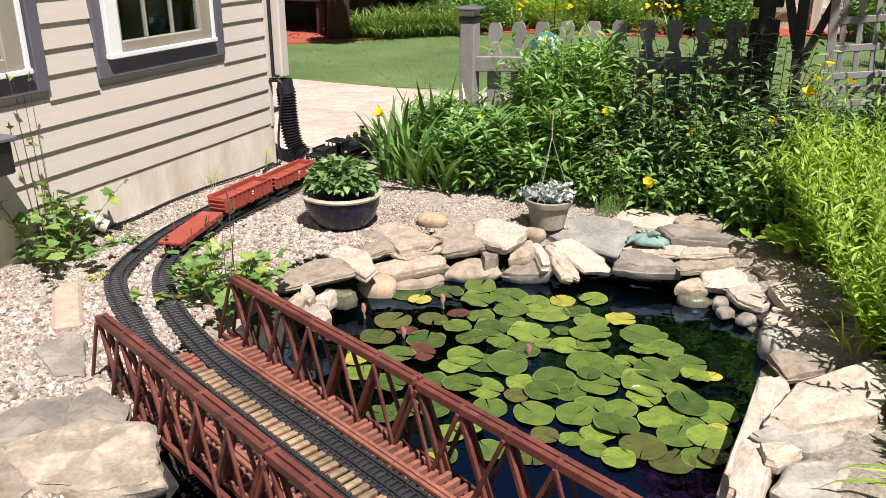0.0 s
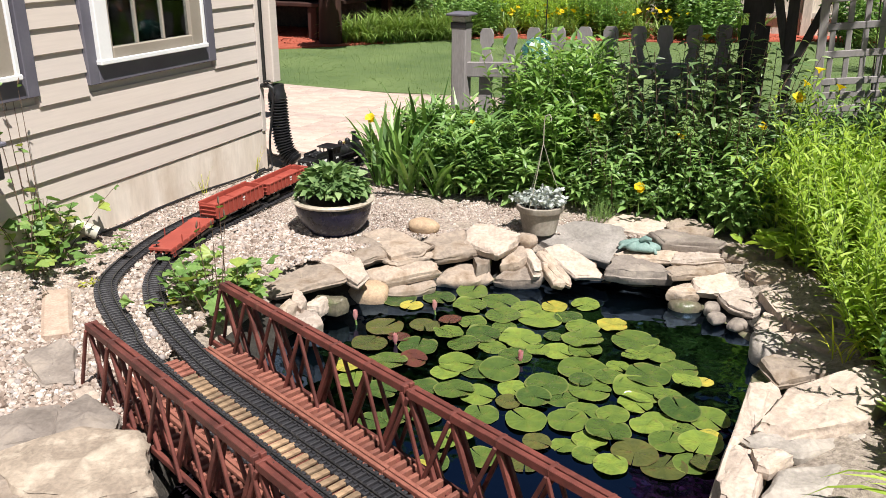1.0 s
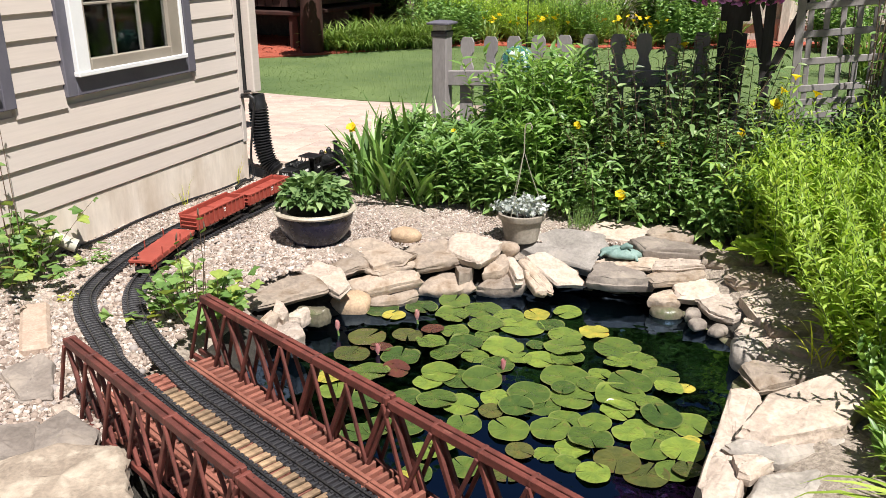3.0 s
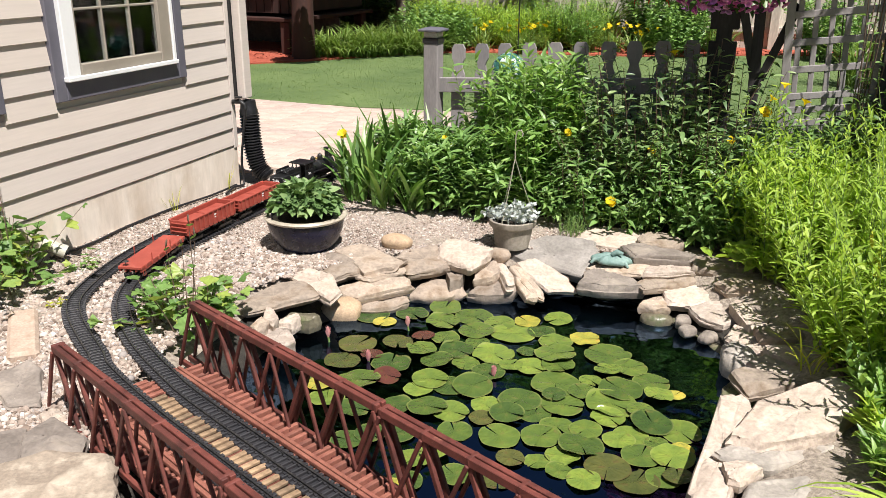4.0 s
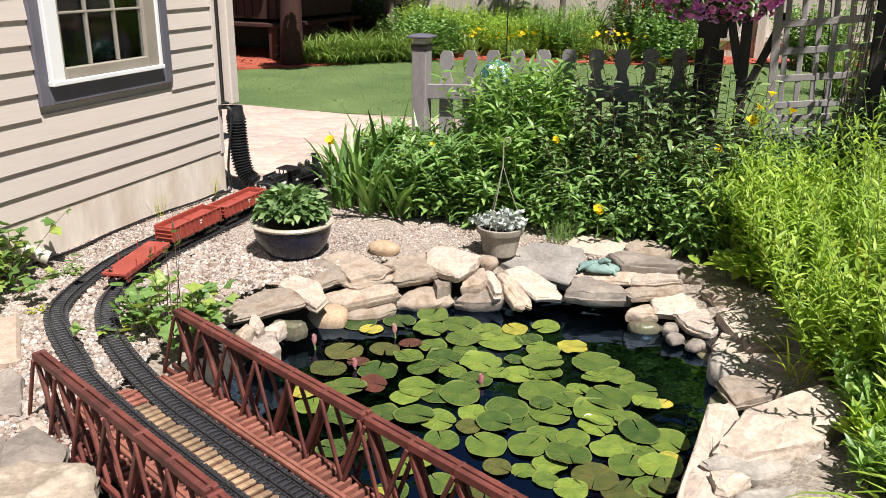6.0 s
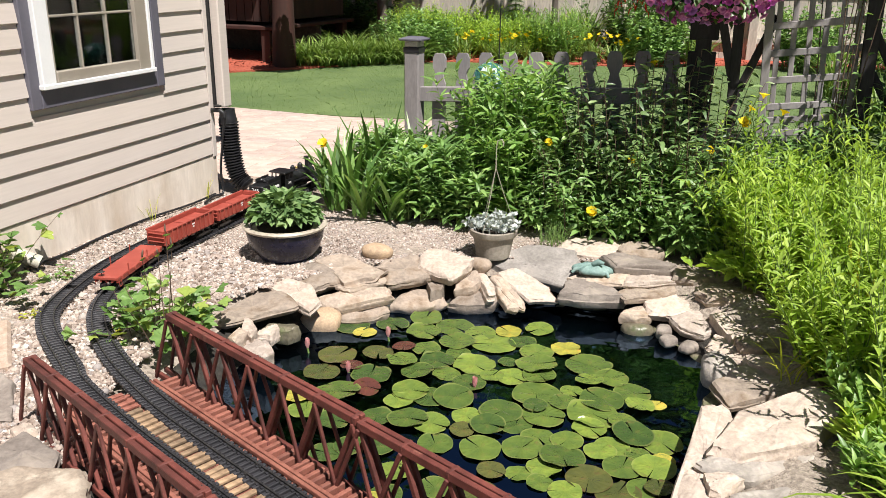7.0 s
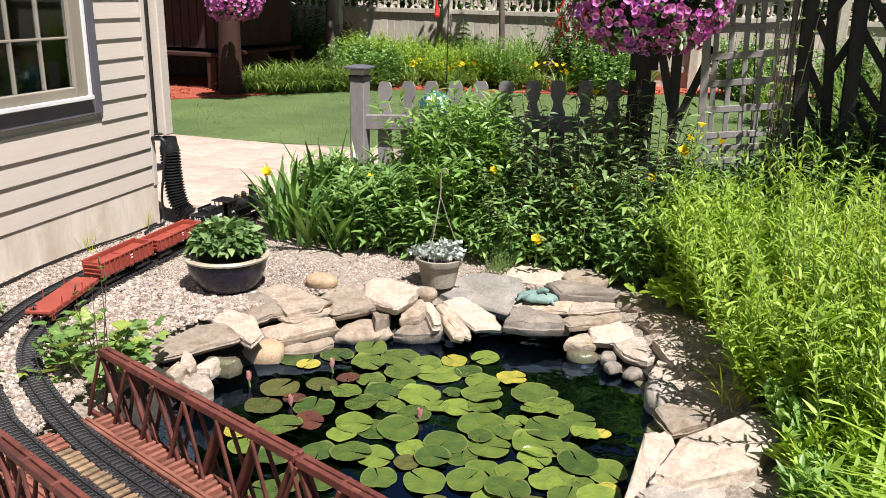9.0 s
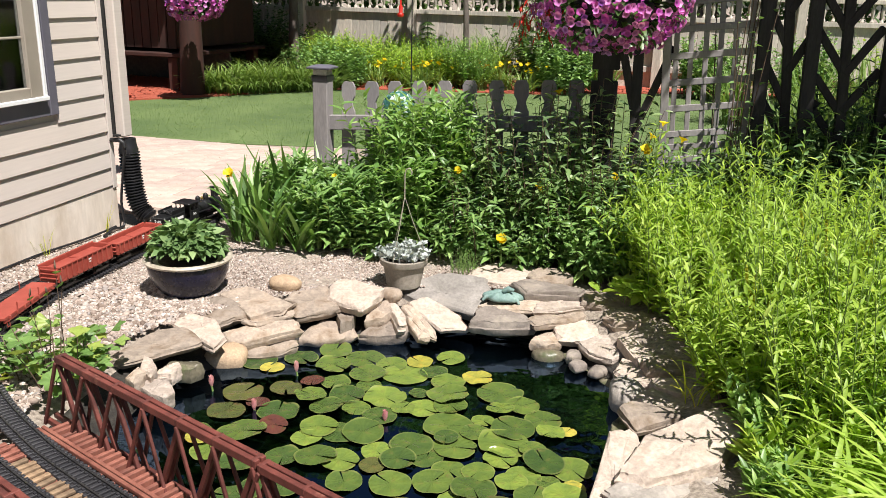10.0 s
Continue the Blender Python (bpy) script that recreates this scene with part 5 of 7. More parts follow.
def gondola(dist, L=0.37, load=True, H=0.058):
    car = rolling("gondola_car", dist, L, "oxide-red model gondola car" + (" with crated load" if load else " with high ribbed sides"), "model railcar")
    part("floor", box(L, CARW, 0.010, 0.001, (0, 0, 0.05)), M["oxide_red"], car)
    z = 0.055 + H / 2
    for s in (-1, 1):
        part("side_wall", box(L, 0.005, H, 0.001, (0, s * (CARW / 2 - 0.0025), z)), M["oxide_red"], car)
        part("end_wall", box(0.005, CARW - 0.011, H, 0.001, (s * (L / 2 - 0.0025), 0, z)), M["oxide_red"], car)
        part("top_rail", box(L + 0.004, 0.009, 0.006, 0.001, (0, s * CARW / 2, 0.055 + H)), M["oxide_red"], car)
        for k in range(11):
            x = -L / 2 + 0.01 + k * (L - 0.02) / 10
            part("rib", box(0.006, 0.006, H - 0.002, 0.001, (x, s * (CARW / 2 + 0.003), z - 0.002)), M["oxide_red"], car)
        for k in range(3):
            part("end_rib", box(0.006, CARW - 0.02, 0.005, 0.001, (s * (L / 2 + 0.003), 0, 0.062 + k * 0.019)), M["oxide_red"], car)
        part("lettering", box(0.018, 0.001, 0.006, 0, (-0.02 * s, s * (CARW / 2 + 0.0005), z + 0.008)), M["letter_white"], car, "white lettering bars")
        part("lettering", box(0.012, 0.001, 0.005, 0, (-0.02 * s, s * (CARW / 2 + 0.0005), z - 0.004)), M["letter_white"], car, "white lettering bars")
        coupler(car, s * L / 2)
        truck(car, s * L * 0.32)
    if load:
        for x in (-L * 0.235, L * 0.235):
            part("load_crate", box(L * 0.44, CARW - 0.014, H - 0.016, 0.002, (x, 0, 0.055 + (H - 0.016) / 2)), M["oxide_red"], car, "red-painted load block")
    return car


def text_mesh(body, size):
    cu = bpy.data.curves.new("text", "FONT")
    cu.body, cu.size, cu.extrude, cu.align_x, cu.align_y = body, size, 0.0006, "CENTER", "CENTER"
    ob = bpy.data.objects.new("text", cu)
    scene.collection.objects.link(ob)
    bpy.context.view_layer.update()
    me = bpy.data.meshes.new_from_object(ob.evaluated_get(bpy.context.evaluated_depsgraph_get()))
    bpy.data.objects.remove(ob)
    bpy.data.curves.remove(cu)
    return me


def tender(dist, L=0.20):
    car = rolling("tender", dist, L, "black model steam tender lettered in white and filled with coal", "model tender")
    part("frame", box(L, 0.088, 0.012, 0.001, (0, 0, 0.045)), M["loco_black"], car)
    part("tank", box(L - 0.012, 0.086, 0.062, 0.004, (-0.002, 0, 0.082)), M["loco_black"], car)
    for s in (-1, 1):
        part("coal_board", box(L * 0.62, 0.004, 0.022, 0.001, (0.03, s * 0.039, 0.124)), M["loco_black"], car)
        truck(car, s * L * 0.28, 0.055)
        for k, txt in ((0, 0.03),):
            t = link("number", text_mesh("345", 0.026), M["letter_white"], car, "white painted number")
            t.matrix_basis = pose(-L / 2 + 0.028, s * 0.0436, 0.086, 90, 0, 0 if s < 0 else 180)
        for j, w in enumerate((0.018, 0.052)):
            part("lettering", box(w, 0.001, 0.014, 0, (0.0 + j * 0.042, s * 0.0436, 0.086)), M["letter_white"], car, "white script lettering bar")
    t = link("number", text_mesh("345", 0.030), M["letter_white"], car, "white painted number")
    t.matrix_basis = pose(-L / 2 + 0.0030, 0, 0.088, 90, 0, -90)
    rr = np.random.default_rng(3)
    n = 260
    pos = np.stack([rr.uniform(-0.03, 0.088, n), rr.uniform(-0.036, 0.036, n), np.zeros(n)], 1)
    pos[:, 2] = 0.113 + 0.018 * (1 - (pos[:, 1] / 0.04) ** 2) * rr.uniform(0.5, 1, n)
    lump = bmesh.new()
    bmesh.ops.create_icosphere(lump, subdivisions=1, radius=1)
    lv, lf = [tuple(v.co) for v in lump.verts], [tuple(v.index for v in f.verts) for f in lump.faces]
    lump.free()
    link("coal", many("coal", lv, lf, aim(pos, rr.uniform(0, 6, n), rr.uniform(-1, 1, n), rr.uniform(0.003, 0.0065, n)), False), M["loco_black"], car, "heaped black coal")
    coupler(car, -L / 2)
    return car


def locomotive(dist, L=0.33):
    car = rolling("steam_locomotive", dist, L, "black model steam locomotive with cab, domes and smokestack", "model locomotive")
    part("frame", box(L, 0.07, 0.012, 0.001, (0, 0, 0.045)), M["loco_black"], car)
    boiler = lathe([(0.032, 0), (0.034, 0.004), (0.034, 0.07), (0.036, 0.072), (0.036, 0.078), (0.033, 0.08), (0.031, 0.20), (0.034, 0.202), (0.034, 0.208), (0.022, 0.212)], 28)
    bmesh.ops.rotate(boiler, matrix=Matrix.Rotation(radians(90), 3, "Y"), verts=boiler.verts)
    part("boiler", boiler, M["loco_black"], car, smooth=40).location = (-0.06, 0, 0.088)
    cab = box(0.075, 0.004, 0.05, 0.001, (-0.115, 0.046, 0.075))
    box(0.075, 0.004, 0.05, 0.001, (-0.115, -0.046, 0.075), None, cab)
    for s in (-1, 1):
        for x in (-0.149, -0.115, -0.081):
            box(0.007, 0.004, 0.036, 0.0008, (x, s * 0.046, 0.117), None, cab)
    box(0.004, 0.092, 0.09, 0.001, (-0.079, 0, 0.09), None, cab)
    part("cab", cab, M["loco_black"], car)
    part("cab_roof", box(0.10, 0.112, 0.008, 0.003, (-0.118, 0, 0.140)), M["loco_black"], car)
    for x, r, h in ((-0.02, 0.015, 0.034), (0.05, 0.017, 0.036)):
        part("dome", lathe([(r, 0), (r * 0.95, h * 0.3), (r * 0.9, h * 0.75), (r * 0.6, h), (r * 0.15, h * 1.12)], 20), M["loco_black"], car, smooth=50).location = (x, 0, 0.116)
    part("bell", lathe([(0.010, 0), (0.008, 0.008), (0.004, 0.014), (0.001, 0.016)], 14), M["brass"], car, "brass bell", 50).location = (0.015, 0, 0.128)
    part("smokestack", lathe([(0.013, 0), (0.011, 0.006), (0.011, 0.05), (0.016, 0.058), (0.016, 0.064), (0.012, 0.064)], 20), M["loco_black"], car, smooth=40).location = (0.115, 0, 0.116)
    part("headlight", box(0.022, 0.022, 0.026, 0.003, (0.155, 0, 0.132)), M["loco_black"], car)
    part("pilot", beam((0.158, 0, 0.03), (0.20, 0, 0.008), 0.075, 0.008, 0.001), M["loco_black"], car)
    for s in (-1, 1):
        part("running_board", box(0.23, 0.016, 0.004, 0.0008, (0.04, s * 0.043, 0.076)), M["loco_black"], car)
        part("cylinder", box(0.045, 0.022, 0.03, 0.008, (0.125, s * 0.045, 0.04)), M["loco_black"], car)
        part("side_rod", beam((-0.06, s * 0.036, 0.028), (0.10, s * 0.036, 0.028), 0.004, 0.007, 0.001), M["rail_metal"], car)
        for x, w in ((-0.07, 0.024), (-0.015, 0.024), (0.04, 0.024), (0.125, 0.014)):
            b = lathe([(w + 0.002, -0.004), (w + 0.002, -0.002), (w, -0.002), (w, 0.004), (w * 0.6, 0.005)], 22)
            bmesh.ops.rotate(b, matrix=Matrix.Rotation(radians(90 * s), 3, "X"), verts=b.verts)
            part("wheel", b, M["iron"], car).location = (x, s * 0.0245, w)
        t = link("number", text_mesh("345", 0.018), M["letter_white"], car, "white painted number")
        t.matrix_basis = pose(-0.115, s * 0.0486, 0.078, 90, 0, 0 if s < 0 else 180)
    return car


flatcar(0.0)
gondola(0.44, load=True)
gondola(0.85, load=True, H=0.044)
tender(1.27)
locomotive(1.49)


# ---- pots ----
pot = empty("planter_bowl", -1.708, 3.318, 0, label="wide dark cobalt glazed bowl planted with a hosta", category="flower pot")
part("bowl", lathe([(0.10, 0.0), (0.115, 0.004), (0.150, 0.05), (0.170, 0.10), (0.178, 0.145), (0.176, 0.153), (0.15, 0.156), (0.145, 0.13), (0.02, 0.125)], 48), M["cobalt_glaze"], pot, smooth=35)
rim = lathe([(0.174, 0.150), (0.188, 0.152), (0.192, 0.161), (0.187, 0.168), (0.170, 0.168), (0.160, 0.148)], 48)
part("rim", rim, M["rim_glaze"], pot, "pale worn rim", 35)
part("soil", lathe([(0.15, 0.13), (0.152, 0.148), (0.05, 0.156)], 32), M["potting_soil"], pot, "dark potting soil")
pot2 = empty("grey_flower_pot", -0.842, 3.722, 0, label="weathered grey-tan pot of dusty miller with a wire hanger", category="flower pot")
part("pot_body", lathe([(0.072, 0.0), (0.078, 0.004), (0.096, 0.105), (0.107, 0.107), (0.110, 0.112), (0.112, 0.135), (0.106, 0.139), (0.097, 0.135), (0.093, 0.118), (0.02, 0.115)], 40), M["grey_pot"], pot2, smooth=35)
part("soil", lathe([(0.090, 0.110), (0.094, 0.124), (0.03, 0.128)], 28), M["potting_soil"], pot2, "dark potting soil")
for k in range(3):
    a = radians(20 + 120 * k)
    part("hanger_wire", tube([(0.104 * math.cos(a), 0.104 * math.sin(a), 0.135), (0.04 * math.cos(a), 0.04 * math.sin(a), 0.30), (0.0, 0.0, 0.42)], 0.0018, 6), M["wire"], pot2, "thin wire hanger")
part("hanger_hook", tube([(0, 0, 0.41), (0, 0, 0.52), (0.006, 0, 0.545), (0.022, 0.006, 0.55), (0.03, 0.008, 0.535), (0.028, 0.008, 0.52)], 0.0028, 8), M["wire"], pot2, "hooked wire top", 60)


# ---- water lilies ----
def pad_mesh(seed, cup=0.02):
    r = np.random.default_rng(seed)
    k, half = 36, radians(r.uniform(1.5, 7))
    v, f = [(0, 0, 0)], []
    ph = r.uniform(0, 6, 3)
    for ring, (s, z) in enumerate(((0.45, 0.004), (0.85, 0.012), (1.0, 0.03 + cup))):
        for i in range(k + 1):
            a = half + (2 * math.pi - 2 * half) * i / k
            q = s * (1 + 0.035 * math.sin(2 * a + ph[0]) + 0.02 * math.sin(5 * a + ph[1]))
            if i in (0, k) and ring == 2:
                q *= 0.96
            v.append((q * math.cos(a), q * math.sin(a), z * (0.5 + 0.6 * math.sin(3 * a + ph[2]) + 0.3 * math.sin(7 * a)) + 0.012 * abs(math.sin(9 * a)) * s * (ring > 0) * 0.3))
    n = k + 1
    for i in range(k):
        f += [(0, 1 + i, 2 + i)]
    q = []
    for ring in (0, 1):
        for i in range(k):
            a = 1 + ring * n + i
            q += [(a, a + n, a + n + 1), (a, a + n + 1, a + 1)]
    v = np.array(v)
    low = v - np.array([0, 0, 0.012])
    tri = np.array(f + q)
    both = np.concatenate([tri, tri[:, ::-1] + len(v)])
    return fast("pad", np.concatenate([v, low]), both)


PADM = {c: [pad_mesh(30 + k, cup) for k, cup in enumerate((0.0, 0.02, 0.05, 0.01, 0.03, 0.08))] for c in ("pad_green", "pad_red", "pad_maroon", "pad_yellow")}
for c, meshes in PADM.items():
    for me in meshes:
        me.materials.append(M[c])
rp = np.random.default_rng(12)
CNT = [0]


def pads(rows, kind, label):
    for x, y, rad in rows:
        CNT[0] += 1
        me = PADM[kind][rp.integers(0, 6)]
        ob = link("lily_pad", me, None)
        big = rp.uniform() < 0.16 or kind == "pad_maroon"
        ob.matrix_basis = pose(x, y, WATER_Z + 0.0015 + 0.0014 * (CNT[0] % 5) + (0.008 if big else 0), rp.uniform(-1.5, 1.5) * (5 if big else 1), rp.uniform(-1.5, 1.5) * (4 if big else 1), rp.uniform(0, 360)) @ Matrix.Diagonal((rad * 1.02, rad * 1.02, rad * 0.9, 1))
        tagged(ob, label, "lily pad", "water lily pads")


PADS_FAR = [(-1.23, 3.05, 0.074), (-1.08, 3.13, 0.067), (-0.97, 3.23, 0.068), (-0.93, 3.11, 0.072), (-0.83, 3.21, 0.078), (-0.71, 3.19, 0.064), (-0.50, 3.33, 0.060), (-0.86, 2.97, 0.056), (-0.77, 3.08, 0.071), (-0.73, 2.99, 0.049), (-0.63, 3.12, 0.087), (-0.53, 3.18, 0.057), (-0.78, 2.89, 0.067), (-0.90, 2.83, 0.060), (-0.64, 2.92, 0.082), (-0.53, 2.99, 0.037), (-0.45, 3.11, 0.065), (-0.42, 3.00, 0.076), (-0.39, 2.93, 0.062), (-0.24, 3.09, 0.088), (-0.14, 3.02, 0.064), (-0.21, 2.96, 0.049), (-0.96, 2.69, 0.074), (-0.81, 2.77, 0.063), (-0.71, 2.81, 0.051), (-0.61, 2.78, 0.062), (-0.48, 2.88, 0.063)]
PADS_MID = [(-1.01, 2.52, 0.081), (-0.78, 2.64, 0.067), (-0.70, 2.63, 0.066), (-0.62, 2.65, 0.072), (-0.36, 2.79, 0.088), (-0.25, 2.86, 0.041), (-0.14, 2.84, 0.078), (-0.05, 2.94, 0.065), (-0.01, 2.85, 0.049), (-0.79, 2.56, 0.050), (-0.44, 2.63, 0.072), (-0.26, 2.77, 0.050), (-0.71, 2.46, 0.067), (-0.63, 2.47, 0.063), (-0.30, 2.66, 0.074), (-0.15, 2.73, 0.087), (-0.45, 2.52, 0.057), (-0.37, 2.57, 0.055), (-0.28, 2.52, 0.056), (-0.19, 2.54, 0.052), (-0.14, 2.64, 0.058), (0.00, 2.65, 0.067), (0.09, 2.65, 0.069)]
PADS_NEAR = [(-0.57, 2.36, 0.057), (-0.81, 2.43, 0.058), (-0.43, 2.39, 0.067), (-0.31, 2.44, 0.064), (-0.18, 2.44, 0.071), (-0.05, 2.56, 0.056), (0.03, 2.55, 0.037), (0.00, 2.46, 0.060), (0.09, 2.49, 0.064), (-0.28, 2.31, 0.040), (-0.21, 2.29, 0.040), (-0.63, 2.17, 0.052), (-0.73, 2.28, 0.055), (-0.13, 2.27, 0.051), (0.08, 2.38, 0.053), (-0.93, 2.35, 0.058), (-1.05, 2.38, 0.059), (-1.16, 2.48, 0.052), (-0.81, 2.24, 0.051), (-0.48, 2.14, 0.051), (-0.60, 2.06, 0.051), (-0.58, 2.22, 0.044), (-0.86, 2.18, 0.051)]
pads(PADS_FAR + PADS_MID + PADS_NEAR, "pad_green", "glossy green notched water lily pad floating on the pond")
pads([(-1.15, 2.78, 0.075), (-1.02, 2.87, 0.060), (-1.14, 2.64, 0.066), (-0.52, 2.47, 0.043), (-0.08, 2.36, 0.067), (-0.36, 2.29, 0.044), (0.01, 2.33, 0.066), (-0.36, 2.18, 0.051), (0.12, 2.39, 0.044)], "pad_red", "bronze-tinged water lily pad under a film of water")
pads([(-0.55, 2.86, 0.045), (-0.34, 2.70, 0.042), (-0.54, 2.56, 0.050), (-0.22, 2.37, 0.052), (-0.05, 2.72, 0.046), (-0.08, 2.52, 0.05)], "pad_green", "small green water lily pad tucked between its neighbours")
pads([(-0.941, 2.937, 0.046), (-0.93, 2.595, 0.050), (-1.057, 2.72, 0.042)], "pad_maroon", "dark maroon curled water lily leaf")
pads([(-1.15, 3.01, 0.047), (-0.61, 3.25, 0.054), (-0.35, 3.18, 0.057), (0.11, 2.55, 0.037), (0.04, 2.88, 0.035), (-1.12, 2.44, 0.05), (-0.62, 2.02, 0.04)], "pad_yellow", "yellowing old water lily pad")


def lily_bud(x, y, h, opened):
    f = empty("water_lily", x, y, WATER_Z, label="pink water lily " + ("bud half open" if opened else "bud still closed"), category="flower", group="water lily flowers")
    part("stalk", tube([(0, 0, -0.08), (0.004, 0, 0), (0, 0, h)], 0.004, 6), M["stem_green"], f)
    v, t = leaf_shape(0.42, 0.25, -0.12 if not opened else 0.1, 0.5)
    n = 9
    az = np.arange(n) * 2.4
    el = np.full(n, radians(80 if not opened else 62)) - 0.05 * (np.arange(n) % 3)
    pos = np.stack([0.004 * np.cos(az), 0.004 * np.sin(az), np.full(n, h)], 1)
    link("petals", many("petals", v, t, aim(pos, az, el, np.full(n, 0.045))), M["petal_pink"], f)
    return f


for x, y, h, o in ((-1.03, 2.98, 0.018, 0), (-1.27, 2.76, 0.02, 0), (-0.58, 2.755, 0.0, 0), (-1.05, 2.68, 0.0, 0)):
    lily_bud(x, y, h, o)


# ---- plants ----
LANCE, OVATE, NARROW, LOBED = leaf_shape(0.27, 0.2, 0.3, 0.4), leaf_shape(0.62, 0.22, 0.28, 0.38), leaf_shape(0.13, 0.2, 0.2, 0.45), lobed_shape()
PETUNIA = flower_shape(5, 0.12, 0.2)
TRUMPET, FLAT5 = flower_shape(5, 0.5, 0.18), flower_shape(4, 0.35, 0.25)


def stems_of(rng, n, spread, height, lean, bend=0.25, k=6):
    """Stem lines from a round patch: (n, k, 3)."""
    a, rr = rng.uniform(0, 2 * np.pi, n), spread * np.sqrt(rng.uniform(0, 1, n))
    base = np.stack([rr * np.cos(a), rr * np.sin(a), np.zeros(n)], 1)
    az = a + rng.normal(0, 0.7, n)
    ln, le = rng.uniform(*height, n), rng.uniform(0, lean, n) * (0.35 + rr / max(spread, 1e-6))
    s = np.linspace(0, 1, k)
    out = np.stack([np.cos(az), np.sin(az)], 1)
    xy = base[:, None, :2] + out[:, None] * (ln * np.sin(le))[:, None, None] * (s + bend * s * s)[None, :, None]
    z = (ln * np.cos(le))[:, None] * s[None] * (1 - 0.06 * s[None])
    return np.concatenate([xy, z[..., None]], 2)


def dress(rng, lines, per, size, el, start=0.15, taper=0.45, droop_top=0.0):
    """Leaf matrices along stems: spiral, smaller towards the top."""
    n, k, _ = lines.shape
    s = np.tile(np.linspace(start, 1.0, per), n) + rng.normal(0, 0.015, n * per)
    s = np.clip(s, 0, 1)
    who = np.repeat(np.arange(n), per)
    u = s * (k - 1)
    i = np.minimum(u.astype(int), k - 2)
    t = (u - i)[:, None]
    pos = lines[who, i] * (1 - t) + lines[who, i + 1] * t
    az = np.tile(np.arange(per) * 2.4, n) + np.repeat(rng.uniform(0, 6.28, n), per) + rng.normal(0, 0.3, n * per)
    e = rng.uniform(*el, n * per) + 0.35 * s
    sz = rng.uniform(*size, n * per) * (1 - taper * s)
    return aim(pos, az, e, sz, rng.normal(0, 0.35, n * per))


def leafy_plant(name, x, y, seed, n, spread, height, lean, per, size, el, shape, leaf, label, cat="shrub", stem="stem_green", thick=0.0035, start=0.15, taper=0.45, group="", z=0.02, stretch=(1, 1), flowers=None):
    r = np.random.default_rng(seed)
    p = empty(name, x, y, z, label=label, category=cat, group=group)
    lines = stems_of(r, n, spread, height, lean)
    lines[..., 0] *= stretch[0]
    lines[..., 1] *= stretch[1]
    tagged(link("stem_tuft", stems_mesh("stem_tuft", lines, thick, thick * 0.4), M[stem], p), kind="stuff")
    tagged(link("foliage", many("foliage", shape[0], shape[1], dress(r, lines, per, size, el, start, taper)), M[leaf], p), kind="stuff")
    if flowers:
        mat, count, fs = flowers
        tips = lines[r.choice(n, count, replace=False), -1] + np.array([0, 0, 0.01])
        for q in tips:
            f = many("flower", TRUMPET[0], TRUMPET[1], aim(q[None], r.uniform(0, 6, 1), r.uniform(-0.5, 0.5, 1), np.array([fs]), r.uniform(-0.5, 0.5, 1)))
            link("flower", f, M[mat], p, mat.split("_")[1] + " open flower")
    return p


def blade_plant(name, x, y, seed, n, spread, length, width, arch, leaf, label, lean=(0.1, 0.6), cat="plant", group="", z=0.02, single=False):
    r = np.random.default_rng(seed)
    p = empty(name, x, y, z, label=label, category=cat, group=group)
    if single:
        for _ in range(n):
            link("leaf", blades_mesh("leaf", r, 1, spread, length, width, arch, lean), M[leaf], p)
    else:
        tagged(link("foliage", blades_mesh("foliage", r, n, spread, length, width, arch, lean), M[leaf], p), kind="stuff")
    return p


# hosta in its bowl
r = np.random.default_rng(41)
hosta = empty("hosta", -1.708, 3.318, 0.155, label="dense green hosta filling the glazed bowl", category="plant")
n = 500
az = r.uniform(0, 2 * np.pi, n)
lay = r.uniform(0, 1, n) ** 0.65
reach = 0.02 + 0.125 * lay
tip = np.stack([np.cos(az) * reach, np.sin(az) * reach, 0.125 - 0.075 * lay**2 + r.normal(0, 0.008, n)], 1)
pos = tip * np.array([0.3, 0.3, 0.0])
s = np.linspace(0, 1, 4)
lines = pos[:, None] * (1 - s)[None, :, None] + tip[:, None] * s[None, :, None]
lines[:, 1:3, 2] += 0.012
tagged(link("leaf_stalk_tuft", stems_mesh("leaf_stalk_tuft", lines, 0.0025, 0.0015), M["stem_green"], hosta), kind="stuff")
hv = [fast("leaf", *leaf_shape(0.74, 0.24, d, 0.45)) for d in (0.15, 0.35, 0.55)]
hm = aim(tip, az + r.normal(0, 0.35, n), 0.95 - 0.95 * lay + r.normal(0, 0.38, n), r.uniform(0.036, 0.060, n), r.normal(0, 0.5, n), 0.95)
for k in range(n):
    link("leaf", hv[k % 3], M["leaf_hosta"], hosta).matrix_basis = Matrix(hm[k].tolist())

# dusty miller
r = np.random.default_rng(43)
miller = empty("dusty_miller", -0.842, 3.722, 0.12, label="silver-white dusty miller with lobed leaves in the grey pot", category="plant")
lines = stems_of(r, 46, 0.085, (0.03, 0.085), 0.8, 0.3, 5)
link("stem_tuft", stems_mesh("stem_tuft", lines, 0.003, 0.0015), M["leaf_silver"], miller)
link("foliage", many("foliage", LOBED[0], LOBED[1], dress(r, lines, 9, (0.022, 0.042), (0.1, 1.0), 0.35, 0.2)), M["leaf_silver"], miller)


def columbine(x, y, seed, n, h, spread, stalks, size=(0.05, 0.095)):
    """Mound of lobed leaves with tall bare seed stalks."""
    r = np.random.default_rng(seed)
    p = empty("columbine", x, y, 0.0, label="pale green columbine with lobed leaves and dry seed stalks", category="plant", group="columbines by the track")
    lines = stems_of(r, n, spread * 0.4, (h * 0.5, h), 0.8, 0.4, 6)
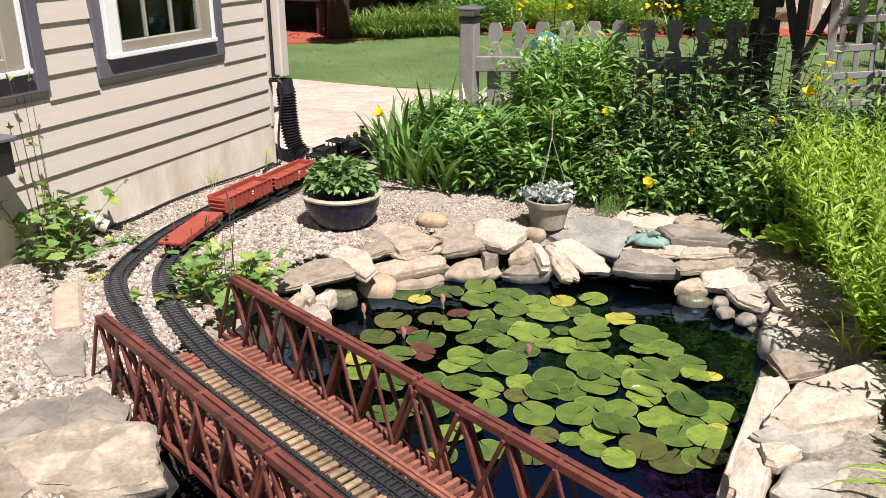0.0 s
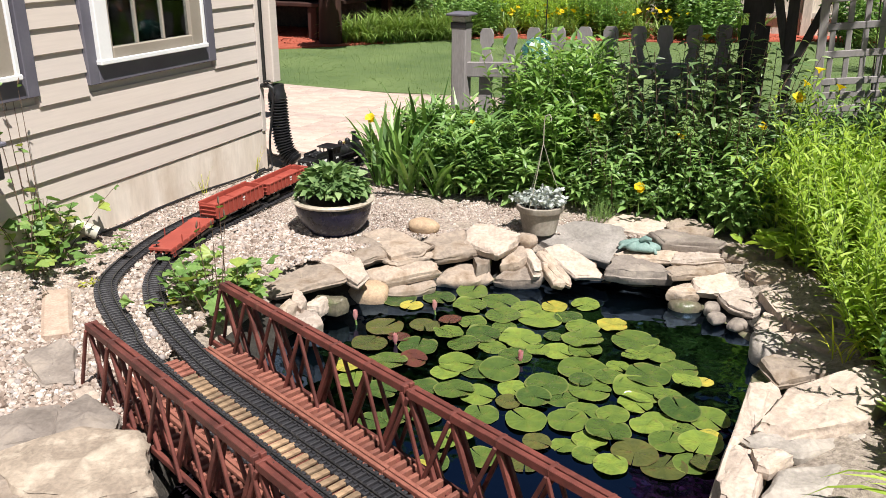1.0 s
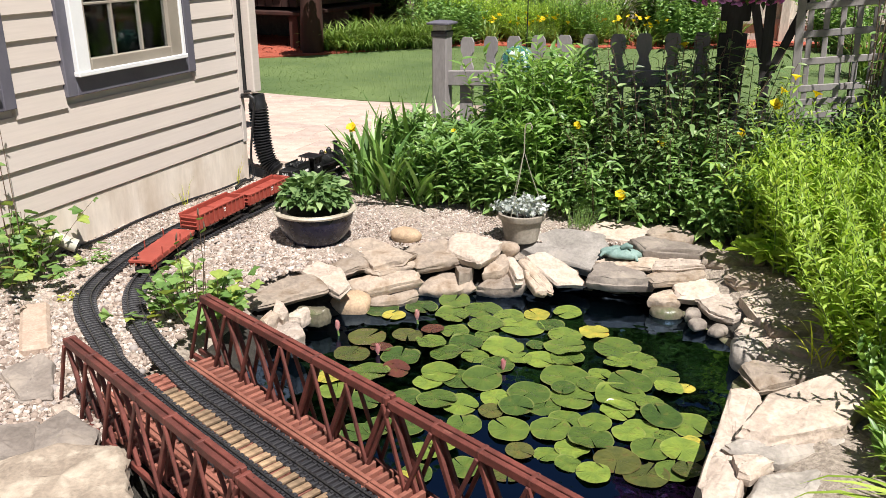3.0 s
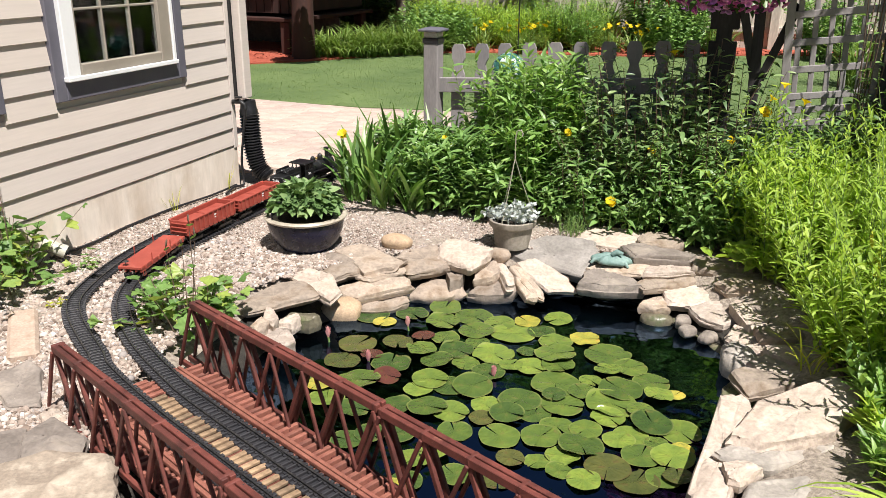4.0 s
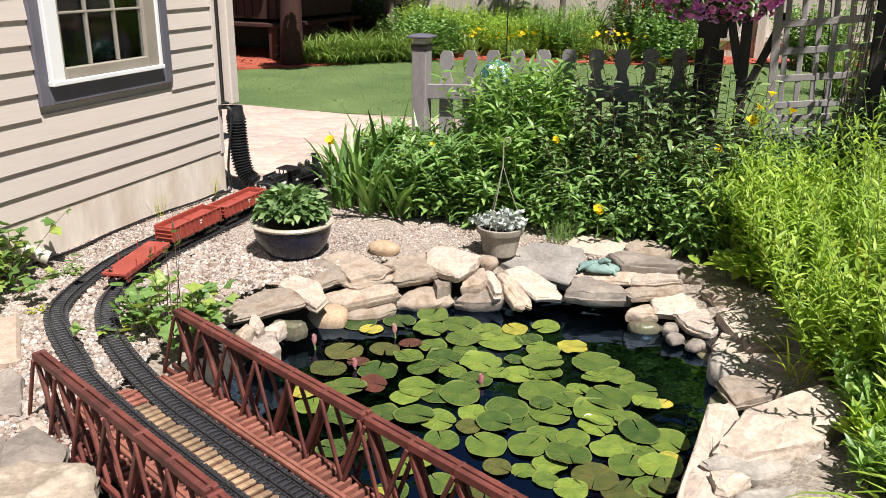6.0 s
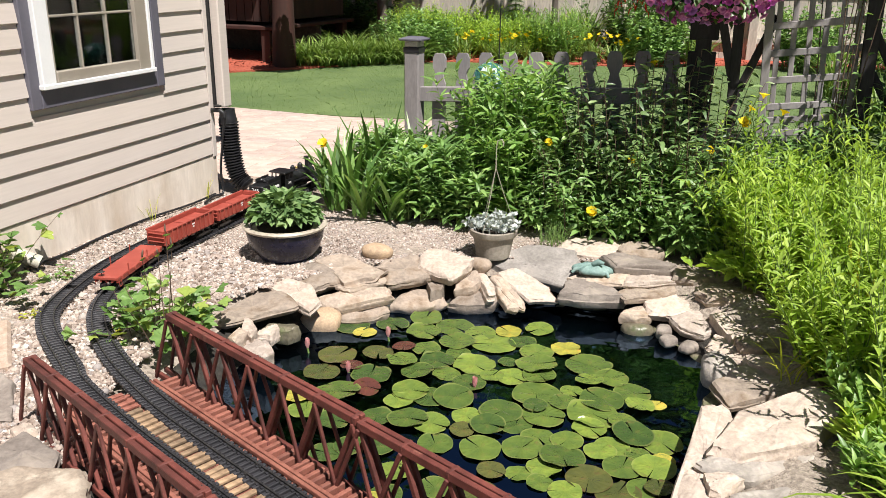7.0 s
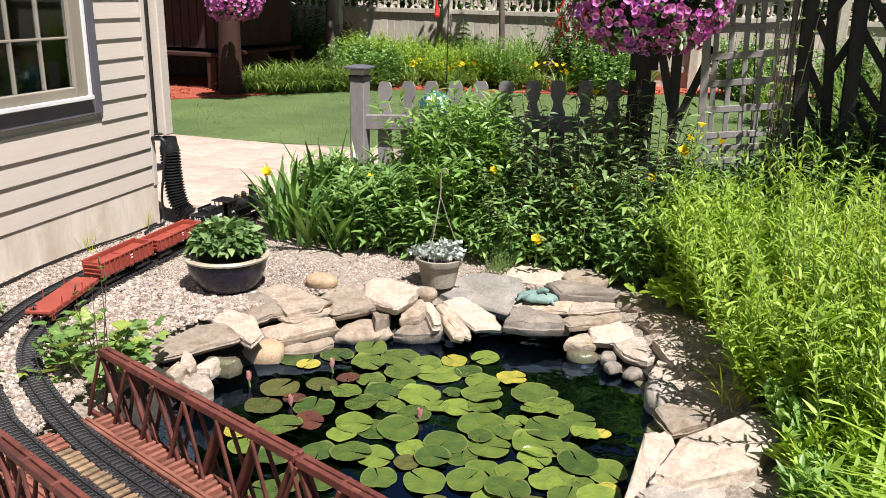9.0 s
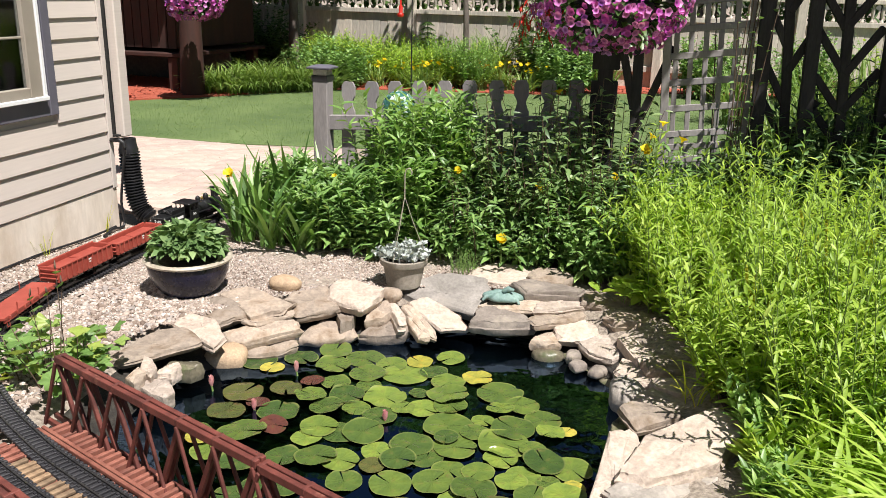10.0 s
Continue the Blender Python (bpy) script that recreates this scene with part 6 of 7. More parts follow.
    tagged(link("stem_tuft", stems_mesh("stem_tuft", lines, 0.0028, 0.0015), M["stem_brown"], p), kind="stuff")
    link("foliage", many("foliage", LOBED[0], LOBED[1], dress(r, lines, 6, size, (-0.4, 0.35), 0.35, 0.1)), M["leaf_columbine"], p)
    st = stems_of(r, stalks, 0.04, (h * 1.5, h * 2.1), 0.22, 0.1, 7)
    pod = [(0, 0, 0), (0.3, 0.13, 0), (0.3, -0.07, 0.11), (0.3, -0.07, -0.11), (0.75, 0.1, 0), (0.75, -0.05, 0.08), (0.75, -0.05, -0.08), (1, 0, 0)]
    pf = [(0, 1, 2), (0, 2, 3), (0, 3, 1), (1, 4, 5), (1, 5, 2), (2, 5, 6), (2, 6, 3), (3, 6, 4), (3, 4, 1), (4, 7, 5), (5, 7, 6), (6, 7, 4)]
    for q in st:
        k = link("seed_stalk", stems_mesh("seed_stalk", q[None], 0.003, 0.0012), M["stem_brown"], p, "thin brown seed stalk")
        link("seed_pod", many("seed_pod", pod, pf, aim(q[-1:], r.uniform(0, 6, 1), np.array([1.3]), np.array([0.035]))), M["stem_brown"], k, "dry brown seed pod")
    link("low_foliage", many("low_foliage", LOBED[0], LOBED[1], dress(r, st, 3, (0.03, 0.05), (0, 0.6), 0.3, 0.4)), M["leaf_columbine"], p)
    return p


columbine(-2.49, 2.36, 51, 30, 0.40, 0.22, 6, (0.04, 0.085))
columbine(-1.65, 2.42, 52, 30, 0.22, 0.30, 4, (0.045, 0.078))
leafy_plant("seedling", -2.42, 2.68, 53, 8, 0.04, (0.03, 0.06), 0.8, 6, (0.025, 0.04), (0, 0.7), OVATE, "leaf_columbine", "small green seedling in the gravel", "plant", thick=0.0015, z=0.0)
leafy_plant("seedling", -2.20, 2.33, 54, 5, 0.03, (0.02, 0.04), 0.9, 5, (0.02, 0.03), (0, 0.6), OVATE, "leaf_yellow", "small yellow-green seedling in the gravel", "plant", thick=0.0015, z=0.0)
leafy_plant("seedling", -1.83, 2.33, 55, 4, 0.03, (0.02, 0.04), 0.9, 5, (0.02, 0.03), (0, 0.6), OVATE, "leaf_yellow", "small yellow-green seedling between the tracks", "plant", thick=0.0015, z=0.0)
leafy_plant("seedling", -1.74, 2.28, 56, 4, 0.03, (0.02, 0.03), 0.9, 5, (0.02, 0.03), (0, 0.6), OVATE, "leaf_columbine", "small yellow-green seedling between the tracks", "plant", thick=0.0015, z=0.0)
blade_plant("grass_tuft", by_wall(3.42, 0.04)[0], by_wall(3.42, 0.04)[1], 57, 9, 0.012, (0.10, 0.2), (0.002, 0.004), (0.1, 0.6), "leaf_yellow", "dry wisp of grass against the foundation", z=0.0)
blade_plant("grass_tuft", by_wall(3.9, 0.04)[0], by_wall(3.9, 0.04)[1], 58, 4, 0.01, (0.15, 0.25), (0.003, 0.004), (0.1, 0.7), "leaf_yellow", "dry wisp of grass against the foundation", z=0.0)

# border behind the pond
for k, (x, y, n, h) in enumerate(((-1.84, 4.08, 30, 0.46), (-1.66, 4.00, 26, 0.42), (-1.70, 4.34, 30, 0.52), (-1.48, 4.02, 22, 0.36), (-1.52, 4.42, 22, 0.5), (-2.0, 4.30, 16, 0.40))):
    blade_plant("iris", x, y, 61 + k, n, 0.07, (h * 0.6, h * 1.15), (0.018, 0.034), (0.1, 1.2), "leaf_iris", "clump of sword-leaved iris at the border edge", (0.05, 0.55), group="iris clumps", single=True)
BORDER = [(-1.74, 4.42, 0.38, "leaf_mid"), (-1.50, 4.42, 0.38, "leaf_mid"), (-1.30, 4.22, 0.38, "leaf_mid"), (-1.15, 4.50, 0.70, "leaf_fresh"), (-1.01, 4.42, 0.79, "leaf_fresh"), (-0.87, 4.50, 0.76, "leaf_fresh"), (-0.96, 4.26, 0.50, "leaf_fresh"), (-1.40, 4.14, 0.32, "leaf_mid"), (-1.15, 4.12, 0.26, "leaf_mid")]
for k, (x, y, h, lf) in enumerate(BORDER):
    leafy_plant("border_shrub", x, y, 71 + k, 46, 0.13, (h * 0.74, h * 1.10), 0.20, 26, (0.07, 0.115), (-0.25, 0.8), LANCE, lf, "bushy willow-leaved perennial, fresh green", group="border perennials", taper=0.2, flowers=("petal_yellow", 1, 0.035) if k in (0, 3) else None)
DARK = [(-0.60, 4.44, 0.64), (-0.45, 4.50, 0.82), (-0.23, 4.48, 0.86), (-0.03, 4.40, 0.80), (-0.46, 4.30, 0.52), (-0.22, 4.24, 0.48), (-0.02, 4.14, 0.42), (-0.70, 4.22, 0.38)]
# sunlight on the low front plants is put in as the brighter leaf_mid
for k, (x, y, h) in enumerate(DARK):
    leafy_plant("evening_primrose", x, y, 91 + k, 32, 0.15, (h * 0.65, h * 1.12), 0.32, 24, (0.07, 0.12), (-0.45, 0.4), LANCE if k % 2 else leaf_shape(0.32, 0.15, 0.5, 0.4), "leaf_mid" if k in (5, 6, 7) else "leaf_olive", "perennial by the arbor, leaf tone set by shade, lighter at the sunlit front", group="shaded perennials", stem="stem_brown", flowers=("petal_yellow", 1, 0.05) if k in (4, 2) else None)
for k, (x, y, h) in enumerate(((-0.52, 4.18, 0.26), (-0.30, 4.14, 0.30), (-0.08, 4.10, 0.30), (0.10, 4.06, 0.30), (-0.72, 4.16, 0.24))):
    leafy_plant("low_perennial", x, y, 181 + k, 20, 0.09, (h * 0.6, h * 1.1), 0.5, 14, (0.05, 0.085), (-0.4, 0.5), leaf_shape(0.42, 0.18, 0.35, 0.4), "leaf_mid", "low broad-leaved green perennial at the border front", group="border front plants")
leafy_plant("thyme_tuft", -0.62, 3.95, 111, 40, 0.07, (0.06, 0.12), 0.5, 16, (0.012, 0.022), (0.1, 0.9), NARROW, "leaf_mid", "feathery little green herb beside the grey pot", "plant", thick=0.0015)

# the tall lime-green stand on the right bank
LIME = [(0.42, 3.80), (0.46, 3.55), (0.55, 3.27), (0.70, 2.96), (0.74, 3.08), (0.31, 4.10), (0.66, 3.06), (0.30, 4.02), (0.55, 3.80), (0.74, 3.52), (0.90, 3.25), (0.50, 4.15), (0.78, 3.95), (1.00, 3.68), (1.16, 3.40), (0.95, 2.95), (0.80, 4.25), (1.08, 4.02), (1.34, 3.72), (1.25, 3.1), (0.39, 3.95), (0.82, 2.80), (1.5, 3.4), (0.30, 4.2), (0.95, 2.70), (1.15, 2.85), (0.37, 4.04), (0.32, 4.28)]
for k, (x, y) in enumerate(LIME):
    rim = float(np.interp(y, [2.4, 2.98, 3.6, 4.0], [0.62, 0.45, 0.28, 0.05]))
    x = max(x, rim + 0.24)
    h = min(0.61, 0.20 + 0.95 * max(0.0, x - rim)) + 0.05 * math.sin(k * 2.1)
    leafy_plant("loosestrife", x, y, 121 + k, 44, 0.19, (h * 0.45, h * 1.2), 0.32, 30, (0.045, 0.085) if h > 0.45 else (0.06, 0.105), (0.05, 1.0), leaf_shape(0.21, 0.2, 0.25, 0.4), "leaf_lime", "tall lime-green narrow-leaved perennial stand in full sun", group="lime-green stand", thick=0.003, start=0.03, taper=0.3)
for x, y, z, k in ((0.92, 3.35, 0.60, 0), (0.80, 3.15, 0.5, 1), (0.62, 3.12, 0.44, 2)):
    r = np.random.default_rng(300 + k)
    sp = empty("goldenrod_spray", x, y, 0.02, label="yellow-tipped flowering stem among the green stand", category="plant", group="yellow sprays")
    lines = stems_of(r, 7, 0.05, (z * 0.85, z * 1.05), 0.15)
    link("stem_tuft", stems_mesh("stem_tuft", lines, 0.003, 0.0012), M["stem_green"], sp)
    tagged(link("flower_spray", many("flower_spray", FLAT5[0], FLAT5[1], dress(r, lines, 34, (0.013, 0.021), (0, 1.2), 0.72, 0.2)), M["leaf_yellow"], sp, "tiny yellow flowers"), kind="stuff")
for k, (x, y, h) in enumerate(((0.55, 4.48, 0.66), (0.82, 4.52, 0.80), (1.05, 4.50, 0.82), (1.28, 4.38, 0.80), (1.5, 4.15, 0.70), (0.30, 4.40, 0.60), (0.95, 4.80, 0.85), (1.2, 4.78, 0.85), (1.12, 5.05, 1.0), (1.36, 4.92, 1.05), (1.55, 4.75, 1.05))):
    leafy_plant("phlox", x, y, 151 + k, 34, 0.15, (h * 0.7, h * 1.05), 0.3, 20, (0.08, 0.13), (-0.2, 0.6), LANCE, "leaf_mid" if k in (1, 3, 5) else "leaf_dark", "mid-green leafy perennial beside the arbor", group="arbor perennials")
def yellow_bloom(x, y, z, size, seed):
    """One tall flowering stem with a few leaves and an open yellow flower."""
    r = np.random.default_rng(seed)
    p = empty("yellow_bloom", x, y, 0.02, label="single yellow flower on a leafy stem in the border", category="flower", group="yellow border flowers")
    ln = stems_of(r, 1, 0.001, (z - 0.02, z - 0.02), 0.02, 0.1, 6)
    link("stem", stems_mesh("stem", ln, 0.003, 0.0015), M["stem_green"], p)
    tagged(link("foliage", many("foliage", LANCE[0], LANCE[1], dress(r, ln, 9, (0.05, 0.08), (0, 0.6), 0.3)), M["leaf_mid"], p), kind="stuff")
    for k in range(2):
        link("flower", many("flower", TRUMPET[0], TRUMPET[1], aim(ln[:, -1] + np.array([[0.012 * k, -0.01, -0.012 * k]]), np.array([-1.6 + k]), np.array([-0.6 + 0.5 * k]), np.array([size * (1 - 0.2 * k)]), np.array([0.8 * k]))), M["petal_yellow"], p, "yellow open flower")


for k, (x, y, z, size) in enumerate(((-0.455, 4.05, 0.19, 0.055), (-0.325, 4.22, 0.44, 0.045), (-1.93, 4.06, 0.40, 0.06), (-0.74, 4.25, 0.48, 0.04), (-1.39, 4.2, 0.40, 0.03), (0.155, 4.36, 0.645, 0.06), (0.03, 4.36, 0.49, 0.04))):
    yellow_bloom(x, y, z, size, 500 + k)
leafy_plant("sundrop", 0.16, 4.30, 170, 10, 0.06, (0.62, 0.78), 0.2, 14, (0.06, 0.09), (0, 0.8), LANCE, "leaf_lime", "sundrop stems with yellow flowers above the green stand", "plant", flowers=("petal_yellow", 3, 0.05))
for k, (x, y, n, lo, hi) in enumerate(((1.12, 2.26, 130, 0.42, 0.66), (1.02, 2.00, 130, 0.40, 0.62), (0.84, 1.90, 80, 0.26, 0.44), (1.28, 2.18, 100, 0.45, 0.68), (1.02, 2.40, 50, 0.28, 0.42), (0.78, 2.12, 80, 0.28, 0.46))):
    blade_plant("daylily", x, y, 171 + k, n, 0.09, (lo, hi), (0.012, 0.021), (0.7, 1.7), "leaf_lime", "arching lime-green daylily leaves over the stones", (0.3, 1.0), z=0.0, group="daylilies by the slabs", single=True)
for k, (x, y, h) in enumerate(((0.66, 2.78, 0.16), (0.82, 2.62, 0.18), (0.70, 2.66, 0.12), (0.69, 2.53, 0.11), (0.67, 2.42, 0.10), (0.77, 2.50, 0.15), (0.88, 2.70, 0.26), (0.86, 2.50, 0.22), (1.02, 2.60, 0.30), (1.12, 2.52, 0.32))):
    leafy_plant("broad_perennial", x, y, 191 + k, 26, 0.10, (h * 0.6, h * 1.1), 0.30, 16, (0.055, 0.095), (0.3, 1.1), leaf_shape(0.30, 0.2, 0.25, 0.4), "leaf_lime" if k % 2 else "leaf_fresh", "broad-leaved fresh green perennial at the slab's edge", group="bank perennials", thick=0.003, start=0.1, taper=0.3)
leafy_plant("lady_mantle", 0.17, 3.76, 173, 12, 0.06, (0.05, 0.10), 0.9, 3, (0.06, 0.09), (-0.1, 0.5), LOBED, "leaf_lime", "low pale plant with round lobed leaves on the rocks", "plant", thick=0.002, start=0.8, taper=0.0, z=0.03)
blade_plant("grass_tuft", 0.45, 2.92, 174, 16, 0.05, (0.08, 0.2), (0.004, 0.008), (0.3, 1.4), "leaf_yellow", "yellowing tuft of grass between the stones", z=0.02)

# ornaments
ball = empty("gazing_ball", -1.275, 4.88, 0.0, label="green mosaic glass gazing ball on a stand", category="garden ornament")
bb = bmesh.new()
bmesh.ops.create_uvsphere(bb, u_segments=40, v_segments=24, radius=0.100)
part("globe", bb, M["mosaic"], ball, smooth=60).location = (0, 0, 0.655)
part("stand", lathe([(0.08, 0.02), (0.05, 0.06), (0.02, 0.1), (0.018, 0.48), (0.05, 0.54), (0.06, 0.57)], 20), M["iron"], ball, "dark metal stand", 40)
frog = bmesh.new()
bmesh.ops.create_uvsphere(frog, u_segments=26, v_segments=14, radius=1.0)
for v in frog.verts:
    a = math.atan2(v.co.y, v.co.x)
    rr = 1 + 0.14 * math.cos(6 * a) * (1 - abs(v.co.z))
    v.co = Vector((v.co.x * 0.085 * rr, v.co.y * 0.06 * rr, max(v.co.z, -0.35) * 0.028 + 0.006 * math.cos(6 * a) * (v.co.z > 0)))
for k in range(4):
    a = radians(35 + 90 * k + (10 if k % 2 else -10))
    tube([(0.05 * math.cos(a), 0.035 * math.sin(a), 0.01), (0.085 * math.cos(a), 0.06 * math.sin(a), 0.004), (0.10 * math.cos(a), 0.075 * math.sin(a), -0.012)], [0.012, 0.010, 0.006], 8, frog)
tube([(0.0, -0.01, 0.03), (0.02, -0.02, 0.046), (0.045, -0.025, 0.042)], [0.012, 0.014, 0.007], 10, frog)
fo = part("garden_turtle", frog, M["verdigris"], smooth=60)
fo.matrix_basis = pose(-0.37, 3.71, 0.004, -4, 3, 14)
tagged(fo, "verdigris-green cast garden turtle resting on the flat rocks", "garden ornament")


# ---- picket fence and arbor ----
FY = 5.0
fence = empty("picket_fence", -1.80, FY, 0, label="weathered grey picket fence with shaped picket tops", category="fence")


def picket_mesh(h=0.80, w=0.084, t=0.018):
    """A flat picket with a necked, rounded head."""
    half = [(w / 2, 0.0), (w / 2, h - 0.18), (w * 0.36, h - 0.152), (w * 0.29, h - 0.125), (w * 0.37, h - 0.104), (w / 2, h - 0.084), (w / 2, h - 0.028), (w * 0.37, h - 0.006), (w * 0.31, h)]
    pts = half + [(-x, z) for x, z in reversed(half)]
    bm = bmesh.new()
    f = bm.faces.new([bm.verts.new((x, 0, z)) for x, z in pts])
    out = bmesh.ops.extrude_face_region(bm, geom=[f])
    bmesh.ops.translate(bm, vec=(0, t, 0), verts=[v for v in out["geom"] if isinstance(v, bmesh.types.BMVert)])
    bmesh.ops.recalc_face_normals(bm, faces=bm.faces[:])
    me = bpy.data.meshes.new("picket")
    bm.to_mesh(me)
    bm.free()
    me.materials.append(M["fence_grey"])
    return me


pk = picket_mesh()
for k in range(10):
    o = link("picket", pk, None, fence)
    o.matrix_basis = pose(0.149 + 0.1575 * k, 0.006, -0.026 + 0.058 * 0.1575 * k, 0, -0.3 * min(k, 9) + random.uniform(-0.6, 0.6), 0)
for z in (0.22, 0.525):
    part("fence_rail", beam((0.01, -0.02, z), (1.68, -0.02, z + 0.095), 0.035, 0.09, 0.004), M["fence_grey"], fence)


def fence_post(x, h, parent=fence):
    part("post", box(0.096, 0.096, h, 0.006, (x, -0.02, h / 2)), M["fence_grey"], parent)
    part("cap_band", box(0.104, 0.104, 0.034, 0.003, (x, -0.02, h - 0.012)), M["black_plastic"], parent, "black band under the lamp")
    part("lamp_glass", box(0.092, 0.092, 0.040, 0.006, (x, -0.02, h + 0.024)), M["lamp_glass"], parent, "frosted cream glass of the solar lamp")
    c = bmesh.new()
    last = None
    for half, dz in ((0.070, 0.043), (0.073, 0.047), (0.073, 0.054), (0.040, 0.066)):
        rr = [c.verts.new((sx * half, sy * half - 0.02, h + dz)) for sx, sy in ((-1, -1), (1, -1), (1, 1), (-1, 1))]
        if last:
            for i in range(4):
                c.faces.new((last[i], last[(i + 1) % 4], rr[(i + 1) % 4], rr[i]))
        else:
            c.faces.new(rr[::-1])
        last = rr
    c.faces.new(last)
    part("post_cap", c, M["slate_trim"], parent, "dark sloping lamp cap with a solar cell").location = (x, 0, 0)


fence_post(0.0, 0.805)

arbor = empty("arbor", 0.3, 4.8, 0, label="tall grey wooden arbor with lattice and branch-like braces", category="arbor")


# members default to the shade-darkened tone; sunlit ones are passed fence_grey
def ab(name, a, b, w, h, mat="arbor_shade_tone"):
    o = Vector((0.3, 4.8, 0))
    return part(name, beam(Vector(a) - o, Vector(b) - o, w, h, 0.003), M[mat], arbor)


# lattice panel between its posts
LA, LB = Vector((0.235, 4.70, 0)), Vector((0.665, 4.76, 0))
ab("post", LA + Vector((0.025, 0, 0)), LA + Vector((-0.075, 0, 2.1)), 0.036, 0.04, "fence_grey")
ab("post", LB + Vector((0.035, -0.03, 0)), LB + Vector((-0.03, -0.03, 2.1)), 0.065, 0.065)
for z in [0.36, 0.50, 0.565] + [0.632 + 0.130 * k for k in range(11)]:
    ab("lattice_slat", LA + Vector((0.015 - 0.05 * (z - 0.6), -0.012, z)), LB + Vector((-0.05 * (z - 0.6), -0.012, z + 0.045)), 0.010, 0.034, "fence_grey")
for k in range(6):
    q = LA.lerp(LB, 0.10 + 0.165 * k)
    ab("lattice_slat", q + Vector((0.012, 0.002, 0.34)), q + Vector((-0.075, 0.002, 2.05)), 0.034, 0.026, "fence_grey")


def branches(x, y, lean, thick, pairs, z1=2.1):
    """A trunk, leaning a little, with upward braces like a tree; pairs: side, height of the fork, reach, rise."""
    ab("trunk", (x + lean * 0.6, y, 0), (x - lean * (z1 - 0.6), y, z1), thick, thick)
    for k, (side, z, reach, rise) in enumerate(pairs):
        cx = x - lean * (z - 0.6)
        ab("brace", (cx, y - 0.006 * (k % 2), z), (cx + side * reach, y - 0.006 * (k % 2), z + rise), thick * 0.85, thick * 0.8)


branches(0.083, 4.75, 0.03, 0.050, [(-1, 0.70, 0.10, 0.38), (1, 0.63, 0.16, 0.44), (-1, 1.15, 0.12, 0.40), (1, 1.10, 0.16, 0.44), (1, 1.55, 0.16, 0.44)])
# the gate post with its necked head, shade put into its dark tone
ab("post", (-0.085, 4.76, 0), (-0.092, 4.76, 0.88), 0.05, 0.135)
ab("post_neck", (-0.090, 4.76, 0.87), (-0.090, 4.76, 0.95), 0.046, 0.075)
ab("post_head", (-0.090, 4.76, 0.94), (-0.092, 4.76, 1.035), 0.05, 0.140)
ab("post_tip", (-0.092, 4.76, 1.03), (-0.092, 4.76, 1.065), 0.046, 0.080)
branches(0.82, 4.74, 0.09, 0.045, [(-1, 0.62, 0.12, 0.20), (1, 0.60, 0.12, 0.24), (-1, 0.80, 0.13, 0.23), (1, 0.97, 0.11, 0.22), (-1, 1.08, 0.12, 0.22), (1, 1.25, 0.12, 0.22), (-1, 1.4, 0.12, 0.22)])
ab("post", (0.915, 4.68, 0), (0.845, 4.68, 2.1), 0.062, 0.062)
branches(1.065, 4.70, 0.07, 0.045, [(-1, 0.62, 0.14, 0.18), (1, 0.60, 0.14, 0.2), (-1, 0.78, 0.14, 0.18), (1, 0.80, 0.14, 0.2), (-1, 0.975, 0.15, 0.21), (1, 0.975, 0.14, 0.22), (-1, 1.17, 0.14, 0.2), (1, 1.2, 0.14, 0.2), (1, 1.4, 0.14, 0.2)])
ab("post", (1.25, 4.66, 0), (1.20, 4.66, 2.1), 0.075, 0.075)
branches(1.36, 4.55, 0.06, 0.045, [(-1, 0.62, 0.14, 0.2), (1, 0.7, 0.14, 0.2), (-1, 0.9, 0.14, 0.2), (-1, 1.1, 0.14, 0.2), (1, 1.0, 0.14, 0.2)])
# unseen roof bars, added for shade; left out where the lattice is sunlit
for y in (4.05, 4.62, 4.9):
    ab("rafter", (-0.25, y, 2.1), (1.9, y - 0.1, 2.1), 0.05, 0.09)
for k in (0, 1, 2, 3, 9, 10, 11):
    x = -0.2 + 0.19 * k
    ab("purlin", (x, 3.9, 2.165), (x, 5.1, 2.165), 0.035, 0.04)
# unseen leaf clumps, set where they block sun from border, pickets and lattice
r = np.random.default_rng(200)
vine = empty("shade_vine", 0.22, 4.36, 2.18, label="unseen leafy vine over the arbor, added for shade", category="vine")
spots = ((1000, -0.12, 0.40, -0.45, 0.62), (500, 1.05, 1.75, -0.55, 0.2), (420, 0.45, 1.0, -0.04, 0.24))
pos = np.concatenate([np.stack([r.uniform(x0, x1, k), r.uniform(y0, y1, k), r.uniform(0.0, 0.16, k)], 1) for k, x0, x1, y0, y1 in spots])
n = len(pos)
link("foliage", many("foliage", OVATE[0], OVATE[1], aim(pos, r.uniform(0, 6.3, n), r.normal(0, 0.5, n), r.uniform(0.06, 0.11, n))), M["leaf_dark"], vine)
link("vine_stem", stems_mesh("vine_stem", np.stack([np.stack([np.linspace(a, a + 0.4, 6), np.linspace(b, b + 0.5, 6), np.full(6, 0.02)], 1) for a, b in r.uniform(-0.45, 0.05, (14, 2))]), 0.006, 0.003), M["stem_brown"], vine)
tw = stems_of(r, 9, 0.06, (1.2, 1.9), 0.12, 0.2, 9)
vi = empty("lattice_vine", 0.55, 4.69, 0.0, label="thin clematis stems climbing the lattice", category="vine")
link("vine_stem", stems_mesh("vine_stem", tw, 0.004, 0.002), M["stem_brown"], vi)
link("foliage", many("foliage", OVATE[0], OVATE[1], dress(r, tw, 14, (0.03, 0.05), (-0.2, 0.5), 0.1, 0.2)), M["leaf_mid"], vi)


def basket(x, y, z, rad, n_fl, seed, label, extra=None):
    """A hanging ball of petunias: leaves inside, trumpets all over, wires up."""
    r = np.random.default_rng(seed)
    b = empty("hanging_basket", x, y, z, label=label, category="hanging basket", group="petunia baskets")
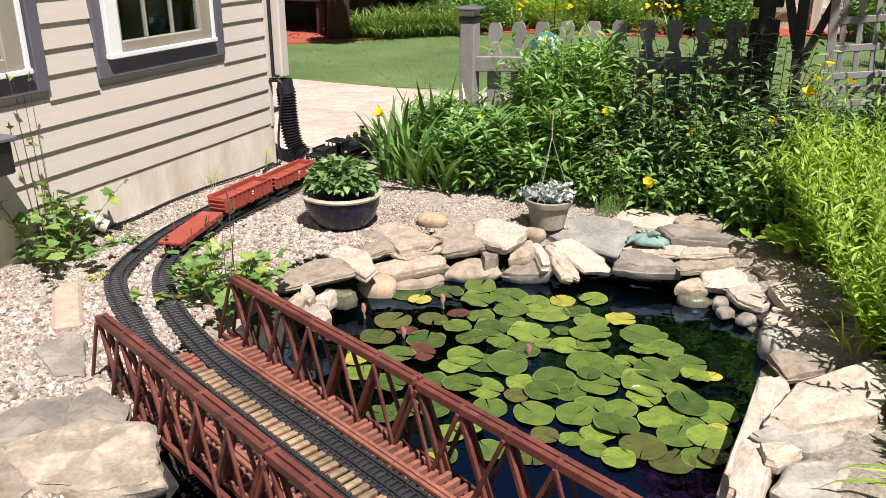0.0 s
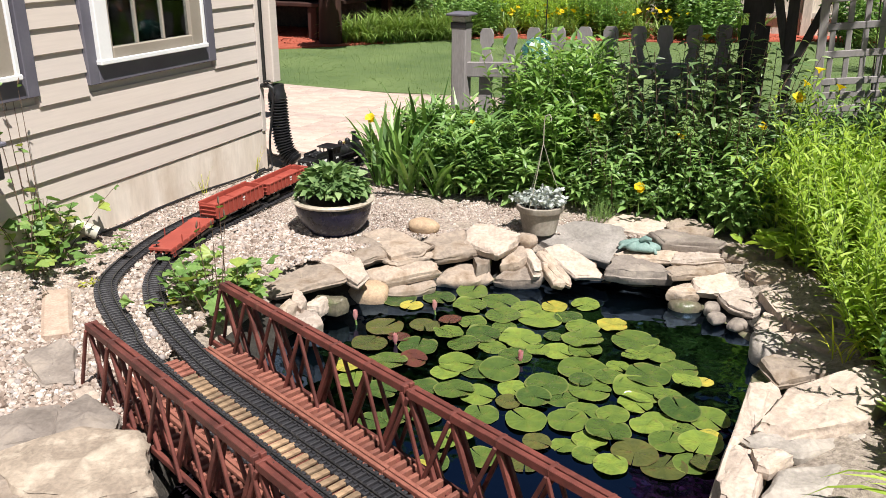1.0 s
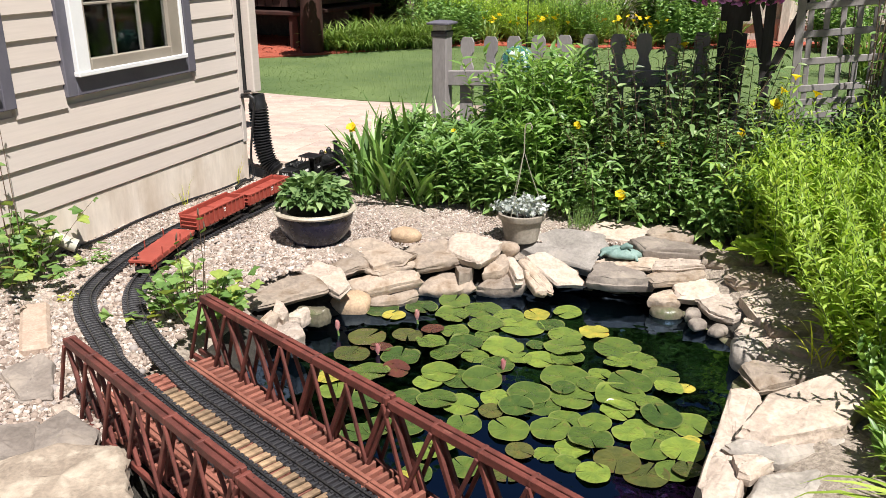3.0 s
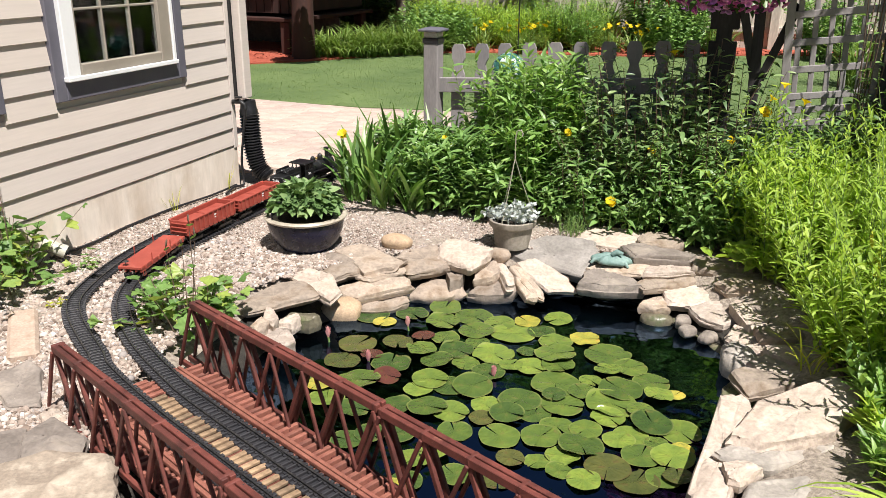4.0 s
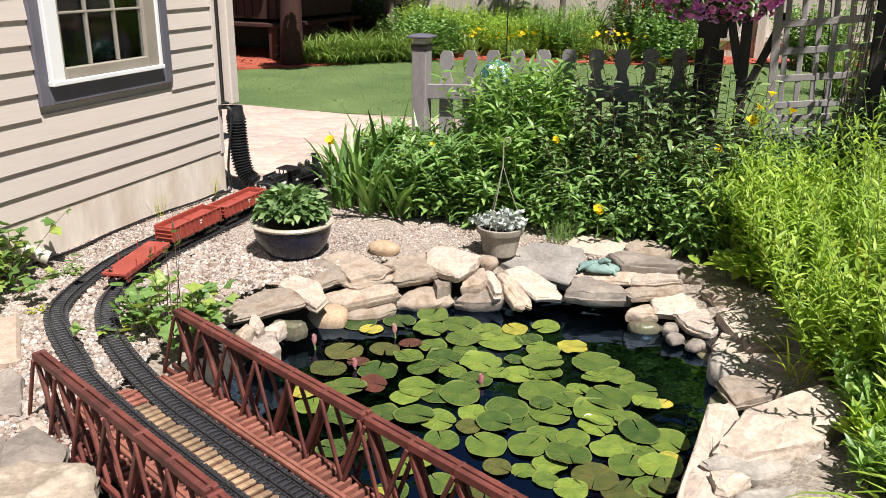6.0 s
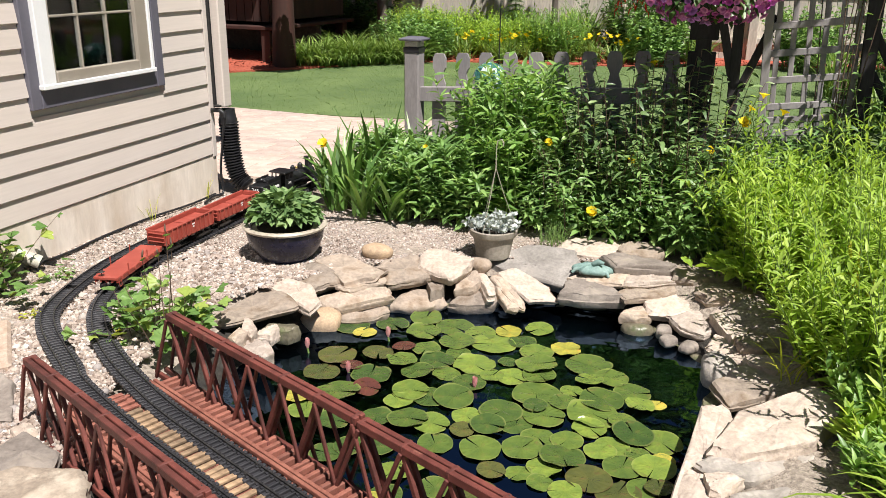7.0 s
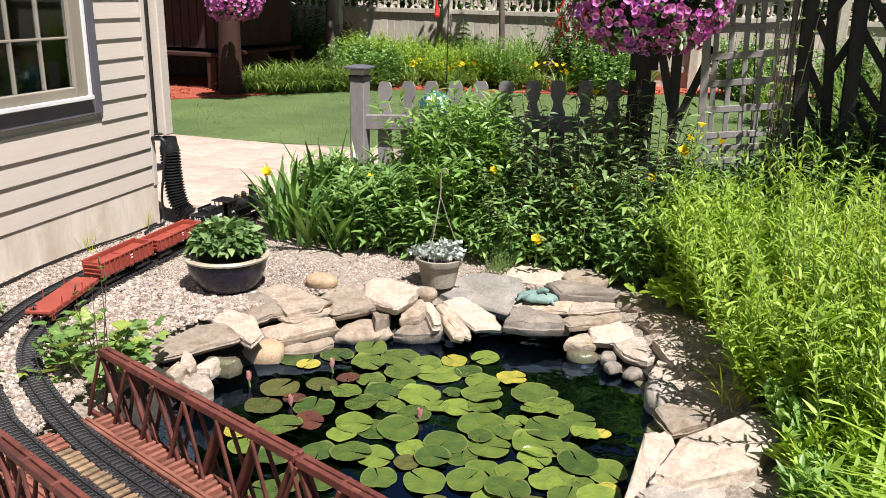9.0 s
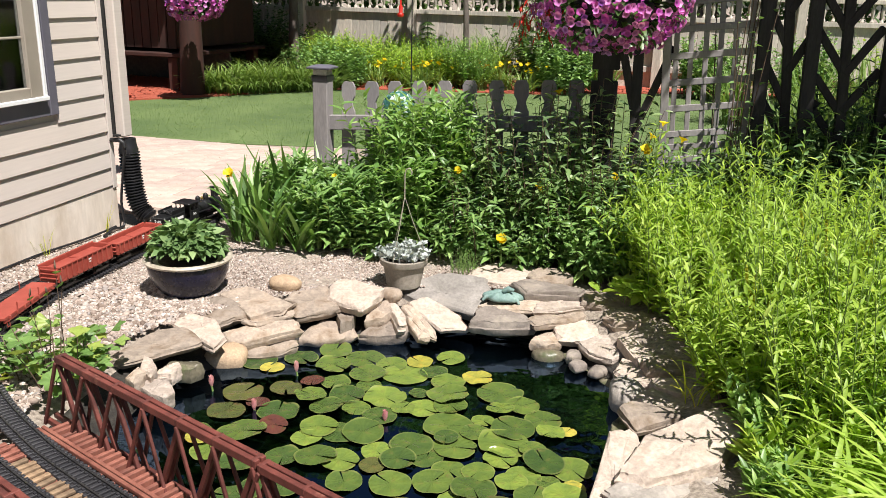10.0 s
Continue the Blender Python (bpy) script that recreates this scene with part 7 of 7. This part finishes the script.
    part("basket_bowl", lathe([(0.02, -0.62 * rad), (0.30 * rad, -0.55 * rad), (0.52 * rad, -0.1 * rad), (0.50 * rad, 0.0), (0.1 * rad, 0.02)], 20), M["iron"], b, "dark basket bowl", 50)

    def shell(n, lo, hi):
        d = r.normal(0, 1, (n, 3))
        d /= np.linalg.norm(d, axis=1)[:, None]
        d[:, 2] = np.where(d[:, 2] < -0.75, -0.75, d[:, 2])
        lump = 1 + 0.14 * np.sin(d[:, 0] * 5 + 1) * np.cos(d[:, 1] * 4)
        return d, d * (rad * r.uniform(lo, hi, n) * lump)[:, None] * np.array([1, 1, 0.78])

    d, p = shell(900, 0.3, 0.92)
    link("foliage", many("foliage", OVATE[0], OVATE[1], aim(p, np.arctan2(d[:, 1], d[:, 0]), d[:, 2] * 0.9, r.uniform(0.03, 0.055, len(p)) * rad / 0.3)), M["leaf_dark"], b)
    for name, count, mat in (("magenta_bloom_mass", n_fl, "petunia_magenta"), ("violet_bloom_mass", n_fl // 3, "petunia_violet"), ("pink_bloom_mass", n_fl, "petal_magenta")):
        d, p = shell(count, *((0.88, 1.05) if mat != "petal_magenta" else (0.86, 1.0)))
        if mat == "petunia_violet":
            p[:, 0] = -np.abs(p[:, 0])
        z = d + r.normal(0, 0.25, d.shape)
        z /= np.linalg.norm(z, axis=1)[:, None]
        xx = np.cross(z, r.normal(0, 1, z.shape))
        xx /= np.linalg.norm(xx, axis=1)[:, None]
        m = np.zeros((count, 4, 4))
        s = (r.uniform(0.031, 0.044, count) * (1 if y < 6 else 1.5))[:, None]
        m[:, :3, 0], m[:, :3, 1], m[:, :3, 2], m[:, :3, 3], m[:, 3, 3] = xx * s, np.cross(z, xx) * s, z * s, p, 1
        if y < 6 and mat != "petal_magenta":
            fm = fast("flower", *PETUNIA)
            for q in m:
                link("flower", fm, M[mat], b).matrix_basis = Matrix(q.tolist())
        else:
            tagged(link(name, many(name, PETUNIA[0], PETUNIA[1], m), M[mat], b), kind="stuff")
    for k in range(3):
        a = radians(120 * k + 15)
        part("hanger_wire", tube([(0.5 * rad * math.cos(a), 0.5 * rad * math.sin(a), 0), (0, 0, 2.1 * rad)], 0.002, 5), M["iron"], b)
    return b


basket(-0.05, 4.40, 1.28, 0.365, 430, 211, "hanging basket overflowing with magenta and violet petunias")
basket(-5.12, 8.9, 1.16, 0.31, 300, 212, "far hanging basket of pink petunias")
fu = empty("fuchsia_basket", -0.41, 4.55, 1.32, label="hanging red fuchsia with drooping blossoms", category="hanging basket")
r = np.random.default_rng(215)
lines = stems_of(r, 24, 0.05, (0.1, 0.27), 0.8, 0.5)
lines[..., 2] *= -1
link("stem_tuft", stems_mesh("stem_tuft", lines, 0.002, 0.001), M["stem_brown"], fu)
link("foliage", many("foliage", OVATE[0], OVATE[1], dress(r, lines, 7, (0.025, 0.04), (-0.6, 0.4))), M["leaf_dark"], fu)
link("blossom_mass", many("blossom_mass", LANCE[0], LANCE[1], dress(r, lines, 5, (0.03, 0.055), (-1.5, -0.9), 0.5, 0.1)), M["petal_red"], fu, "drooping red blossoms")
part("hanger_wire", tube([(0, 0, 0), (0.02, 0, 0.8)], 0.002, 5), M["iron"], fu)

# ---- the far garden ----
BF = 13.5
bfence = empty("board_fence", -9, BF, 0, label="tall weathered board fence with an open scalloped top", category="fence")
bme = bpy.data.meshes.new("board")
q = box(0.122, 0.02, 1.02, 0.003, (0, 0, 0.53))
q.to_mesh(bme)
q.free()
bme.materials.append(M["board_grey"])
spm = bpy.data.meshes.new("spindle")
q = lathe([(0.018, 1.06), (0.030, 1.09), (0.012, 1.13), (0.026, 1.20), (0.030, 1.25), (0.012, 1.29), (0.022, 1.34)], 8)
q.to_mesh(spm)
q.free()
spm.materials.append(M["board_grey"])
for k in range(128):
    link("board", bme, None, bfence).matrix_basis = pose(0.06 + 0.126 * k, random.uniform(-0.003, 0.003), 0)
    link("spindle", spm, None, bfence).matrix_basis = pose(0.06 + 0.126 * k, 0, 0)
for k in range(9):
    part("fence_post", box(0.13, 0.13, 1.52, 0.008, (1.05 + 1.96 * k, -0.06, 0.76)), M["board_grey"], bfence)
for z, h in ((0.30, 0.09), (1.045, 0.07), (1.36, 0.06)):
    part("fence_rail", box(16.1, 0.045, h, 0.004, (8.05, -0.035, z)), M["board_grey"], bfence)

barn = empty("garden_shed", -7.6, 9.7, 0, label="dark red wooden shed raised on posts in deep shade", category="shed")
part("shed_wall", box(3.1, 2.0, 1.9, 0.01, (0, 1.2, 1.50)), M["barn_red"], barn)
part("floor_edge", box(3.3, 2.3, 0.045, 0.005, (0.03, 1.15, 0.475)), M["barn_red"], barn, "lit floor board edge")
# unseen roof, deepened at the front to keep sun off the wall
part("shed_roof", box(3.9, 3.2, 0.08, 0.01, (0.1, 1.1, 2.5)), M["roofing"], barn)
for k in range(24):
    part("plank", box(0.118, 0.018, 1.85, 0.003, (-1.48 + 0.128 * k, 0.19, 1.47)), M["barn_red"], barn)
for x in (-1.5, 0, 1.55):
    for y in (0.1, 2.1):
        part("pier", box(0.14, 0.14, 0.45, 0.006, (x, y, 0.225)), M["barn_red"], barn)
# dark sheet added halfway back, in place of the shade below the floor
part("underfloor_shade", box(3.2, 0.03, 0.42, 0.003, (0, 1.4, 0.22)), M["roofing"], barn, "dark sheet standing for the shade under the floor")

for k, (x, y, h) in enumerate(((-5.30, 9.90, 0.46), (-5.08, 10.10, 0.44), (-4.92, 10.35, 0.45), (-4.70, 10.60, 0.46), (-5.52, 9.80, 0.40), (-5.20, 10.45, 0.48), (-4.45, 10.85, 0.5))):
    blade_plant("daylily_clump", x, y, 221 + k, 260, 0.20, (h * 0.7, h * 1.25), (0.014, 0.026), (0.7, 1.7), "leaf_grass", "thick clump of arching daylily leaves at the lawn edge", (0.1, 0.8), group="far daylily clumps")
for k, (x, y, h) in enumerate(((-4.5, 11.25, 0.6), (-4.2, 11.4, 0.6), (-4.85, 11.3, 0.66), (-4.6, 11.8, 0.75))):
    leafy_plant("far_shrub", x, y, 231 + k, 40, 0.30, (h * 0.7, h), 0.4, 26, (0.07, 0.12), (-0.2, 0.7), OVATE, "leaf_mid", "leafy green shrub behind the lawn", group="far shrubs")
for k in range(13):
    x, y = -5.1 + 0.215 * k + 0.1 * math.sin(k * 3.1), 12.2 + 0.35 * math.cos(k * 2.3)
    h = 0.74 + 0.12 * math.sin(k * 1.7)
    leafy_plant("feathery_perennial", x, y, 241 + k, 90, 0.28, (h * 0.6, h * 0.95), 0.25, 30, (0.06, 0.11), (0, 1.0), LANCE, "leaf_lime" if k % 3 else "leaf_fresh", "soft light-green feathery perennial in the far bed", group="far feathery plants")
for k, (x, y) in enumerate(((-3.9, 11.5), (-3.45, 11.6), (-3.0, 11.8), (-2.5, 11.9), (-2.15, 12.0), (-1.8, 11.9), (-3.2, 11.35))):
    d = blade_plant("yellow_daylily", x, y, 261 + k, 60, 0.12, (0.3, 0.5), (0.012, 0.022), (0.5, 1.5), "leaf_grass", "daylilies in yellow and orange flower", (0.1, 0.7), group="far flowering daylilies")
    r = np.random.default_rng(270 + k)
    st = stems_of(r, 9, 0.12, (0.30, 0.45), 0.3)
    link("flower_stalk_tuft", stems_mesh("flower_stalk_tuft", st, 0.004, 0.002), M["stem_green"], d)
    fm = fast("flower", *TRUMPET)
    for q in aim(st[:, -1], r.uniform(0, 6, 9), r.uniform(-0.6, 0.6, 9), np.full(9, 0.065), r.uniform(-0.6, 0.6, 9)):
        link("flower", fm, M["petal_orange" if k == 3 else "petal_yellow"], d).matrix_basis = Matrix(q.tolist())
for k, (x, y, n, ln) in enumerate(((-2.45, 12.7, 120, 1.0), (-0.75, 12.2, 90, 0.55), (1.6, 9.2, 150, 0.9), (2.2, 10.2, 150, 1.0), (0.9, 9.9, 120, 0.8), (2.9, 9.0, 120, 0.9), (1.9, 7.6, 100, 0.8), (1.2, 7.9, 90, 0.7))):
    blade_plant("tall_grass_clump", x, y, 281 + k, n, 0.14, (ln * 0.6, ln * 1.1), (0.012, 0.024), (0.3, 1.3), "leaf_grass", "tall clump of grassy strap leaves", (0.05, 0.5), group="far grass clumps")
# the last four are added; their dark leaves stand for shade on the fence
for k, (x, y, h, lf) in enumerate(((-1.75, 12.8, 1.25, "leaf_dark"), (-1.2, 12.9, 1.3, "leaf_dark"), (-1.35, 12.2, 0.8, "leaf_mid"), (0.6, 12.5, 0.9, "leaf_mid"), (1.8, 12.6, 1.0, "leaf_mid"), (3.2, 12.0, 1.0, "leaf_lime"), (-5.9, 12.9, 0.8, "leaf_dark"), (-6.4, 12.8, 1.15, "leaf_dark"), (-6.95, 12.9, 1.2, "leaf_dark"), (-7.5, 12.8, 1.15, "leaf_dark"), (-8.1, 12.9, 1.2, "leaf_dark"))):
    leafy_plant("far_bush", x, y, 311 + k, 60, 0.36, (h * 0.6, h), 0.45, 30, (0.08, 0.13), (-0.3, 0.7), OVATE, lf, "rounded bush at the board fence, some added to darken its shaded end", group="far bushes", thick=0.006)

# small spruce
sp = empty("young_spruce", -3.42, 12.35, 0.0, label="small dark young spruce in the far bed", category="tree")
part("trunk", tube([(0, 0, 0), (0, 0, 0.98)], [0.02, 0.004], 8), M["bark"], sp)
r = np.random.default_rng(330)
mm = []
for k in range(11):
    z = 0.18 + 0.075 * k
    ln = 0.30 * (1 - k / 12.5)
    for j in range(9):
        a = 6.28 * j / 9 + k * 0.4
        for u in np.linspace(0.15, 1, 8):
            q = np.array([math.cos(a) * ln * u, math.sin(a) * ln * u, z - 0.05 * u])
            for s in (-0.7, 0.7, 0.0):
                mm.append(aim(q[None], np.array([a + s]), np.array([-0.1]), np.array([0.06]))[0])
link("needle_mass", many("needle_mass", NARROW[0], NARROW[1], np.array(mm)), M["leaf_dark"], sp)


def tree(name, x, y, h, trunk_r, crown, n, seed, label, leaf="leaf_dark", size=(0.09, 0.15), bark="bark", off=(0.0, 0.0)):
    """Tapered trunk, limbs, and a crown of many leaves with gaps; crown: centre height, radii; off: how far it leans over."""
    r = np.random.default_rng(seed)
    t = empty(name, x, y, 0, label=label, category="tree")
    tr, _ = spline([(0, 0, -0.05), (0.02, 0.01, h * 0.3), (-0.03, 0.02, h * 0.65), (0.0, 0.0, h)], 18)
    part("trunk", tube([tuple(p) for p in tr], [trunk_r * (1.15 - 0.85 * k / 17) for k in range(18)], 12), M[bark], t, smooth=60)
    cz, rx, ry, rz = crown
    limbs, pos = [], []
    for k in range(26):
        d = r.normal(0, 1, 3)
        d /= np.linalg.norm(d)
        end = np.array([off[0], off[1], cz]) + d * np.array([rx, ry, rz]) * r.uniform(0.6, 1.0)
        st = np.array([0, 0, h * r.uniform(0.55, 0.95)])
        limbs.append(np.stack([st + (end - st) * s + np.array([0, 0, 0.12 * math.sin(3.1 * s)]) for s in np.linspace(0, 1, 7)]))
        m = n // 26
        c = end + r.normal(0, 1, (m, 3)) * np.array([rx, ry, rz]) * 0.22
        pos.append(c)
    link("limb", stems_mesh("limb", np.array(limbs), trunk_r * 0.3, 0.006, 6), M["bark"], t)
    pos = np.concatenate(pos)
    k = len(pos)
    link("crown", many("crown", OVATE[0], OVATE[1], aim(pos, r.uniform(0, 6.3, k), r.normal(-0.2, 0.5, k), r.uniform(*size, k))), M[leaf], t)
    return t


tree("slim_tree", -2.78, 12.1, 2.6, 0.05, (3.3, 0.7, 0.45, 0.6), 1500, 341, "slim grey-barked young tree beyond the lawn", "leaf_mid")
tree("shade_tree", -5.65, 12.4, 3.9, 0.08, (4.6, 1.45, 1.4, 1.0), 30000, 342, "large leafy tree shading the board fence", size=(0.16, 0.30), off=(-0.45, -0.1))
tree("shade_tree", -5.63, 9.5, 4.0, 0.140, (4.7, 2.0, 1.3, 0.9), 18000, 343, "large leafy tree over the shed", size=(0.14, 0.24), bark="barn_red", off=(-0.3, 0.7))
# unseen tree, added to keep sun and sky off the arbor and pickets
over = empty("unseen_tree", 2.75, 5.1, 0, label="unseen leafy tree over the arbor, added to shade it", category="tree")
r = np.random.default_rng(360)
part("trunk", tube([(0, 0, -0.05), (0.02, 0, 1.2), (-0.05, 0.02, 2.4), (-0.25, -0.05, 3.3)], [0.13, 0.11, 0.09, 0.06], 12), M["bark"], over, smooth=60)
lim = np.array([np.stack([np.array([-0.1, 0, 2.6]) + (np.array([a, b, c]) - np.array([-0.1, 0, 2.6])) * s for s in np.linspace(0, 1, 6)]) for a, b, c in zip(r.uniform(-2.1, -0.2, 16), r.uniform(-1.2, 0.6, 16), r.uniform(3.2, 3.9, 16))])
tagged(link("limb", stems_mesh("limb", lim, 0.03, 0.006, 6), M["bark"], over), kind="stuff")
n = 6500
pos = np.stack([r.uniform(-2.35, -0.1, n), r.uniform(-1.25, 0.9, n), r.uniform(3.2, 4.0, n)], 1)
thin = r.uniform(0, 1, n) < 0.15 + 0.85 * (0.5 + 0.5 * np.sin(pos[:, 0] * 5.1) * np.cos(pos[:, 1] * 6.3)) ** 0.4
pos = pos[thin]
n = len(pos)
tagged(link("crown", many("crown", OVATE[0], OVATE[1], aim(pos, r.uniform(0, 6.3, n), r.normal(-0.2, 0.4, n), r.uniform(0.09, 0.15, n))), M["leaf_dark"], over), kind="stuff")
hedge = empty("hedge", -3.5, 14.6, 0, label="tall dark green hedge behind the board fence", category="hedge")
r = np.random.default_rng(370)
n = 9000
pos = np.stack([r.uniform(-7.5, 7.5, n), r.uniform(-0.45, 0.45, n), r.uniform(0.05, 2.3, n)], 1)
pos[:, 2] *= 0.86 + 0.14 * np.sin(pos[:, 0] * 3.1)
tagged(link("foliage", many("foliage", OVATE[0], OVATE[1], aim(pos, r.uniform(0, 6.3, n), r.normal(0, 0.5, n), r.uniform(0.12, 0.2, n))), M["leaf_dark"], hedge), kind="stuff")
lines = np.stack([np.stack([np.full(5, x), np.full(5, 0.0), np.linspace(0, 1.9, 5)], 1) for x in np.arange(-7.2, 7.4, 0.6)])
tagged(link("stem_tuft", stems_mesh("stem_tuft", lines, 0.03, 0.01, 5), M["bark"], hedge), kind="stuff")
for k, (x, y, h) in enumerate(((-13, 17, 8), (-9, 18.5, 9), (-3.5, 18, 9), (0.5, 19, 9.5), (4.5, 17.5, 9), (8.5, 15.5, 8))):
    tree("background_tree", x, y, h * 0.7, 0.2, (h * 0.62, 2.6, 2.0, h * 0.36), 5200, 350 + k, "large leafy garden tree beyond the fence", size=(0.22, 0.38))
rod = empty("shepherd_hook", -2.56, 9.0, 0, label="thin black iron shepherd hook with a red feeder", category="garden hook")
part("pole", tube([(0, 0, 0), (0, 0, 1.5), (-0.03, 0, 1.58), (-0.1, 0, 1.58), (-0.13, 0, 1.5)], 0.007, 6), M["iron"], rod, smooth=60)
part("feeder", lathe([(0.01, 1.06), (0.034, 1.07), (0.038, 1.09), (0.02, 1.11), (0.024, 1.17), (0.01, 1.19), (0.004, 1.5)], 14), M["petal_red"], rod, "red hummingbird feeder", 50).location = (-0.13, 0, 0)


# ---- small pieces of the ground ----
lump = bmesh.new()
bmesh.ops.create_icosphere(lump, subdivisions=1, radius=0.5)
LV, LF = np.array([tuple(v.co) for v in lump.verts]), np.array([tuple(v.index for v in f.verts) for f in lump.faces])
lump.free()


CHIP = np.array([(-0.5, -0.32, -0.3), (0.42, -0.45, -0.3), (0.5, 0.36, -0.3), (-0.38, 0.46, -0.3), (-0.30, -0.22, 0.3), (0.26, -0.26, 0.34), (0.22, 0.24, 0.26), (-0.24, 0.22, 0.32)])
CHIPF = np.array([(0, 1, 5), (0, 5, 4), (1, 2, 6), (1, 6, 5), (2, 3, 7), (2, 7, 6), (3, 0, 4), (3, 4, 7), (4, 5, 6), (4, 6, 7)])


def pebbles(name, n, x0, x1, y0, y1, size, seed, label, round_part=0.3):
    """Loose gravel lying on the ground outside the pond: rounded pebbles and broken chips."""
    r = np.random.default_rng(seed)
    x, y = r.uniform(x0, x1, n), r.uniform(y0, y1, n)
    ok = ~inside(POND + way * 0.21, x, y) & ~inside(PAT, x, y)
    x, y = x[ok], y[ok]
    n = len(x)
    s = r.uniform(*size, n) * np.where(r.uniform(0, 1, n) < 0.05, 1.8, 1.0)
    m = aim(np.stack([x, y, s * 0.14], 1), r.uniform(0, 6.3, n), r.normal(0, 0.35, n), s, r.normal(0, 0.35, n))
    m[:, :3, 1] *= r.uniform(0.6, 1.0, n)[:, None]
    m[:, :3, 2] *= r.uniform(0.5, 0.9, n)[:, None]
    cut = int(n * round_part)
    for mm, tv, tf, sm, what in ((m[:cut], LV, LF, True, "rounded pebbles"), (m[cut:], CHIP, CHIPF, False, "broken stone chips")):
        tagged(link(name, many(name, tv, tf, mm, sm), M["pebble"]), label + ", " + what, "gravel", kind="stuff")


PAT = np.array([(-2.52, 4.66), (-2.12, 4.98), (-1.97, 5.32), (-2.24, 6.72), (-3.3, 6.62), (-4.6, 6.56), (-5.6, 6.5), (-5.6, 4.4), (-2.75, 4.4)])
pebbles("gravel", 34000, -2.62, -1.25, 1.25, 3.3, (0.010, 0.022), 401, "loose pale gravel beside the track")
pebbles("gravel", 42000, -2.62, -1.2, 3.2, 4.75, (0.006, 0.012), 402, "loose pale gravel round the planter bowl")
pebbles("gravel", 18000, -1.3, -0.2, 3.3, 4.15, (0.006, 0.012), 403, "loose pale gravel behind the pond stones")

r = np.random.default_rng(405)
n = len(HEAP)
sz = r.uniform(0.008, 0.017, n)
hm = aim(np.array(HEAP) + np.c_[np.zeros((n, 2)), sz * 0.14], r.uniform(0, 6.3, n), r.normal(0, 0.35, n), sz, r.normal(0, 0.35, n))
hm[:, :3, 2] *= 0.7
tagged(link("gravel", many("gravel", CHIP, CHIPF, hm, False), M["pebble"]), "loose pale gravel heaped along the foundation", "gravel", kind="stuff")

# lawn blades
r = np.random.default_rng(410)
n = 120000
x, y = r.uniform(-7.5, 2.5, n), r.uniform(5.4, 12.6, n)
LAWN = np.array([(-2.2, 6.9), (-1.9, 5.35), (4, 5.35), (6, 13.2), (2, 13.2), (0, 12.8), (-1.5, 11.8), (-3.9, 11.2), (-4.62, 10.7), (-4.9, 10.2), (-5.38, 9.4), (-6.0, 8.65), (-9, 7.6), (-12, 7.4), (-12, 5.6), (-6.5, 6.5), (-4.6, 6.60), (-3.3, 6.66)])
ok = inside(LAWN, x, y)
x, y = x[ok], y[ok]
n = len(x)
tv = [(0, 0.06, 0), (0, -0.06, 0), (0.6, 0.045, 0.02), (0.6, -0.045, 0.02), (1, 0, -0.06)]
tf = [(0, 1, 3), (0, 3, 2), (2, 3, 4)]
g = many("grass", tv, tf, aim(np.stack([x, y, np.full(n, 0.008)], 1), r.uniform(0, 6.3, n), r.uniform(0.2, 0.95, n), r.uniform(0.018, 0.036, n)))
tagged(link("grass", g, M["leaf_lawn"]), "short mown grass blades of the lawn", "grass", kind="stuff")

# mulch chips
n = 9000
x, y = r.uniform(-8, 1.5, n), r.uniform(7.7, 13.2, n)
MUL = np.array([(-9, 7.65), (-6.0, 8.7), (-5.38, 9.45), (-4.9, 10.25), (-4.62, 10.75), (-3.9, 11.25), (-1.5, 11.85), (0, 12.85), (2, 13.25), (-9, 13.3)])
ok = inside(MUL, x, y)
x, y = x[ok], y[ok]
chip = [(-0.5, -0.15, 0), (0.5, -0.12, 0.05), (0.45, 0.15, 0), (-0.5, 0.12, 0.04), (0, 0, 0.12)]
cf = [(0, 1, 4), (1, 2, 4), (2, 3, 4), (3, 0, 4)]
g = many("mulch_chips", chip, cf, aim(np.stack([x, y, np.full(len(x), 0.034)], 1), r.uniform(0, 6.3, len(x)), r.normal(0, 0.3, len(x)), r.uniform(0.04, 0.1, len(x))), False)
tagged(link("mulch_chips", g, M["red_mulch"]), "scattered red bark mulch chips", "mulch", kind="stuff")

# patio pavers
patio = tagged(link("pavement", fast("pavement", [(-7, 4.2, 0.001), (-2.9, 4.2, 0.001), (-2.9, 4.4, 0.001), (-7, 4.4, 0.001)], [(0, 1, 2, 3)], False), M["paver_joint"]), "pinkish concrete paver patio beside the house", "pavement", kind="structure")
sizes = {}
for w, d in ((0.235, 0.152), (0.152, 0.152), (0.305, 0.152)):
    q = box(w - 0.007, d - 0.007, 0.03, 0.004)
    me = bpy.data.meshes.new("paver")
    q.to_mesh(me)
    q.free()
    me.materials.append(M["paver"])
    sizes[w] = me
count = 0
for row in range(17):
    yy = 4.34 + 0.076 + row * 0.152
    xx = -1.95
    while xx > -5.4 and count < 300:
        w = random.choice(list(sizes))
        cx = xx - w / 2
        if inside(PAT, np.array([cx]), np.array([yy]))[0]:
            link("paver", sizes[w], None, patio).matrix_basis = pose(cx, yy, 0.0, random.uniform(-0.4, 0.4), random.uniform(-0.4, 0.4), random.uniform(-0.4, 0.4))
            count += 1
        xx -= w
